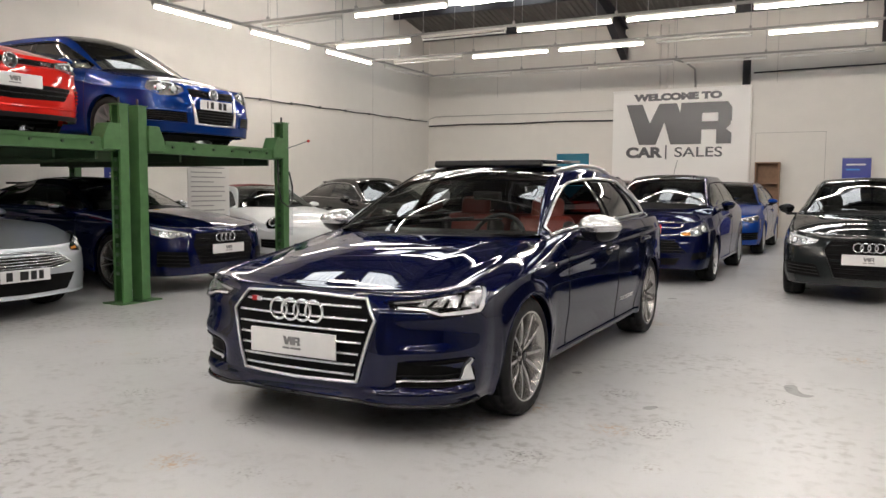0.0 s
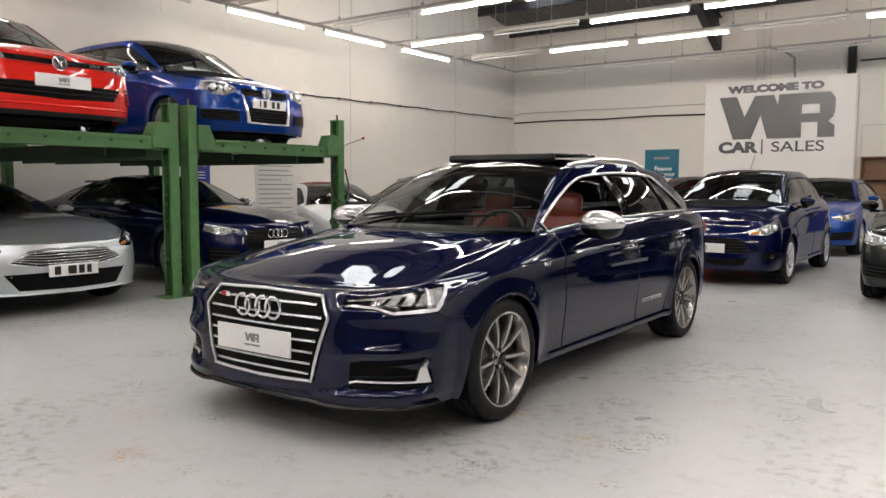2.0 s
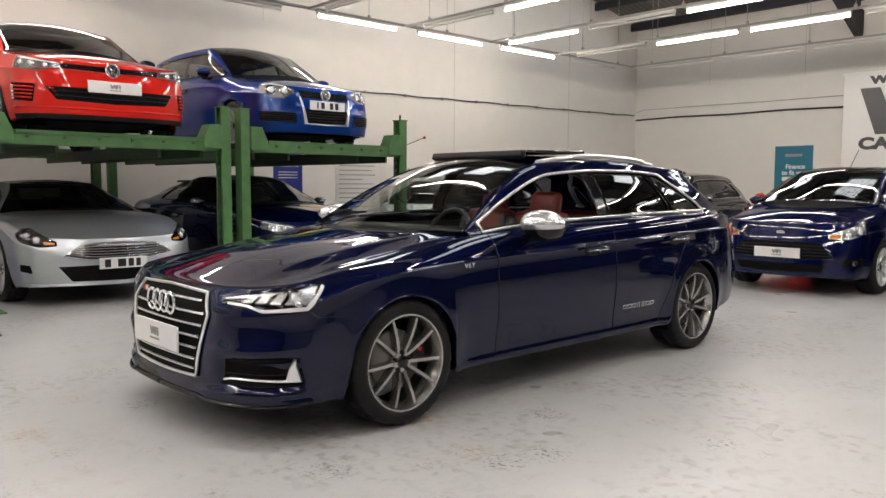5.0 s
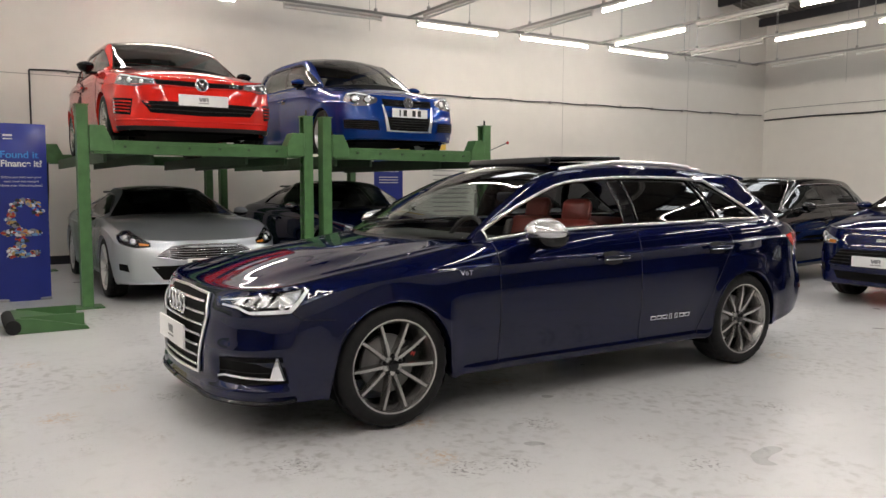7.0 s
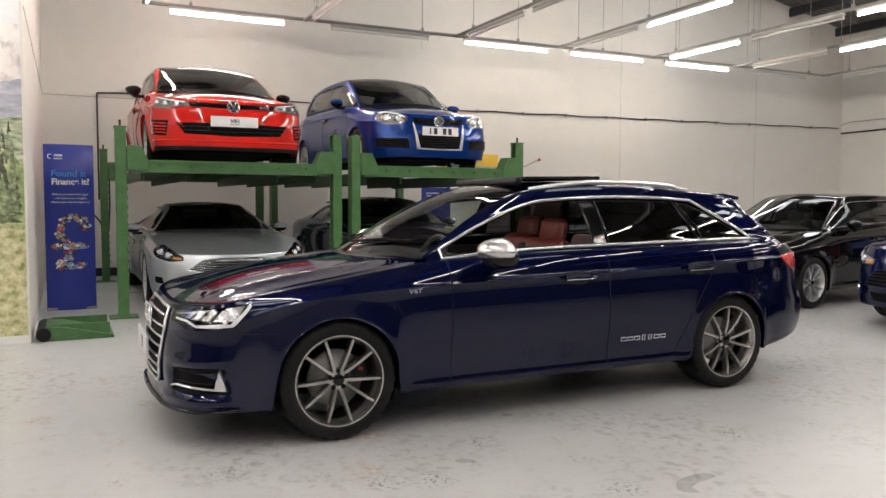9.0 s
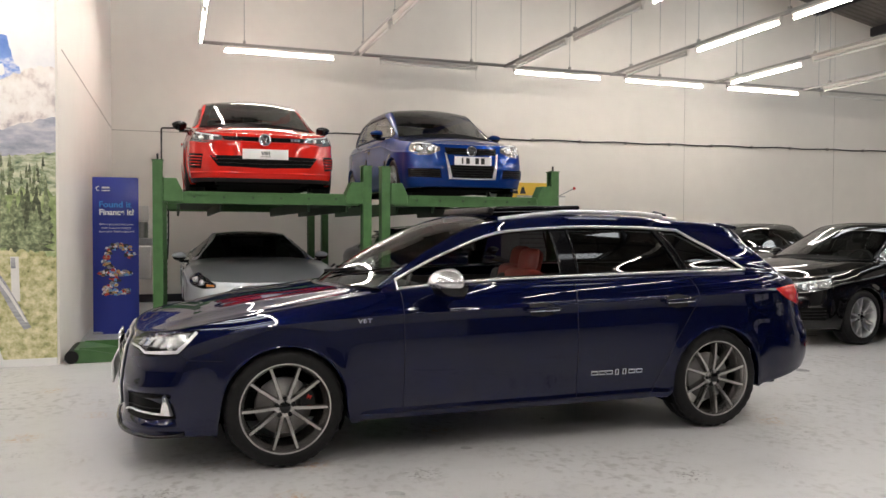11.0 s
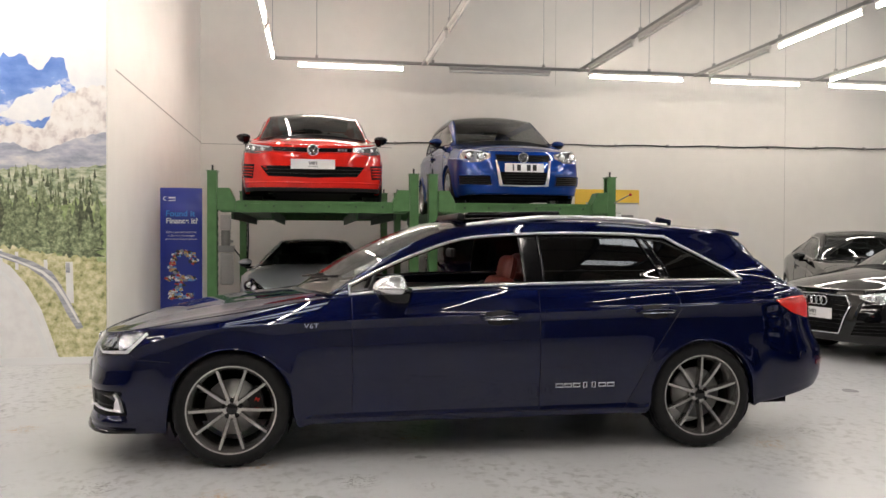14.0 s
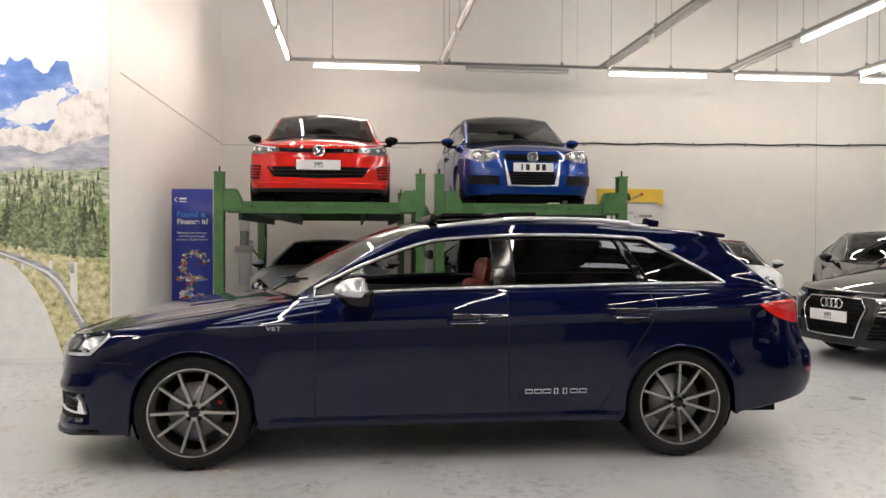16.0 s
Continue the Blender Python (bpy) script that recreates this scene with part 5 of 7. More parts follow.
part("wind_deflector", rounded(0.88, 0.05, 0.05, 0.012, (0, 2.27, roof_top + 0.008), (-20, 0, 0)), PLASTIC, ESTATE, smooth=True)
part("aerial_fin", rounded(0.03, 0.12, 0.055, 0.012, (0, 3.86, 1.415), (-12, 0, 0)), NAVY, ESTATE, smooth=True)

for k, mat in ((0, CALIPER_RED), (1, SATIN)):
    y = S.at(0.305 - 0.045 * k, 0.667, 0.018).y
    part("grille_badge", box(-0.32 + 0.038 * k, -0.29 + 0.038 * k, y - 0.006, y + 0.012, 0.655, 0.678), mat, ESTATE)
i0 = [i for i, y in enumerate(S.ys) if y >= 1.50][0]
for a, b in ((-7, -1), (0, 6)):
    line = []
    for k in range(a, b + 1):
        p = S.upper(i0, abs(k)) + Vector((0, -0.004, 0.008))
        line.append((p.x if k >= 0 else -p.x, p.y + 0.010 * (k - a), p.z + 0.0035 * (k - a)))
    wiper = bar("wiper_blade", line, 0.007, PLASTIC, ESTATE, 6)
    bar("wiper_arm", [(line[0][0], line[0][1] - 0.04, line[0][2]), (line[4][0], line[4][1] - 0.015, line[4][2] + 0.014)], 0.008, PLASTIC, wiper, 6)

# ---- the other cars ----


def profile(length, half, base, front, tyre, hood0, hood1, belt, height, cowl, top, b, c, d, end, foot, roof_half, d_lean=-0.3, hood_crown=0.045,
            corner=0.45, power=2.6, end_z=0.12, advance=0.22, arch=0.022, waist=0.0):
    """A car's skin from its main lengths and heights."""
    a = tyre + arch
    cr = tyre + a + 0.085
    edge = [(0, hood0), (0.25, hood0 + 0.045), (front, max((hood0 + hood1) / 2 + 0.03, cr + 0.05)), (cowl, hood1), (cowl + 0.7, belt - 0.01), (0.8 * length, belt + 0.02), (length, belt - 0.03)]
    crease = [(0, hood0 - 0.11), (front * 0.5, (hood0 - 0.11 + cr) / 2), (front, cr), (cowl + 0.4, belt - 0.15), (length - 0.5, belt - 0.10), (length, belt - 0.13)]
    plan = [(corner, half - 0.04), (front, half - 0.008), (cowl, half - 0.008 - waist), (0.55 * length, half - waist), (front + base, half), (length - 0.45, half - 0.03), (length - 0.2, half - 0.09), (length, half - 0.24)]
    rail = [(cowl, hood1 + 0.012), ((cowl + top) / 2, (hood1 + height - 0.105) / 2 + 0.028), (top, height - 0.105), ((top + end) / 2, height - 0.083), (end, height - end_z),
            ((end + foot) / 2, (height - end_z + belt + 0.03) / 2 + 0.02), (foot, belt + 0.03)]
    if foot < length - 0.15:
        rail.append((length, belt + 0.0))
    half_line = [(cowl, half * 0.80), (top, roof_half), ((top + end) / 2, roof_half + 0.01), (end, roof_half - 0.03), (foot, half * 0.70), (length + 0.01, half * 0.68)]
    marks = [cowl - 0.05, cowl - 0.03, cowl - 0.01, cowl, cowl + 0.012, cowl + 0.09, top, b - 0.05, b + 0.05, c - 0.03, c + 0.04, d, end, foot - 0.02, foot, length - 0.05] + list(np.arange(end, min(foot, length - 0.06), 0.06))
    return Shape(length, half, base, front, tyre, a, [(0, 0.21), (0.4, 0.20), (front + 0.6, 0.205), (front + base, 0.23), (length, 0.36)], edge, crease, plan,
                 [(0.15, 0.05), (0.21, 0.005), (0.28, 0.0), (0.45, 0.0), (0.6, 0.03), (hood0, 0.085), (hood0 + 0.2, 0.12)],
                 [(0.2, -0.25), (0.36, -0.08), (0.5, 0), (0.62, 0), (0.8, -0.05), (1.0, -0.09), (1.1, -0.1)], rail, half_line,
                 [(0, hood_crown * 0.7), (0.6, hood_crown), (cowl, 0.05), (top, 0.055), (end, 0.05), (foot, 0.04), (length + 0.01, 0.03)],
                 [(0, 0), (0.5, 0), (cowl, advance), (top, 0.12), (top + 0.5, 0.02), (length, 0)],
                 [(cowl, 0), (b, 0.02), (c, -0.08), (d, d_lean), (max(d + 0.1, end), d_lean * 0.4), (foot, 0), (length + 0.01, 0)], marks, corner, power, hood=None if hood_crown != 0.045 else [(0, 0.115), (0.1, 0.114), (0.3, 0.105), (0.55, 0.085), (0.8 * cowl, 0.06), (cowl, 0.03)])


def plain_car(name, m, s, paint_mat, b, c, d, end, foot, rim, wheel_mat, style, label, leather=LEATHER_BLACK, caliper=None, roof_mat=None, mirror=None, bright=GLOSS_BLACK, group="parked cars", glass=None):
    root = thing(name, m, label, "car", group)
    wins = [(s.cowl + 0.09, b - 0.05), (b + 0.05, c - 0.03)] + ([(c + 0.04, d)] if d > c + 0.05 else [])
    car_skin(root, s, paint_mat, wins, [(s.cowl + 0.09, b)], (end, min(foot, s.length - 0.05)), glass or GLASS, glass or PRIVACY, roof_mat=roof_mat)
    underbody(root, s)
    put_wheels(root, s, wheel_meshes(s.tyre, rim, 0.225, wheel_mat, style), 0.225, caliper, 0.006)
    belt = s.edge(s.cowl + 0.7)
    cabin(root, s, leather, s.rail(s.top), s.cowl + 0.70, belt - 0.02)
    for sd in (1, -1):
        for y in (s.cowl + 0.10, b):
            seam(root, s, [(s.along(y), 0.27), (s.along(y), s.edge(y) - 0.004)], sd)
        door_handle(root, s, b - 0.16, s.crease(b) - 0.045, sd, paint_mat)
        door_mirror(root, s, s.cowl + 0.36, belt + 0.02, sd, mirror or paint_mat, 0.78)
        window_trim(root, s, s.cowl + 0.09, d if d > c + 0.05 else c - 0.03, bright, sd, 0.006)
    return root


def lamp(root, s, top, bot, inner, style="bright", n=14):
    """A pair of headlights. inner: reflector bowls as (distance round, height, radius)."""
    for sd in (1, -1):
        hl = patch("headlight", s, top, bot, 0.0015, GLOSS_BLACK if style in ("dark", "swept") else LAMP_GREY if style == "grey" else LAMP_SILVER, root, sd, n, 4, 0.02)
        for a, z, r in inner:
            p = s.at(a, z, 0.010)
            q = s.at(a, z, -0.03)
            bm = rod((sd * q.x, q.y, q.z), (sd * p.x, p.y, p.z), r * 0.7, 18, None, r)
            part("reflector", bm, CHROME, hl, smooth=True)
            q = s.at(a, z, 0.016)
            part("bulb_lens", rod((sd * p.x, p.y, p.z), (sd * q.x, q.y, q.z), r * 0.62, 14), GLOSS_BLACK if style == "dark" else LAMP_WHITE, hl, smooth=True)
        if style in ("amber", "swept"):
            (a0, z0), (a1, z1) = top[0], bot[0]
            patch("indicator", s, [(a0 + 0.02, z0 - 0.012), (a0 + 0.13, z0 + 0.002)], [(a1 + 0.02, z1 + 0.010), (a1 + 0.12, z1 + 0.012)], 0.006, LAMP_AMBER, hl, sd, 4, 2, 0.01)
        if style in ("dark", "strip", "grey"):
            patch("light_guide", s, [(top[0][0] + 0.03, top[0][1] - 0.006)] + [(a, z - 0.008) for a, z in top[1:-1]] + [(top[-1][0] - 0.03, top[-1][1] - 0.008)],
                  [(top[0][0] + 0.04, top[0][1] - 0.017)] + [(a, z - 0.020) for a, z in top[1:-1]] + [(top[-1][0] - 0.035, top[-1][1] - 0.02)], 0.006, LAMP_WHITE, hl, sd, 12, 1, 0.01)
        patch("lamp_cover", s, top, bot, 0.012, LENS, hl, sd, n, 4, 0.010).visible_shadow = False


def opening(root, name, s, top, bot, mat=MESH_BLACK, frame=None, slats=0, slat_mat=PLASTIC, sides=(0,), r=0.008, slat_r=0.006):
    """A dark air opening with slats and, where it has one, a frame."""
    for sd in sides:
        g = patch(name, s, top, bot, 0.0015, mat, root, sd or 1, 14, 4, 0.02)
        for k in range(slats):
            t = (k + 1) / (slats + 1)
            line = [(a[0] + (q[0] - a[0]) * t, a[1] + (q[1] - a[1]) * t) for a, q in zip(top, bot)]
            line[0] = (line[0][0] + 0.012, line[0][1])
            line[-1] = (line[-1][0] - 0.012, line[-1][1])
            trim("slat", s, line, 0.006, slat_r, slat_mat, g, sd or 1, n=6, flat=0.8)
        if frame:
            trim("surround", s, top + bot[::-1], 0.006, r, frame, g, sd or 1, closed=True, n=6)


THIN = (10, 0, 0, 0.026, 0.018)
TWIN = (5, 7, 13, 0.03, 0.02)
FIVE = (5, 9, 9, 0.036, 0.03)

# red hatchback on the first lift
s = profile(4.27, 0.90, 2.63, 0.855, 0.318, 0.762, 0.955, 1.00, 1.455, 1.20, 2.02, 2.42, 3.20, 3.62, 3.78, 4.16, 0.655, -0.22)
car = plain_car("hatchback_car", pose(-6.575, 4.50, DECK, 0, 0, 90), s, RED, 2.42, 3.20, 3.62, 3.78, 4.16, 0.225, GUNMETAL, FIVE, "bright red hatchback parked up on a green lift", mirror=GLOSS_BLACK, caliper=CALIPER_RED)
opening(car, "grille", s, [(-0.50, 0.745), (0, 0.738), (0.50, 0.745)], [(-0.47, 0.692), (0, 0.680), (0.47, 0.692)], slats=1, slat_mat=GLOSS_BLACK)
trim("grille_line", s, [(-0.74, 0.682), (-0.52, 0.686), (0, 0.673), (0.52, 0.686), (0.74, 0.682)], 0.005, 0.005, CALIPER_RED, car)
lamp(car, s, [(0.50, 0.752), (0.72, 0.778), (0.98, 0.812)], [(0.48, 0.690), (0.70, 0.660), (0.96, 0.690)], [(0.62, 0.716, 0.030), (0.76, 0.726, 0.034), (0.88, 0.742, 0.024)], "grey")
opening(car, "lower_intake", s, [(-0.64, 0.510), (0, 0.510), (0.64, 0.510)], [(-0.54, 0.385), (0, 0.365), (0.54, 0.385)], slats=2)
opening(car, "side_intake", s, [(0.72, 0.530), (1.0, 0.550)], [(0.75, 0.360), (1.0, 0.380)], slats=4, slat_mat=RED, sides=(1, -1), slat_r=0.010)
for sd in (1, -1):
    patch("daytime_lamp", s, [(0.955, 0.525), (0.99, 0.53)], [(0.955, 0.385), (0.99, 0.39)], 0.008, LAMP_SILVER, car, sd, 2, 3, 0.01)
trim("bumper_fold", s, [(-0.98, 0.318), (0, 0.308), (0.98, 0.318)], -0.004, 0.018, RED, car, n=8, flat=0.5)
patch("lower_lip", s, [(-1.0, 0.252), (0, 0.246), (1.0, 0.252)], [(-1.0, 0.205), (0, 0.203), (1.0, 0.205)], 0.010, PLASTIC, car, 1, 24, 3, 0.03)
dealer_print(number_plate(car, s, 0.530, 0.02, PLATE_GREY, 0.53, 0.118), s, 0.530, 0.02)
round_badge(car, s, 0.705, 0.018, 0.066)
for k in range(3):
    y = s.at(0.32 + 0.04 * k, 0.715, 0.012).y
    part("badge_bar", box(0.305 + 0.04 * k, 0.335 + 0.04 * k, y - 0.004, y + 0.01, 0.700, 0.730), CHROME, car)

# blue hatchback on the second lift
s = profile(4.25, 0.88, 2.58, 0.87, 0.315, 0.765, 0.965, 1.02, 1.515, 1.16, 2.00, 2.38, 3.18, 3.62, 3.78, 4.14, 0.65, -0.22)
car = plain_car("hatchback_car", pose(-6.80, 7.21, DECK, 0, 0, 90), s, BLUE, 2.38, 3.18, 3.62, 3.78, 4.14, 0.222, BRIGHT_RIM, THIN, "metallic blue hatchback parked up on a green lift", glass=GREY_GLASS)
opening(car, "grille", s, [(-0.37, 0.735), (0, 0.728), (0.37, 0.735)], [(-0.35, 0.640), (0, 0.632), (0.35, 0.640)], slats=2, slat_mat=GLOSS_BLACK)
opening(car, "lower_intake", s, [(-0.34, 0.500), (0, 0.500), (0.34, 0.500)], [(-0.27, 0.335), (0, 0.328), (0.27, 0.335)], slats=4)
for sd in (1, -1):
    patch("grille_shield", s, [(0.355, 0.655), (0.364, 0.655), (0.372, 0.655)], [(0.285, 0.336), (0.305, 0.328), (0.332, 0.340)], 0.010, TRIM_BRIGHT, car, sd, 6, 10, 0.02)
trim("grille_shield", s, [(-0.33, 0.325), (0, 0.318), (0.33, 0.325)], 0.006, 0.009, TRIM_BRIGHT, car)
opening(car, "side_intake", s, [(0.44, 0.450), (0.90, 0.465)], [(0.42, 0.320), (0.90, 0.340)], slats=4, sides=(1, -1), frame=BLUE)
lamp(car, s, [(0.43, 0.742), (0.58, 0.790), (0.76, 0.812), (0.90, 0.80)], [(0.43, 0.690), (0.56, 0.632), (0.74, 0.628), (0.90, 0.700)], [(0.56, 0.712, 0.058), (0.73, 0.722, 0.062)], "grey")
number_plate(car, s, 0.556, 0.022, PLATE_INK, 0.52, 0.112, REG_BARS)
round_badge(car, s, 0.690, 0.018, 0.064)

# silver coupe under the first lift
s = profile(4.72, 0.95, 2.74, 0.93, 0.345, 0.65, 0.885, 0.905, 1.285, 1.60, 2.32, 2.75, 3.35, 3.36, 3.05, 4.15, 0.53, -0.1, 0.05, 0.55, 2.3, 0.13, 0.26, waist=0.02)
car = plain_car("coupe_car", pose(-6.56, 4.52, 0, 0, 0, 90), s, SILVER, 2.75, 3.35, 3.36, 3.05, 4.15, 0.26, BRIGHT_RIM, TWIN, "silver-blue sports coupe parked under a green lift", bright=CHROME, roof_mat=GRAPHITE)
opening(car, "grille", s, [(-0.38, 0.605), (-0.2, 0.622), (0.2, 0.622), (0.38, 0.605)], [(-0.55, 0.510), (-0.3, 0.468), (0.3, 0.468), (0.55, 0.510)], slats=5, slat_mat=CHROME, frame=CHROME, slat_r=0.0055)
opening(car, "lower_intake", s, [(-0.60, 0.405), (0, 0.415), (0.60, 0.405)], [(-0.48, 0.255), (0, 0.245), (0.48, 0.255)], slats=0)
opening(car, "side_intake", s, [(0.86, 0.42), (0.98, 0.43)], [(0.84, 0.34), (0.98, 0.36)], sides=(1, -1))
trim("bumper_fold", s, [(-0.9, 0.225), (0, 0.218), (0.9, 0.225)], 0.0, 0.014, SILVER, car, n=8, flat=0.6)
lamp(car, s, [(0.60, 0.648), (0.76, 0.728), (0.95, 0.785), (1.12, 0.775)], [(0.60, 0.610), (0.76, 0.595), (0.96, 0.638), (1.12, 0.725)], [(0.80, 0.668, 0.044), (0.95, 0.708, 0.044)], "swept")
number_plate(car, s, 0.425, 0.022, PLATE_INK, 0.48, 0.112, [(-0.19, -0.13, -0.04, 0.04), (-0.06, 0.02, -0.04, 0.04), (0.045, 0.10, -0.04, 0.04), (0.125, 0.17, -0.04, 0.04)])

# navy coupe under the second lift
s = profile(4.72, 0.93, 2.77, 0.88, 0.345, 0.735, 0.935, 0.965, 1.37, 1.48, 2.28, 2.78, 3.45, 3.46, 3.05, 4.28, 0.56, -0.12)
car = plain_car("coupe_car", pose(-6.66, 7.22, 0, 0, 0, 90), s, NAVY_DARK, 2.78, 3.45, 3.46, 3.05, 4.28, 0.265, GUNMETAL, TWIN, "dark blue two-door coupe parked under a green lift", mirror=SATIN)
opening(car, "grille", s, [(-0.42, 0.690), (0, 0.695), (0.42, 0.690)], [(-0.50, 0.555), (0, 0.555), (0.50, 0.555)], slats=3, slat_mat=GLOSS_BLACK)
opening(car, "grille", s, [(-0.50, 0.552), (0, 0.552), (0.50, 0.552)], [(-0.42, 0.330), (0, 0.325), (0.42, 0.330)], slats=4, slat_mat=GLOSS_BLACK)
opening(car, "side_intake", s, [(0.58, 0.48), (0.92, 0.50)], [(0.55, 0.30), (0.94, 0.32)], slats=3, sides=(1, -1))
lamp(car, s, [(0.52, 0.705), (0.74, 0.738), (1.02, 0.775)], [(0.55, 0.668), (0.76, 0.640), (0.98, 0.690)], [(0.66, 0.69, 0.026), (0.76, 0.692, 0.026), (0.86, 0.705, 0.026)], "strip")
ring_badge(car, s, 0.635, 0.022, 0.05, 4, 0.072)
dealer_print(number_plate(car, s, 0.50, 0.022, PLATE_GREY, 0.52, 0.112), s, 0.50, 0.022)

# white sports car with a red soft top
s = profile(4.40, 0.90, 2.42, 1.00, 0.335, 0.58, 0.875, 0.895, 1.295, 1.42, 2.02, 2.45, 3.0, 3.01, 2.72, 3.85, 0.53, -0.1, -0.01, 0.55, 2.2, 0.13, 0.25)
car = plain_car("sports_car", pose(-7.45, 10.10, 0, 0, 0, 68), s, WHITE, 2.45, 3.0, 3.01, 2.72, 3.85, 0.255, BRIGHT_RIM, FIVE, "white sports car with a red fabric roof, by the wall", roof_mat=plain("red_roof_fabric", (0.16, 0.02, 0.018), 0.8, grain=0.2, scale=120, bump=0.3))
lamp(car, s, [(0.62, 0.70), (0.70, 0.77), (0.82, 0.775), (0.90, 0.72)], [(0.62, 0.66), (0.70, 0.585), (0.82, 0.59), (0.90, 0.66)], [(0.76, 0.685, 0.07)], "dark")
opening(car, "lower_intake", s, [(-0.42, 0.36), (0, 0.36), (0.42, 0.36)], [(-0.36, 0.25), (0, 0.25), (0.36, 0.25)])
opening(car, "side_intake", s, [(0.58, 0.42), (0.94, 0.43)], [(0.54, 0.27), (0.94, 0.30)], slats=2, sides=(1, -1))

# graphite saloon by the wall
s = profile(4.75, 0.92, 2.85, 0.85, 0.33, 0.745, 0.965, 1.00, 1.45, 1.45, 2.25, 2.75, 3.55, 3.85, 3.30, 4.25, 0.57, -0.25)
car = plain_car("saloon_car", pose(-6.48, 12.40, 0, 0, 0, 64), s, GRAPHITE, 2.75, 3.55, 3.85, 3.30, 4.25, 0.245, BRIGHT_RIM, TWIN, "dark graphite saloon parked nose out by the wall", bright=CHROME)
opening(car, "grille", s, [(-0.38, 0.69), (0, 0.70), (0.38, 0.69)], [(-0.38, 0.50), (0, 0.48), (0.38, 0.50)], slats=4, slat_mat=SATIN, frame=SATIN)
opening(car, "lower_intake", s, [(-0.60, 0.38), (0, 0.38), (0.60, 0.38)], [(-0.55, 0.27), (0, 0.27), (0.55, 0.27)], slats=1)
lamp(car, s, [(0.50, 0.72), (0.72, 0.75), (0.98, 0.775)], [(0.50, 0.655), (0.72, 0.635), (0.95, 0.675)], [(0.64, 0.69, 0.035), (0.78, 0.70, 0.035)], "strip")
dealer_print(number_plate(car, s, 0.435, 0.022, PLATE_GREY, 0.52, 0.112), s, 0.435, 0.022)

# black hatchback
s = profile(4.31, 0.89, 2.63, 0.86, 0.318, 0.74, 0.95, 0.99, 1.43, 1.28, 2.06, 2.46, 3.22, 3.60, 3.70, 4.18, 0.575, -0.24)


def compact_face(car, s, frame, slat, plate_off=0.022):
    for t, q, n in (([(-0.36, 0.685), (0, 0.69), (0.36, 0.685)], [(-0.43, 0.595), (0, 0.595), (0.43, 0.595)], 1), ([(-0.43, 0.592), (0, 0.592), (0.43, 0.592)], [(-0.32, 0.305), (0, 0.30), (0.32, 0.305)], 5)):
        opening(car, "grille", s, t, q, slats=n, slat_mat=slat)
    trim("grille_frame", s, [(-0.36, 0.69), (0, 0.696), (0.36, 0.69), (0.437, 0.595), (0.325, 0.298), (0, 0.292), (-0.325, 0.298), (-0.437, 0.595)], 0.008, 0.009, frame, car, closed=True, n=6)
    opening(car, "side_intake", s, [(0.52, 0.43), (0.92, 0.45)], [(0.46, 0.29), (0.92, 0.31)], slats=3, sides=(1, -1))
    lamp(car, s, [(0.50, 0.705), (0.72, 0.740), (1.0, 0.775)], [(0.52, 0.672), (0.74, 0.622), (0.94, 0.665)], [(0.66, 0.685, 0.03), (0.78, 0.692, 0.032)], "strip")
    ring_badge(car, s, 0.632, 0.022, 0.048, 4, 0.069)
    dealer_print(number_plate(car, s, 0.50, plate_off, PLATE_GREY, 0.52, 0.115), s, 0.50, plate_off)


car = plain_car("hatchback_car", pose(-4.75, 9.95, 0, 0, 0, 8), s, BLACK, 2.46, 3.22, 3.60, 3.70, 4.18, 0.228, BRIGHT_RIM, TWIN, "gloss black hatchback with bright window trim", bright=CHROME)
compact_face(car, s, CHROME, GLOSS_BLACK)
car = plain_car("hatchback_car", pose(0.25, 9.55, 0), s, GREY, 2.46, 3.22, 3.60, 3.70, 4.18, 0.236, GUNMETAL, TWIN, "dark grey performance hatchback facing the floor", mirror=GLOSS_BLACK)
compact_face(car, s, GLOSS_BLACK, GLOSS_BLACK)
car = plain_car("saloon_car", pose(-2.33, 15.6, 0), s, VIVID, 2.46, 3.22, 3.60, 3.70, 4.18, 0.236, BRIGHT_RIM, TWIN, "vivid blue compact car behind the small hatchback")
compact_face(car, s, GLOSS_BLACK, GLOSS_BLACK)

# small navy hatchback
s = profile(3.97, 0.86, 2.49, 0.81, 0.31, 0.79, 0.995, 1.01, 1.485, 1.02, 1.86, 2.22, 2.95, 3.32, 3.42, 3.86, 0.555, -0.24, advance=0.26)
car = plain_car("small_hatchback", pose(-2.40, 10.35, 0), s, NAVY_DARK, 2.22, 2.95, 3.32, 3.42, 3.86, 0.215, BRIGHT_RIM, THIN, "small dark blue hatchback with a roof aerial")
opening(car, "grille", s, [(-0.44, 0.590), (0, 0.600), (0.44, 0.590)], [(-0.60, 0.420), (0, 0.410), (0.60, 0.420)], slats=4, frame=NAVY_DARK)
opening(car, "lower_intake", s, [(-0.52, 0.355), (0, 0.35), (0.52, 0.355)], [(-0.46, 0.265), (0, 0.26), (0.46, 0.265)])
opening(car, "fog_recess", s, [(0.68, 0.42), (0.90, 0.44)], [(0.66, 0.33), (0.92, 0.35)], sides=(1, -1))
for sd in (1, -1):
    p, q = s.at(0.80, 0.385, 0.012), s.at(0.80, 0.385, -0.02)
    part("fog_lamp", rod((sd * q.x, q.y, q.z), (sd * p.x, p.y, p.z), 0.032, 18), CHROME, car, smooth=False)
lamp(car, s, [(0.50, 0.690), (0.74, 0.765), (1.02, 0.855)], [(0.52, 0.640), (0.74, 0.640), (0.95, 0.735)], [(0.72, 0.695, 0.035), (0.85, 0.735, 0.045)], "amber")
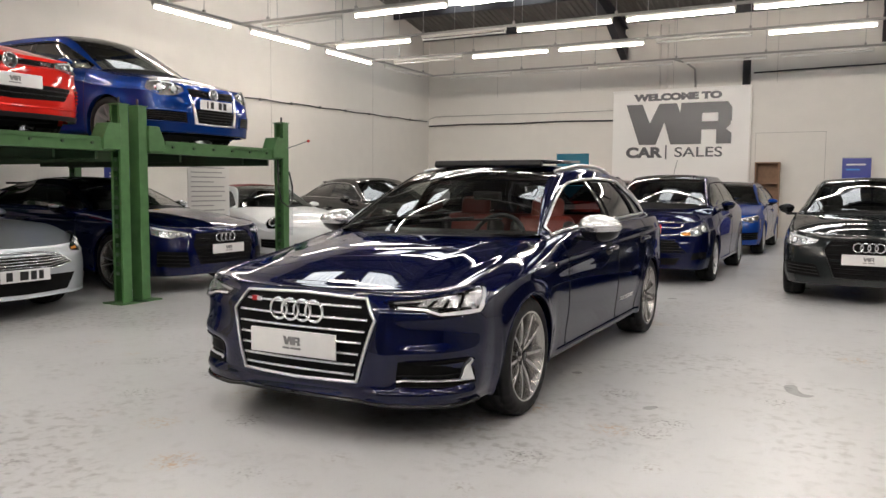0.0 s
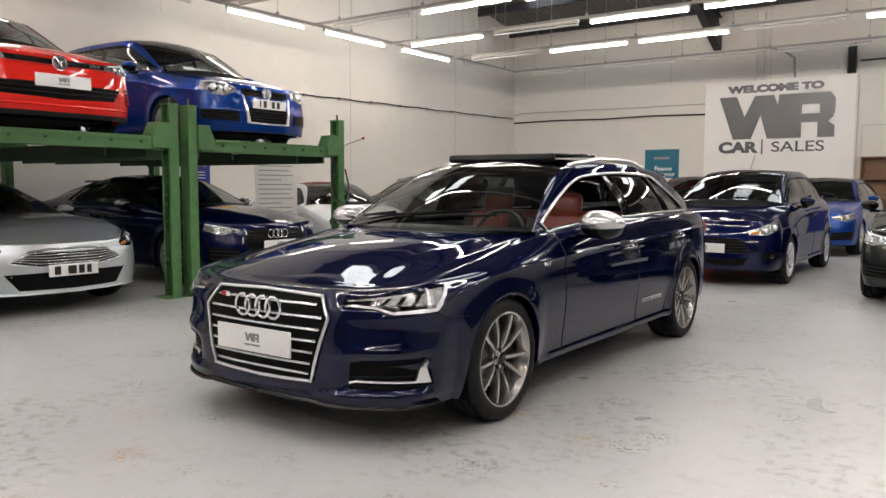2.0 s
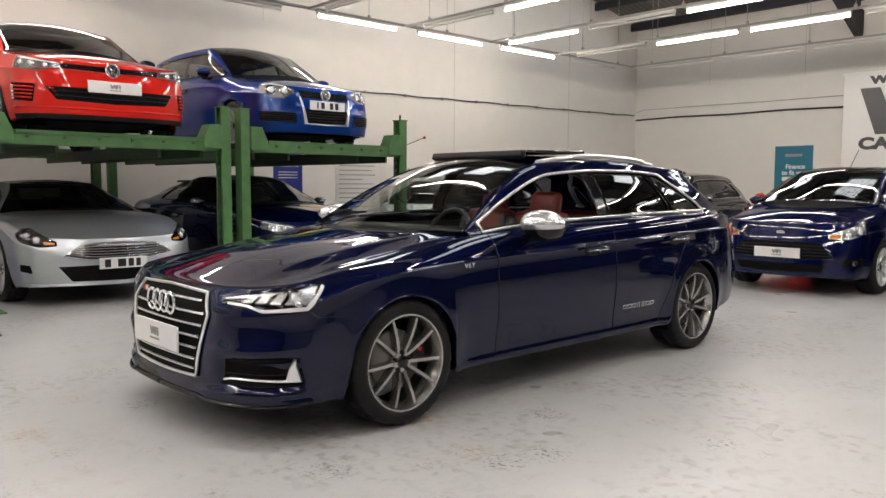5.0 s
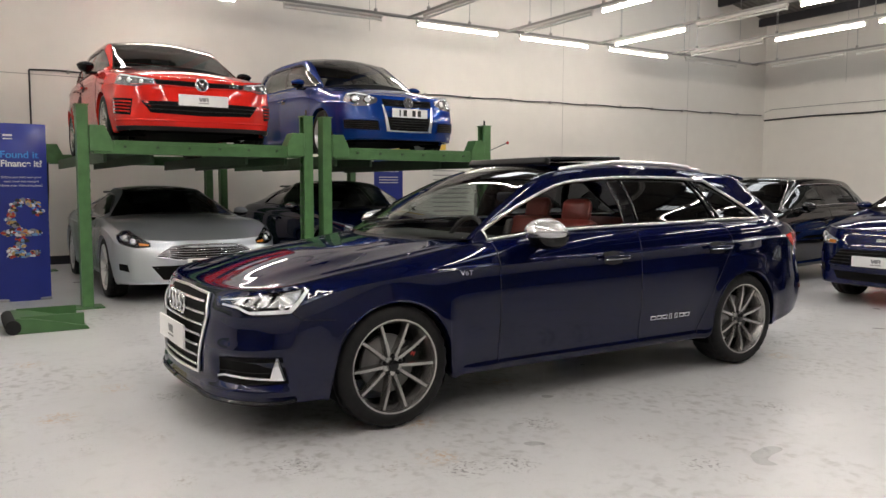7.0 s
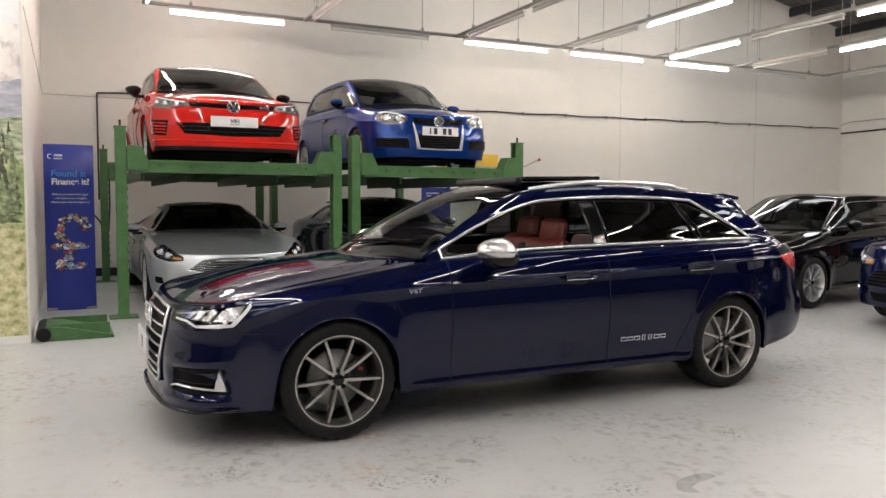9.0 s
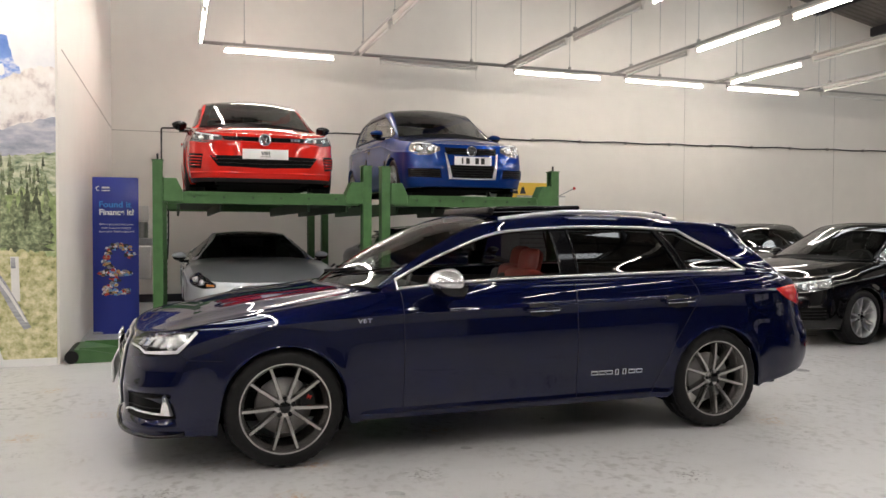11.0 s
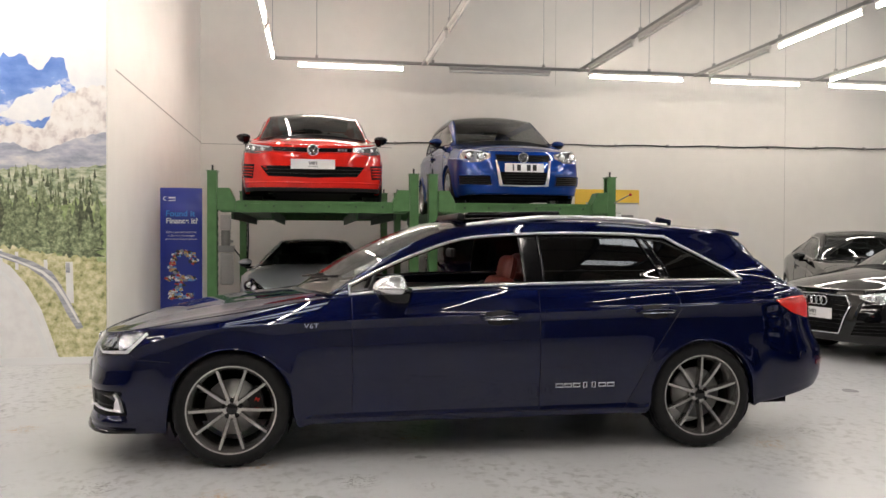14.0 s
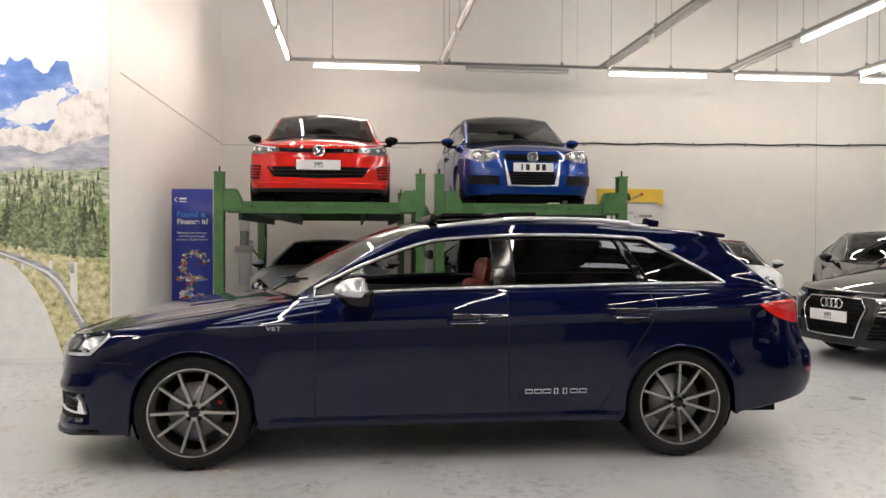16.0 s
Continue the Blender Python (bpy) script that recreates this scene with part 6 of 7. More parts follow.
dealer_print(number_plate(car, s, 0.475, 0.03, PLATE_GREY, 0.52, 0.112), s, 0.475, 0.03)
bm = rod((0, s.at(0, 0.70, 0.012).y + 0.02, 0.705), (0, s.at(0, 0.70, 0.012).y, 0.70), 0.05, 24)
for v in bm.verts:
    v.co.z = 0.70 + (v.co.z - 0.70) * 0.45
part("oval_badge", bm, CHROME, car)
part("roof_aerial", rod((0, 2.05, 1.475), (0, 2.30, 1.70), 0.004, 6), CABLE, car)

# red car at the back
s = profile(4.0, 0.86, 2.50, 0.82, 0.31, 0.77, 0.98, 1.0, 1.46, 1.05, 1.88, 2.24, 2.98, 3.34, 3.44, 3.88, 0.56, -0.24)
car = plain_car("hatchback_car", pose(-4.75, 15.4, 0), s, RED, 2.24, 2.98, 3.34, 3.44, 3.88, 0.215, BRIGHT_RIM, FIVE, "red hatchback at the back of the hall")
lamp(car, s, [(0.50, 0.70), (0.74, 0.765), (1.0, 0.82)], [(0.52, 0.65), (0.74, 0.64), (0.95, 0.71)], [(0.68, 0.69, 0.035)], "bright")

# ---- signs, banners and mural ----
FACE_E = (90, 0, 90)                # a flat thing turned to face +x
FACE_S = (90, 0, 0)                 # ... to face -y
SIGN_GREY = plain("brushed_dark_letters", (0.085, 0.085, 0.09), 0.3, 0.2)
SIGN_WHITE = plain("white_sign_board", (0.88, 0.865, 0.83), 0.45, grain=0.02, scale=2)
BANNER_BLUE = plain("deep_blue_banner", (0.018, 0.034, 0.28), 0.35, grain=0.06, scale=3)
BANNER_LIGHT = plain("light_blue_print", (0.05, 0.28, 0.75), 0.4)
WHITE_PRINT = plain("white_print", (0.82, 0.82, 0.82), 0.4)
GREY_PRINT = plain("grey_print", (0.30, 0.29, 0.28), 0.5)
TEAL = plain("teal_poster", (0.012, 0.16, 0.24), 0.35, grain=0.05, scale=3)
YELLOW = plain("yellow_board", (0.80, 0.52, 0.06), 0.4, grain=0.04)
PAPER = plain("white_poster", (0.76, 0.74, 0.70), 0.4, grain=0.02)
WOOD = plain("brown_shelf_wood", (0.26, 0.14, 0.07), 0.5, grain=0.25, scale=14, bump=0.1)
DUCT = plain("black_duct", (0.012, 0.012, 0.013), 0.5, grain=0.2)
PUMP_GREY = plain("grey_pump_paint", (0.55, 0.54, 0.52), 0.35, grain=0.1)

sign = thing("sales_sign", pose(-4.205, Y1, 0), "large white welcome sign with dark grey lettering on the end wall", "sign")
part("sign_board", box(-1.80, 1.80, -0.09, 0.0, 1.35, 3.905, 0.008), SIGN_WHITE, sign)
part("top_rail", box(-1.82, 1.82, -0.11, 0.0, 3.905, 3.955, 0.006), SIGN_WHITE, sign)
part("side_rail", box(1.80, 1.84, -0.10, 0.0, 1.35, 3.905, 0.004), WALL, sign)
lettering("headline", "WELCOME TO", 0.235, SIGN_GREY, sign, pose(-0.05, -0.094, 3.735, *FACE_S), 0.012, "", 1.48, bold=0.016)
lettering("name_line", "CAR", 0.37, SIGN_GREY, sign, pose(-0.93, -0.094, 2.235, *FACE_S), 0.012, "", 1.30, bold=0.02)
part("name_line_bar", box(-0.335, -0.30, -0.106, -0.09, 2.06, 2.44), SIGN_GREY, sign)
lettering("name_line", "SALES", 0.37, SIGN_GREY, sign, pose(0.53, -0.094, 2.235, *FACE_S), 0.012, "", 1.32, bold=0.003)
for k, pts in enumerate(LOGO):
    slab("logo_shape", pts, 0.014 + 0.0015 * k, SIGN_GREY, sign, pose(0, -0.09, 0, *FACE_S))

banner = thing("standing_banner", pose(-7.66, 2.79, 0), "tall dark blue finance banner standing beside a lift", "banner", "finance banners")
bv, bf = [], []
for i in range(13):
    y = -0.265 + 0.53 * i / 12
    x = 0.045 * (1 - (y / 0.265) ** 2)
    for dx in (0.0, -0.006):
        for z in (0.0, 0.5, 1.0, 1.5, 1.94):
            bv.append((x + dx, y, z))
for i in range(12):
    for k in range(4):
        for o in (0, 5):
            a = i * 10 + o + k
            bf.append((a, a + 10, a + 11, a + 1) if o == 0 else (a, a + 1, a + 11, a + 10))
    bf.append((i * 10 + 4, i * 10 + 14, i * 10 + 19, i * 10 + 9))
piece("banner_sheet", mesh_of("banner_sheet", bv, bf, BANNER_BLUE), banner)
part("banner_foot", box(-0.05, 0.03, -0.27, 0.27, 0.0, 0.03, 0.008), STEEL, banner)


def on_banner(y, z):
    return pose(0.047 * (1 - (y / 0.265) ** 2) + 0.003, y, z, *FACE_E)


def words(root, text, size, mat, y, z, wide=1.0, bold=0.0):
    lettering("print_line", text, size, mat, root, on_banner(y, z), 0.001, "", wide, bold=bold)


words(banner, "Found it", 0.105, BANNER_LIGHT, -0.005, 1.60, 1.05, 0.002)
words(banner, "Finance it?", 0.098, WHITE_PRINT, 0.015, 1.505, 0.98, 0.003)
for k, line in enumerate(("Before you part with your", "cash, have you thought", "about your finance options?")):
    words(banner, line, 0.037, WHITE_PRINT, 0.01, 1.36 - 0.045 * k, 0.98)
bar("brand_mark", [(0.018, -0.195 + 0.024 * math.cos(a), 1.80 + 0.024 * math.sin(a)) for a in np.linspace(0, 2 * math.pi, 20)[:-1]], 0.006, WHITE_PRINT, banner, 6, True)
part("brand_bar", box(0.030, 0.042, -0.155, 0.06, 1.80, 1.822), WHITE_PRINT, banner)
part("brand_bar", box(0.034, 0.042, -0.155, -0.02, 1.768, 1.780), WHITE_PRINT, banner)
# a pound sign made of many small cars
rng = random.Random(4)
shades = [plain("toy_" + n, c, 0.4) for n, c in (("red", (0.5, 0.04, 0.03)), ("tan", (0.55, 0.36, 0.14)), ("white", (0.75, 0.75, 0.76)), ("grey", (0.25, 0.27, 0.30)), ("dark", (0.03, 0.03, 0.04)), ("sky", (0.15, 0.35, 0.65)))]
stroke = [(0.17, 0.97), (0.14, 1.05), (0.06, 1.09), (-0.03, 1.08), (-0.10, 1.02), (-0.12, 0.93), (-0.08, 0.84), (-0.02, 0.76), (-0.01, 0.67), (-0.06, 0.58), (-0.13, 0.52), (-0.02, 0.53), (0.08, 0.52), (0.17, 0.54)]
spots = []
for a, b in zip(stroke, stroke[1:]):
    for t in (0, 0.33, 0.66):
        spots.append((a[0] + (b[0] - a[0]) * t, a[1] + (b[1] - a[1]) * t))
spots += [(-0.16 + 0.03 * k, 0.755) for k in range(11)]
for y, z in spots:
    for q in range(5):
        cy, cz = y + rng.uniform(-0.042, 0.042), z + rng.uniform(-0.032, 0.032)
        w, hgt = rng.uniform(0.014, 0.032), rng.uniform(0.009, 0.019)
        xx = 0.047 * (1 - (cy / 0.265) ** 2)
        pts = [(-w, -hgt), (w, -hgt), (w * 0.9, hgt * 0.3), (w * 0.4, hgt), (-w * 0.5, hgt), (-w, hgt * 0.2)]
        slab("toy_shape", pts, 0.0015 + 0.001 * q, rng.choice(shades), banner, pose(xx, cy, cz, *FACE_E) @ pose(0, 0, 0, 0, 0, rng.uniform(-25, 25)))


def roll_banner(m, wide, high, mat, label):
    root = thing("roll_up_banner", m, label, "banner", "finance banners")
    part("banner_sheet", box(-0.006, 0.0, -wide / 2, wide / 2, 0.06, high, 0.001), mat, root)
    part("banner_foot", box(-0.06, 0.06, -wide / 2, wide / 2, 0.0, 0.06, 0.012), STEEL, root)
    part("top_rail", box(-0.014, 0.008, -wide / 2, wide / 2, high, high + 0.022, 0.004), STEEL, root)
    return root


safe = roll_banner(pose(-9.0, 9.30, 0), 0.90, 1.86, PAPER, "white roll-up banner with grey print lines")
lettering("print_line", "You're in safe", 0.078, GREY_PRINT, safe, pose(0.002, -0.12, 1.66, *FACE_E), 0.001)
part("print_bar", box(0.0, 0.002, 0.14, 0.36, 1.64, 1.685), GREY_PRINT, safe)
for k in range(11):
    part("print_bar", box(0.0, 0.002, -0.38, (0.34, 0.28, 0.36, 0.1, 0.33)[k % 5], 1.53 - 0.075 * k, 1.545 - 0.075 * k), GREY_PRINT, safe)
fin2 = roll_banner(pose(-10.7, 9.0, 0), 0.60, 1.86, BANNER_BLUE, "dark blue roll-up finance banner behind the coupe")
lettering("print_line", "Found it", 0.11, BANNER_LIGHT, fin2, pose(0.002, -0.03, 1.70, *FACE_E), 0.001)
lettering("print_line", "Finance it?", 0.11, WHITE_PRINT, fin2, pose(0.002, 0.0, 1.58, *FACE_E), 0.001, bold=0.002)
for k in range(3):
    part("print_bar", box(0.0, 0.002, -0.2, 0.2, 1.44 - 0.05 * k, 1.455 - 0.05 * k), WHITE_PRINT, fin2)
fin3 = roll_banner(pose(0.09, 21.3, 0, 0, 0, -90), 0.62, 2.02, BANNER_BLUE, "dark blue roll-up banner by the end wall")
for k, w in enumerate((0.42, 0.30)):
    part("print_bar", box(0.0, 0.002, -0.22, -0.22 + w, 1.85 - 0.12 * k, 1.89 - 0.12 * k), WHITE_PRINT if k == 0 else BANNER_LIGHT, fin3)

poster = thing("wall_poster", pose(-7.19, Y1, 0), "teal finance poster on the end wall", "poster")
part("poster_sheet", box(-0.485, 0.485, -0.02, 0.0, 0.95, 2.255, 0.002), TEAL, poster)
part("brand_bar", box(-0.22, 0.22, -0.023, -0.019, 1.98, 2.05), GREY_PRINT, poster)
for k, line in enumerate(("Finance", "to fit your")):
    lettering("print_line", line, 0.165, WHITE_PRINT, poster, pose(0.05, -0.022, 1.72 - 0.155 * k, *FACE_S), 0.001, bold=0.004)
part("print_bar", box(-0.28, 0.34, -0.023, -0.019, 1.36, 1.46), WHITE_PRINT, poster)

board = thing("yellow_board", pose(X0, 10.37, 0), "yellow recovery-club board high on the wall", "sign")
part("board_sheet", box(0.0, 0.03, -0.68, 0.68, 1.98, 2.29, 0.004), YELLOW, board)
for y in (-0.22, -0.05):
    slab("brand_mark", [(y - 0.07, 2.06), (y + 0.07, 2.06), (y + 0.02, 2.20), (y - 0.02, 2.20)], 0.003, PLATE_INK, board, pose(0.03, 0, 0, *FACE_E))

shelf = thing("wooden_shelf", pose(-1.92, Y1, 0), "tall brown wooden shelf unit by the end wall", "shelf")
for x in (-0.29, 0.26):
    part("side_panel", box(x, x + 0.03, -0.36, -0.02, 0.0, 1.95, 0.003), WOOD, shelf)
part("back_panel", box(-0.26, 0.26, -0.04, -0.02, 0.0, 1.95), WOOD, shelf)
for z in (0.05, 0.50, 0.95, 1.40, 1.92):
    part("shelf_board", box(-0.26, 0.26, -0.36, -0.04, z, z + 0.03, 0.003), WOOD, shelf)

# mural
mural = thing("landscape_mural", pose(XM, 0, 0, *FACE_E), "tall printed mural of mountains, pine forest and a road", "mural")


def print_material(name, stops, scale, detail=6, stretch=(1, 1, 1), rough=0.55):
    m, nodes, links, bsdf = material(name)
    tex, mp, n, ramp = (nodes.new(k) for k in ("ShaderNodeTexCoord", "ShaderNodeMapping", "ShaderNodeTexNoise", "ShaderNodeValToRGB"))
    mp.inputs["Scale"].default_value = stretch
    links.new(tex.outputs["Object"], mp.inputs[0])
    links.new(mp.outputs[0], n.inputs["Vector"])
    n.inputs["Scale"].default_value, n.inputs["Detail"].default_value, n.inputs["Roughness"].default_value = scale, detail, 0.62
    links.new(n.outputs["Fac"], ramp.inputs[0])
    while len(ramp.color_ramp.elements) < len(stops):
        ramp.color_ramp.elements.new(0.5)
    for e, (p, c) in zip(ramp.color_ramp.elements, stops):
        e.position, e.color = p, (*c, 1)
    links.new(ramp.outputs[0], bsdf.inputs["Base Color"])
    bsdf.inputs["Roughness"].default_value = rough
    return m


SKY = print_material("printed_sky", [(0.38, (0.10, 0.22, 0.62)), (0.54, (0.20, 0.34, 0.74)), (0.60, (0.80, 0.82, 0.90)), (1.0, (0.95, 0.95, 0.95))], 2.2, 6, (0.8, 1.3, 1))
CLOUD = print_material("printed_cloud", [(0.3, (0.80, 0.81, 0.85)), (0.6, (0.93, 0.93, 0.93))], 3)
CLIFF = print_material("printed_cliff", [(0.28, (0.42, 0.38, 0.42)), (0.40, (0.72, 0.66, 0.64)), (0.50, (0.89, 0.85, 0.82)), (0.7, (0.95, 0.93, 0.91))], 7, 10, (1.1, 0.9, 1))
SCREE = print_material("printed_scree", [(0.3, (0.25, 0.27, 0.36)), (0.5, (0.46, 0.47, 0.55)), (0.68, (0.74, 0.71, 0.70))], 5, 7, (0.7, 1.8, 1))
MEADOW = print_material("printed_meadow", [(0.33, (0.10, 0.15, 0.10)), (0.45, (0.36, 0.42, 0.26)), (0.62, (0.74, 0.74, 0.58))], 11, 8, (0.8, 1.6, 1))
PINE = print_material("printed_pines", [(0.3, (0.06, 0.075, 0.045)), (0.5, (0.18, 0.22, 0.12)), (0.7, (0.44, 0.48, 0.29))], 30, 8)
pn, pl = PINE.node_tree.nodes, PINE.node_tree.links
island, shade, tone = pn.new("ShaderNodeNewGeometry"), pn.new("ShaderNodeMapRange"), pn.new("ShaderNodeVectorMath")
shade.inputs["To Min"].default_value, shade.inputs["To Max"].default_value = 0.35, 1.35
tone.operation = "SCALE"
pl.new(island.outputs["Random Per Island"], shade.inputs["Value"])
pl.new(pn["Color Ramp"].outputs[0], tone.inputs[0])
pl.new(shade.outputs[0], tone.inputs["Scale"])
pl.new(tone.outputs[0], pn["Principled BSDF"].inputs["Base Color"])
BUSH = print_material("printed_bushes", [(0.3, (0.09, 0.14, 0.05)), (0.5, (0.34, 0.43, 0.19)), (0.7, (0.66, 0.70, 0.42))], 9, 8)
GRASS = print_material("printed_grass", [(0.3, (0.18, 0.20, 0.07)), (0.46, (0.54, 0.52, 0.26)), (0.66, (0.84, 0.78, 0.56))], 14, 10)
ROAD = print_material("printed_road", [(0.3, (0.78, 0.76, 0.76)), (0.6, (0.86, 0.85, 0.84))], 8)
RAIL_PRINT = print_material("printed_guard_rail", [(0.3, (0.22, 0.23, 0.28)), (0.6, (0.50, 0.50, 0.55))], 6, 3, (0.5, 3, 1))


def ragged(points, amount, step, seed):
    r = random.Random(seed)
    out = []
    for a, b in zip(points, points[1:]):
        n = max(1, int(math.hypot(b[0] - a[0], b[1] - a[1]) / step))
        for k in range(n):
            t = k / n
            out.append((a[0] + (b[0] - a[0]) * t, a[1] + (b[1] - a[1]) * t + r.uniform(-amount, amount)))
    return out + [points[-1]]


def print_area(name, crest, floor_z, depth, mat):
    slab(name, crest + [(crest[-1][0], floor_z), (crest[0][0], floor_z)], depth, mat, mural, pose(0, 0, 0))


YL, YR = -3.2, 2.42
print_area("sky_print", [(YL, 5.6), (YR, 5.6)], 0.05, 0.003, SKY)
slab("cloud_print", ragged([(YL, 3.2), (0.8, 3.25), (1.36, 3.06), (1.45, 3.10), (1.60, 3.14), (1.72, 3.02), (1.82, 2.98), (1.90, 3.08), (2.02, 3.08), (2.06, 2.92), (2.14, 2.74), (YR, 2.70), (YR, 5.6), (YL, 5.6)], 0.035, 0.04, 2), 0.0042, CLOUD, mural, pose(0, 0, 0))
slab("cloud_print", ragged([(1.40, 2.50), (1.50, 2.58), (1.58, 2.68), (1.74, 2.75), (1.86, 2.80), (1.98, 2.84), (2.0, 2.76), (1.90, 2.66), (1.92, 2.54), (1.80, 2.47), (1.62, 2.45)], 0.016, 0.03, 12), 0.0046, CLOUD, mural, pose(0, 0, 0))
slab("cloud_print", ragged([(0.2, 2.5), (0.6, 2.7), (1.1, 2.66), (1.3, 2.52), (1.0, 2.42), (0.5, 2.40)], 0.02, 0.04, 13), 0.0046, CLOUD, mural, pose(0, 0, 0))
print_area("cliff_print", ragged([(YL, 2.35), (-2.0, 2.7), (-0.5, 2.3), (0.6, 2.25), (1.35, 2.39), (1.64, 2.43), (1.80, 2.37), (1.88, 2.47), (1.93, 2.67), (2.10, 2.76), (2.33, 2.83), (YR, 2.82)], 0.018, 0.03, 3), 1.5, 0.0054, CLIFF)
print_area("scree_print", ragged([(YL, 2.1), (-1.0, 2.0), (0.9, 2.12), (1.35, 2.22), (1.54, 2.23), (1.77, 2.14), (1.87, 2.18), (2.16, 2.29), (YR, 2.36)], 0.014, 0.03, 5), 1.4, 0.0066, SCREE)
print_area("meadow_print", ragged([(YL, 1.85), (0.5, 1.80), (1.35, 1.95), (1.67, 2.01), (1.87, 1.98), (2.16, 2.0), (YR, 2.03)], 0.014, 0.025, 6), 0.8, 0.0078, MEADOW)
print_area("bush_print", ragged([(YL, 1.5), (0.5, 1.5), (1.35, 1.62), (1.7, 1.68), (2.0, 1.62), (2.2, 1.68), (YR, 1.62)], 0.05, 0.025, 7), 0.6, 0.009, BUSH)
pv, pf = [], []
rng = random.Random(11)
for k in range(270):
    y = rng.uniform(YL, 2.34) if k % 3 == 0 else rng.uniform(1.1, 2.34)
    if k > 170:
        base, tall = rng.uniform(1.06, 1.24), rng.choice((rng.uniform(0.22, 0.42), rng.uniform(0.45, 0.66)))
    else:
        base, tall = rng.uniform(1.60, 1.90), rng.uniform(0.05, 0.15)
    wide = min(tall * (rng.uniform(0.20, 0.34) if k > 170 else rng.uniform(0.16, 0.26)), 2.41 - y)
    o, lev = len(pv), 9
    dz = 0.0102 + 0.000005 * k
    left, right = [], []
    for q in range(lev):
        t = q / (lev - 1)
        for z, w in ((base + tall * t, wide * (1 - t)), (base + tall * (t + 0.08), wide * (1 - t) * 0.55)):
            left.append((y - w * rng.uniform(0.45, 1.25), min(z, base + tall), dz))
            right.append((y + w * rng.uniform(0.45, 1.25), min(z, base + tall), dz))
    n = len(left)
    pv += left + right
    for q in range(n - 1):
        pf.append((o + q, o + n + q, o + n + q + 1, o + q + 1))
tagged(piece("pine_print", mesh_of("pine_print", pv, pf, PINE, smooth=False), mural), kind="stuff")
print_area("grass_print", ragged([(YL, 1.15), (0.6, 1.15), (1.35, 1.21), (1.83, 1.14), (2.1, 1.10), (YR, 1.04)], 0.03, 0.02, 8), 0.06, 0.013, GRASS)
slab("road_print", [(YL, 0.06), (1.97, 0.06), (1.89, 0.30), (1.80, 0.56), (1.67, 0.80), (1.51, 1.0), (1.35, 1.09), (0.9, 1.14), (YL, 1.16)], 0.0145, ROAD, mural, pose(0, 0, 0))
slab("road_line_print", [(1.84, 0.06), (1.90, 0.06), (1.82, 0.30), (1.72, 0.56), (1.58, 0.80), (1.42, 0.97), (1.2, 1.05), (1.2, 1.04), (1.40, 0.95), (1.55, 0.77), (1.68, 0.53), (1.77, 0.28)], 0.016, WHITE_PRINT, mural, pose(0, 0, 0))
slab("guard_rail_print", [(2.14, 0.35), (2.04, 0.52), (1.94, 0.73), (1.83, 0.87), (1.67, 0.99), (1.35, 1.11), (0.6, 1.16), (-3.2, 1.17), (-3.2, 1.22), (0.6, 1.22), (1.35, 1.17), (1.54, 1.11), (1.73, 1.04), (1.90, 0.94), (1.99, 0.80), (2.11, 0.56), (2.20, 0.37)], 0.0175, RAIL_PRINT, mural, pose(0, 0, 0))
slab("rail_shine_print", [(2.15, 0.42), (2.02, 0.66), (1.92, 0.82), (1.80, 0.93), (1.60, 1.03), (1.35, 1.13), (1.35, 1.145), (1.60, 1.05), (1.82, 0.95), (1.94, 0.84), (2.05, 0.66), (2.17, 0.42)], 0.0185, ROAD, mural, pose(0, 0, 0))
for y0, z0, z1, w in ((2.04, 0.62, 1.04, 0.07), (1.83, 0.86, 1.06, 0.035), (1.56, 0.96, 1.14, 0.03), (1.42, 1.02, 1.17, 0.022)):
    slab("rail_post_print", [(y0, z0), (y0 + w, z0), (y0 + w * 0.85, z1), (y0 - w * 0.15, z1)], 0.0165, ROAD, mural, pose(0, 0, 0))
slab("rail_post_print", [(2.035, 0.93), (2.075, 0.93), (2.07, 1.03), (2.035, 1.03)], 0.018, RAIL_PRINT, mural, pose(0, 0, 0))
part("mural_base", box(YL, YR, 0.0, 0.075, 0.0, 0.02, 0.003), WHITE_PRINT, mural)

# ---- small fixtures ----
ramp = thing("lift_ramp", pose(0, 0, 0), "loose green steel approach ramp lying on the floor", "ramp")
bm = bmesh.new()
v = [bm.verts.new(c) for x in (-6.02, -5.42) for c in ((x, 2.56, 0.0), (x, 3.14, 0.0), (x, 3.12, 0.03), (x, 2.70, 0.125), (x, 2.56, 0.135))]
for k in range(5):
    bm.faces.new((v[k], v[(k + 1) % 5], v[5 + (k + 1) % 5], v[5 + k]))
bm.faces.new(v[4::-1])
bm.faces.new(v[5:])
bmesh.ops.recalc_face_normals(bm, faces=bm.faces)
bmesh.ops.bevel(bm, geom=bm.edges[:], offset=0.006, segments=1, affect="EDGES")
part("ramp_plate", bm, LIFT_GREEN, ramp)
for x in (-5.98, -5.46):
    part("side_cheek", box(x - 0.012, x + 0.012, 2.60, 3.10, 0.0, 0.145, 0.004), LIFT_GREEN, ramp)
part("roller", rod((-6.05, 2.54, 0.065), (-5.39, 2.54, 0.065), 0.062, 20), RUBBER, ramp)

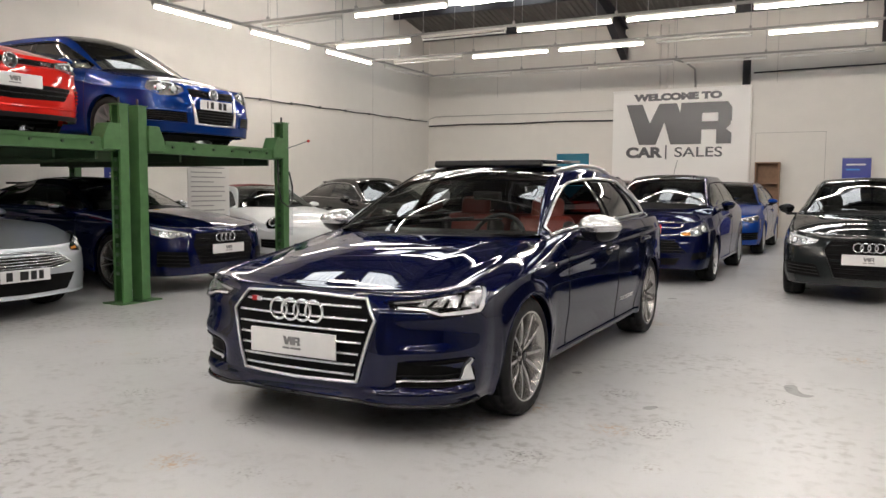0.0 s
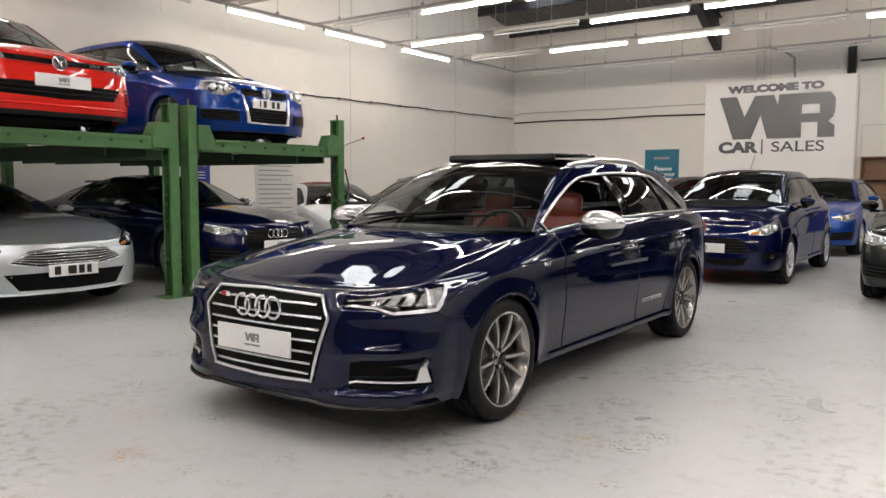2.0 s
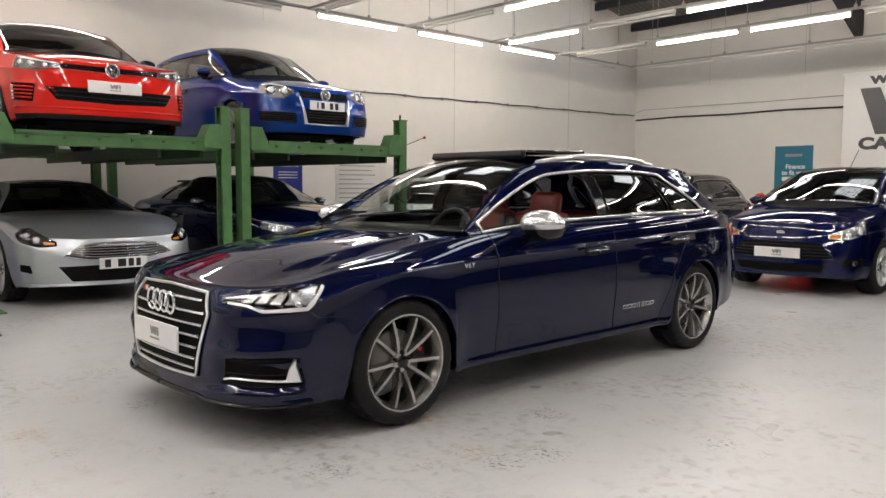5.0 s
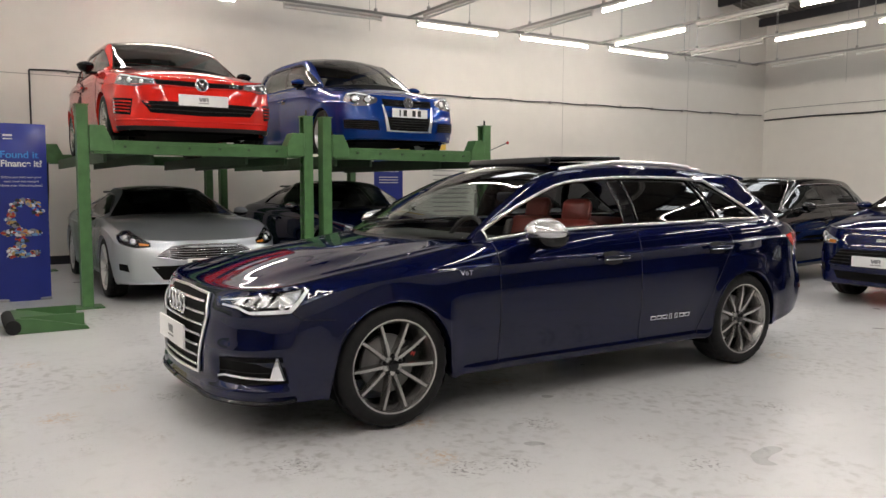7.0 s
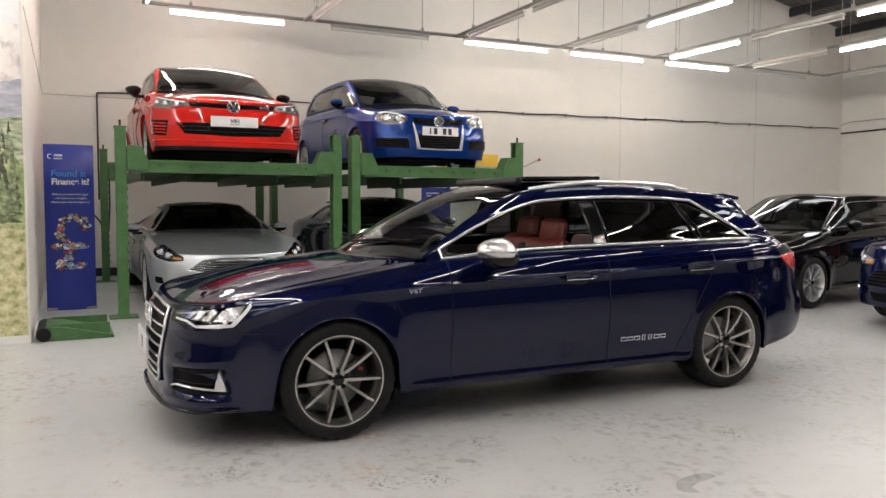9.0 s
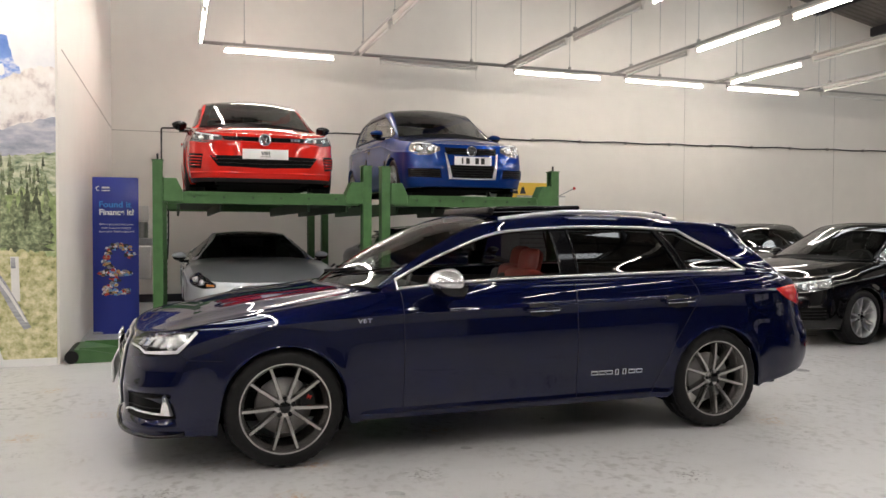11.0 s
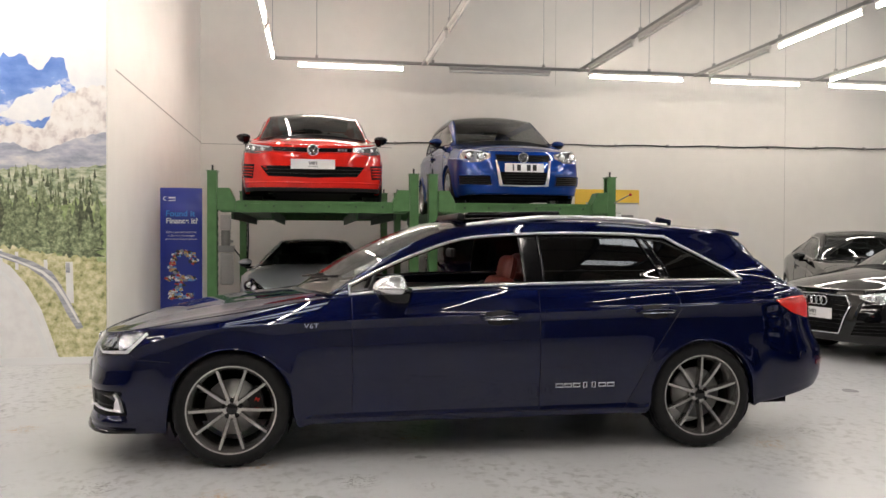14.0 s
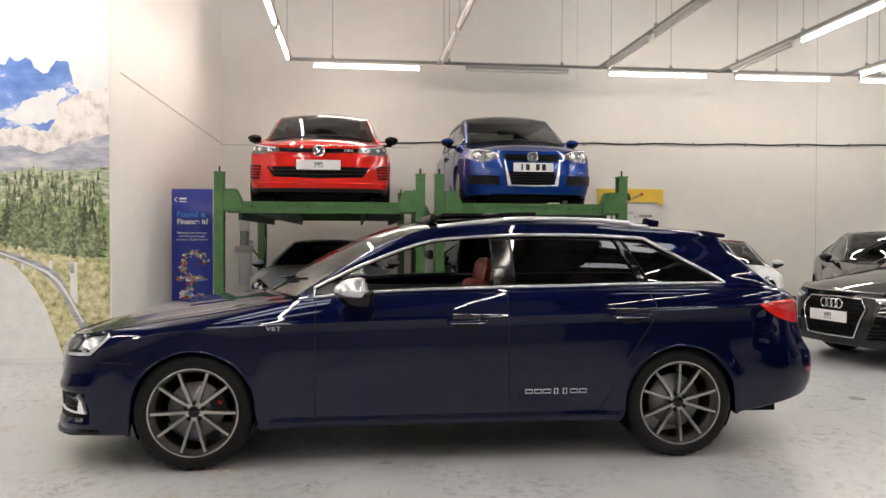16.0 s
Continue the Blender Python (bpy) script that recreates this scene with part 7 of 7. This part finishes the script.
pump = thing("hydraulic_unit", pose(-11.15, 3.0, 0), "grey hydraulic power unit hung beside the rear lift post", "pump")
part("control_box", rounded(0.16, 0.17, 0.26, 0.012, (0, -0.02, 1.56)), PUMP_GREY, pump, smooth=True)
part("motor", rod((0, -0.02, 1.15), (0, -0.02, 1.42), 0.075, 20), STEEL, pump)
for k in range(4):
    part("motor_rib", rod((0, -0.02, 1.18 + 0.06 * k), (0, -0.02, 1.20 + 0.06 * k), 0.086, 20), STEEL, pump)
part("valve_block", rounded(0.12, 0.30, 0.12, 0.01, (0, -0.02, 1.09)), STEEL, pump)
part("oil_tank", rounded(0.16, 0.22, 0.56, 0.03, (0, 0.0, 0.74)), PUMP_GREY, pump, smooth=True)
bar("hose", [(0.02, 0.12, 1.10), (0.05, 0.24, 0.95), (0.08, 0.30, 0.75), (0.10, 0.36, 0.80), (0.14, 0.38, 1.2), (0.18, 0.38, 1.65)], 0.013, CABLE, pump, 8)
part("wall_bracket", box(-0.80, -0.05, -0.03, 0.03, 1.20, 1.24), STEEL, pump)

lever = thing("lift_lever", pose(0, 0, 0), "thin steel release lever with a red knob on the lift", "lever")
part("lever_rod", rod((-6.72, 8.38, 1.745), (-6.42, 8.50, 1.855), 0.007, 8), STEEL, lever)
bm = bmesh.new()
bmesh.ops.create_uvsphere(bm, u_segments=14, v_segments=8, radius=0.02, matrix=Matrix.Translation((-6.41, 8.504, 1.858)))
part("knob", bm, CALIPER_RED, lever, smooth=True)
hose = thing("lift_hose", pose(0, 0, 0), "black hydraulic hose hanging in a loop by the lift post", "hose")
bar("hose_loop", [(-6.70, 8.22, 1.63), (-6.68, 8.20, 1.45), (-6.66, 8.18, 1.25), (-6.64, 8.22, 1.05), (-6.63, 8.34, 0.98), (-6.66, 8.47, 1.05), (-6.70, 8.52, 1.25), (-6.74, 8.50, 1.45)], 0.011, CABLE, hose, 8)
ctrl = thing("lift_control_box", pose(0, 0, 0), "pale control box fixed behind the lift post", "control box")
part("box_body", rounded(0.10, 0.14, 0.36, 0.012, (-6.90, 8.50, 1.47)), PUMP_GREY, ctrl, smooth=True)
part("box_cover", rounded(0.02, 0.12, 0.20, 0.005, (-6.845, 8.50, 1.52)), PLATE, ctrl, smooth=True)
bracket = thing("lift_post_guard", pose(0, 0, 0), "clear plastic guard beside the lift post", "guard")
part("guard_sheet", rounded(0.20, 0.012, 0.75, 0.004, (-6.86, 8.60, 0.95)), LENS, bracket)


def wire(name, pts, r, mat, label, category):
    root = thing(name, pose(0, 0, 0), label, category)
    bar("run", pts, r, mat, root, 8)
    return root


CW = X0 + 0.035
low = wire("wall_cable", [(CW, 3.27 + 0.4 * k, 3.10 + 0.012 * math.sin(k * 1.7) + 0.0045 * k) for k in range(47)], 0.014, CABLE, "dark cable bundle clipped along the lift wall", "cable")
for k in range(16):
    part("clip", box(X0, X0 + 0.06, 3.8 + 1.12 * k, 3.84 + 1.12 * k, 3.075 + 0.0128 * k, 3.135 + 0.0128 * k, 0.004), TRUNKING, low)
wire("wall_conduit", [(CW, 3.27, 3.10), (CW, 3.26, 3.08), (CW, 3.26, 2.6), (CW, 3.26, 1.9), (CW, 3.26, 1.3)], 0.014, CABLE, "dark conduit dropping down the wall to the lift", "conduit")
wire("end_wall_cable", [(X0 + 0.03, Y1 - 0.03, 3.18), (-10.5, Y1 - 0.03, 3.20), (-9, Y1 - 0.03, 3.17), (-7.5, Y1 - 0.03, 3.19), (-6.0, Y1 - 0.03, 3.16)], 0.022, CABLE, "dark cable bundle along the end wall", "cable")
wire("end_wall_wire", [(X0 + 0.03, Y1 - 0.03, 3.40), (-11.7, Y1 - 0.03, 3.47), (-9.5, Y1 - 0.03, 3.46), (-8.0, Y1 - 0.03, 3.44), (-6.0, Y1 - 0.03, 3.44)], 0.009, TRUNKING, "thin grey wire along the end wall", "cable")
wire("end_wall_wire", [(-2.35, Y1 - 0.03, 4.26), (-0.5, Y1 - 0.03, 4.29), (2, Y1 - 0.03, 4.30), (6, Y1 - 0.03, 4.28)], 0.018, CABLE, "dark cable high on the end wall", "cable")
wire("vent_duct", [(-2.52, Y1 - 0.12, 3.96), (-2.52, Y1 - 0.12, 4.5), (-2.52, Y1 - 0.10, 4.58), (-2.52, Y1 - 0.02, 4.62)], 0.10, DUCT, "black ribbed duct above the sales sign", "duct")
wire("end_wall_conduit", [(-4.4, Y1 - 0.05, 4.75), (-4.05, Y1 - 0.05, 4.62), (-3.83, Y1 - 0.05, 4.45), (-3.80, Y1 - 0.05, 3.96)], 0.028, TRUNKING, "grey bent conduit above the sales sign", "conduit")
for x in (-4.75, -4.55):
    wire("end_wall_pipe", [(x, Y1 - 0.04, 3.96), (x, Y1 - 0.04, 5.7)], 0.022, WALL, "off-white pipe on the end wall", "pipe")

GROOVE = plain("panel_joint", (0.38, 0.36, 0.33), 0.7)
joint = thing("wall_joint", pose(0, 0, 0), "fine joint lines between the wall panels", "joint", kind="structure")
part("joint_line", box(X0 + 0.001, XM - 0.3, YM, YM + 0.004, 3.055, 3.067), GROOVE, joint)
part("joint_line", box(X0, X0 + 0.004, YM, 6.0, 3.03, 3.042), GROOVE, joint)
for y, z0 in ((9.27, 4.35), (14.3, 0.2), (18.6, 0.2)):
    part("joint_line", box(X0, X0 + 0.003, y, y + 0.006, z0, 7.5), GROOVE, joint)
for x in (-9.6, -7.0, -4.4, -1.8, 0.8):
    part("joint_line", box(x, x + 0.008, Y1 - 0.003, Y1, 4.0, 5.9), GROOVE, joint)
for x0, x1, z0, z1 in ((-2.26, -2.25, 0.0, 2.72), (-0.62, -0.61, 0.0, 2.72), (-2.26, -0.61, 2.71, 2.72)):
    part("joint_line", box(x0, x1, Y1 - 0.004, Y1, z0, z1), GROOVE, joint)
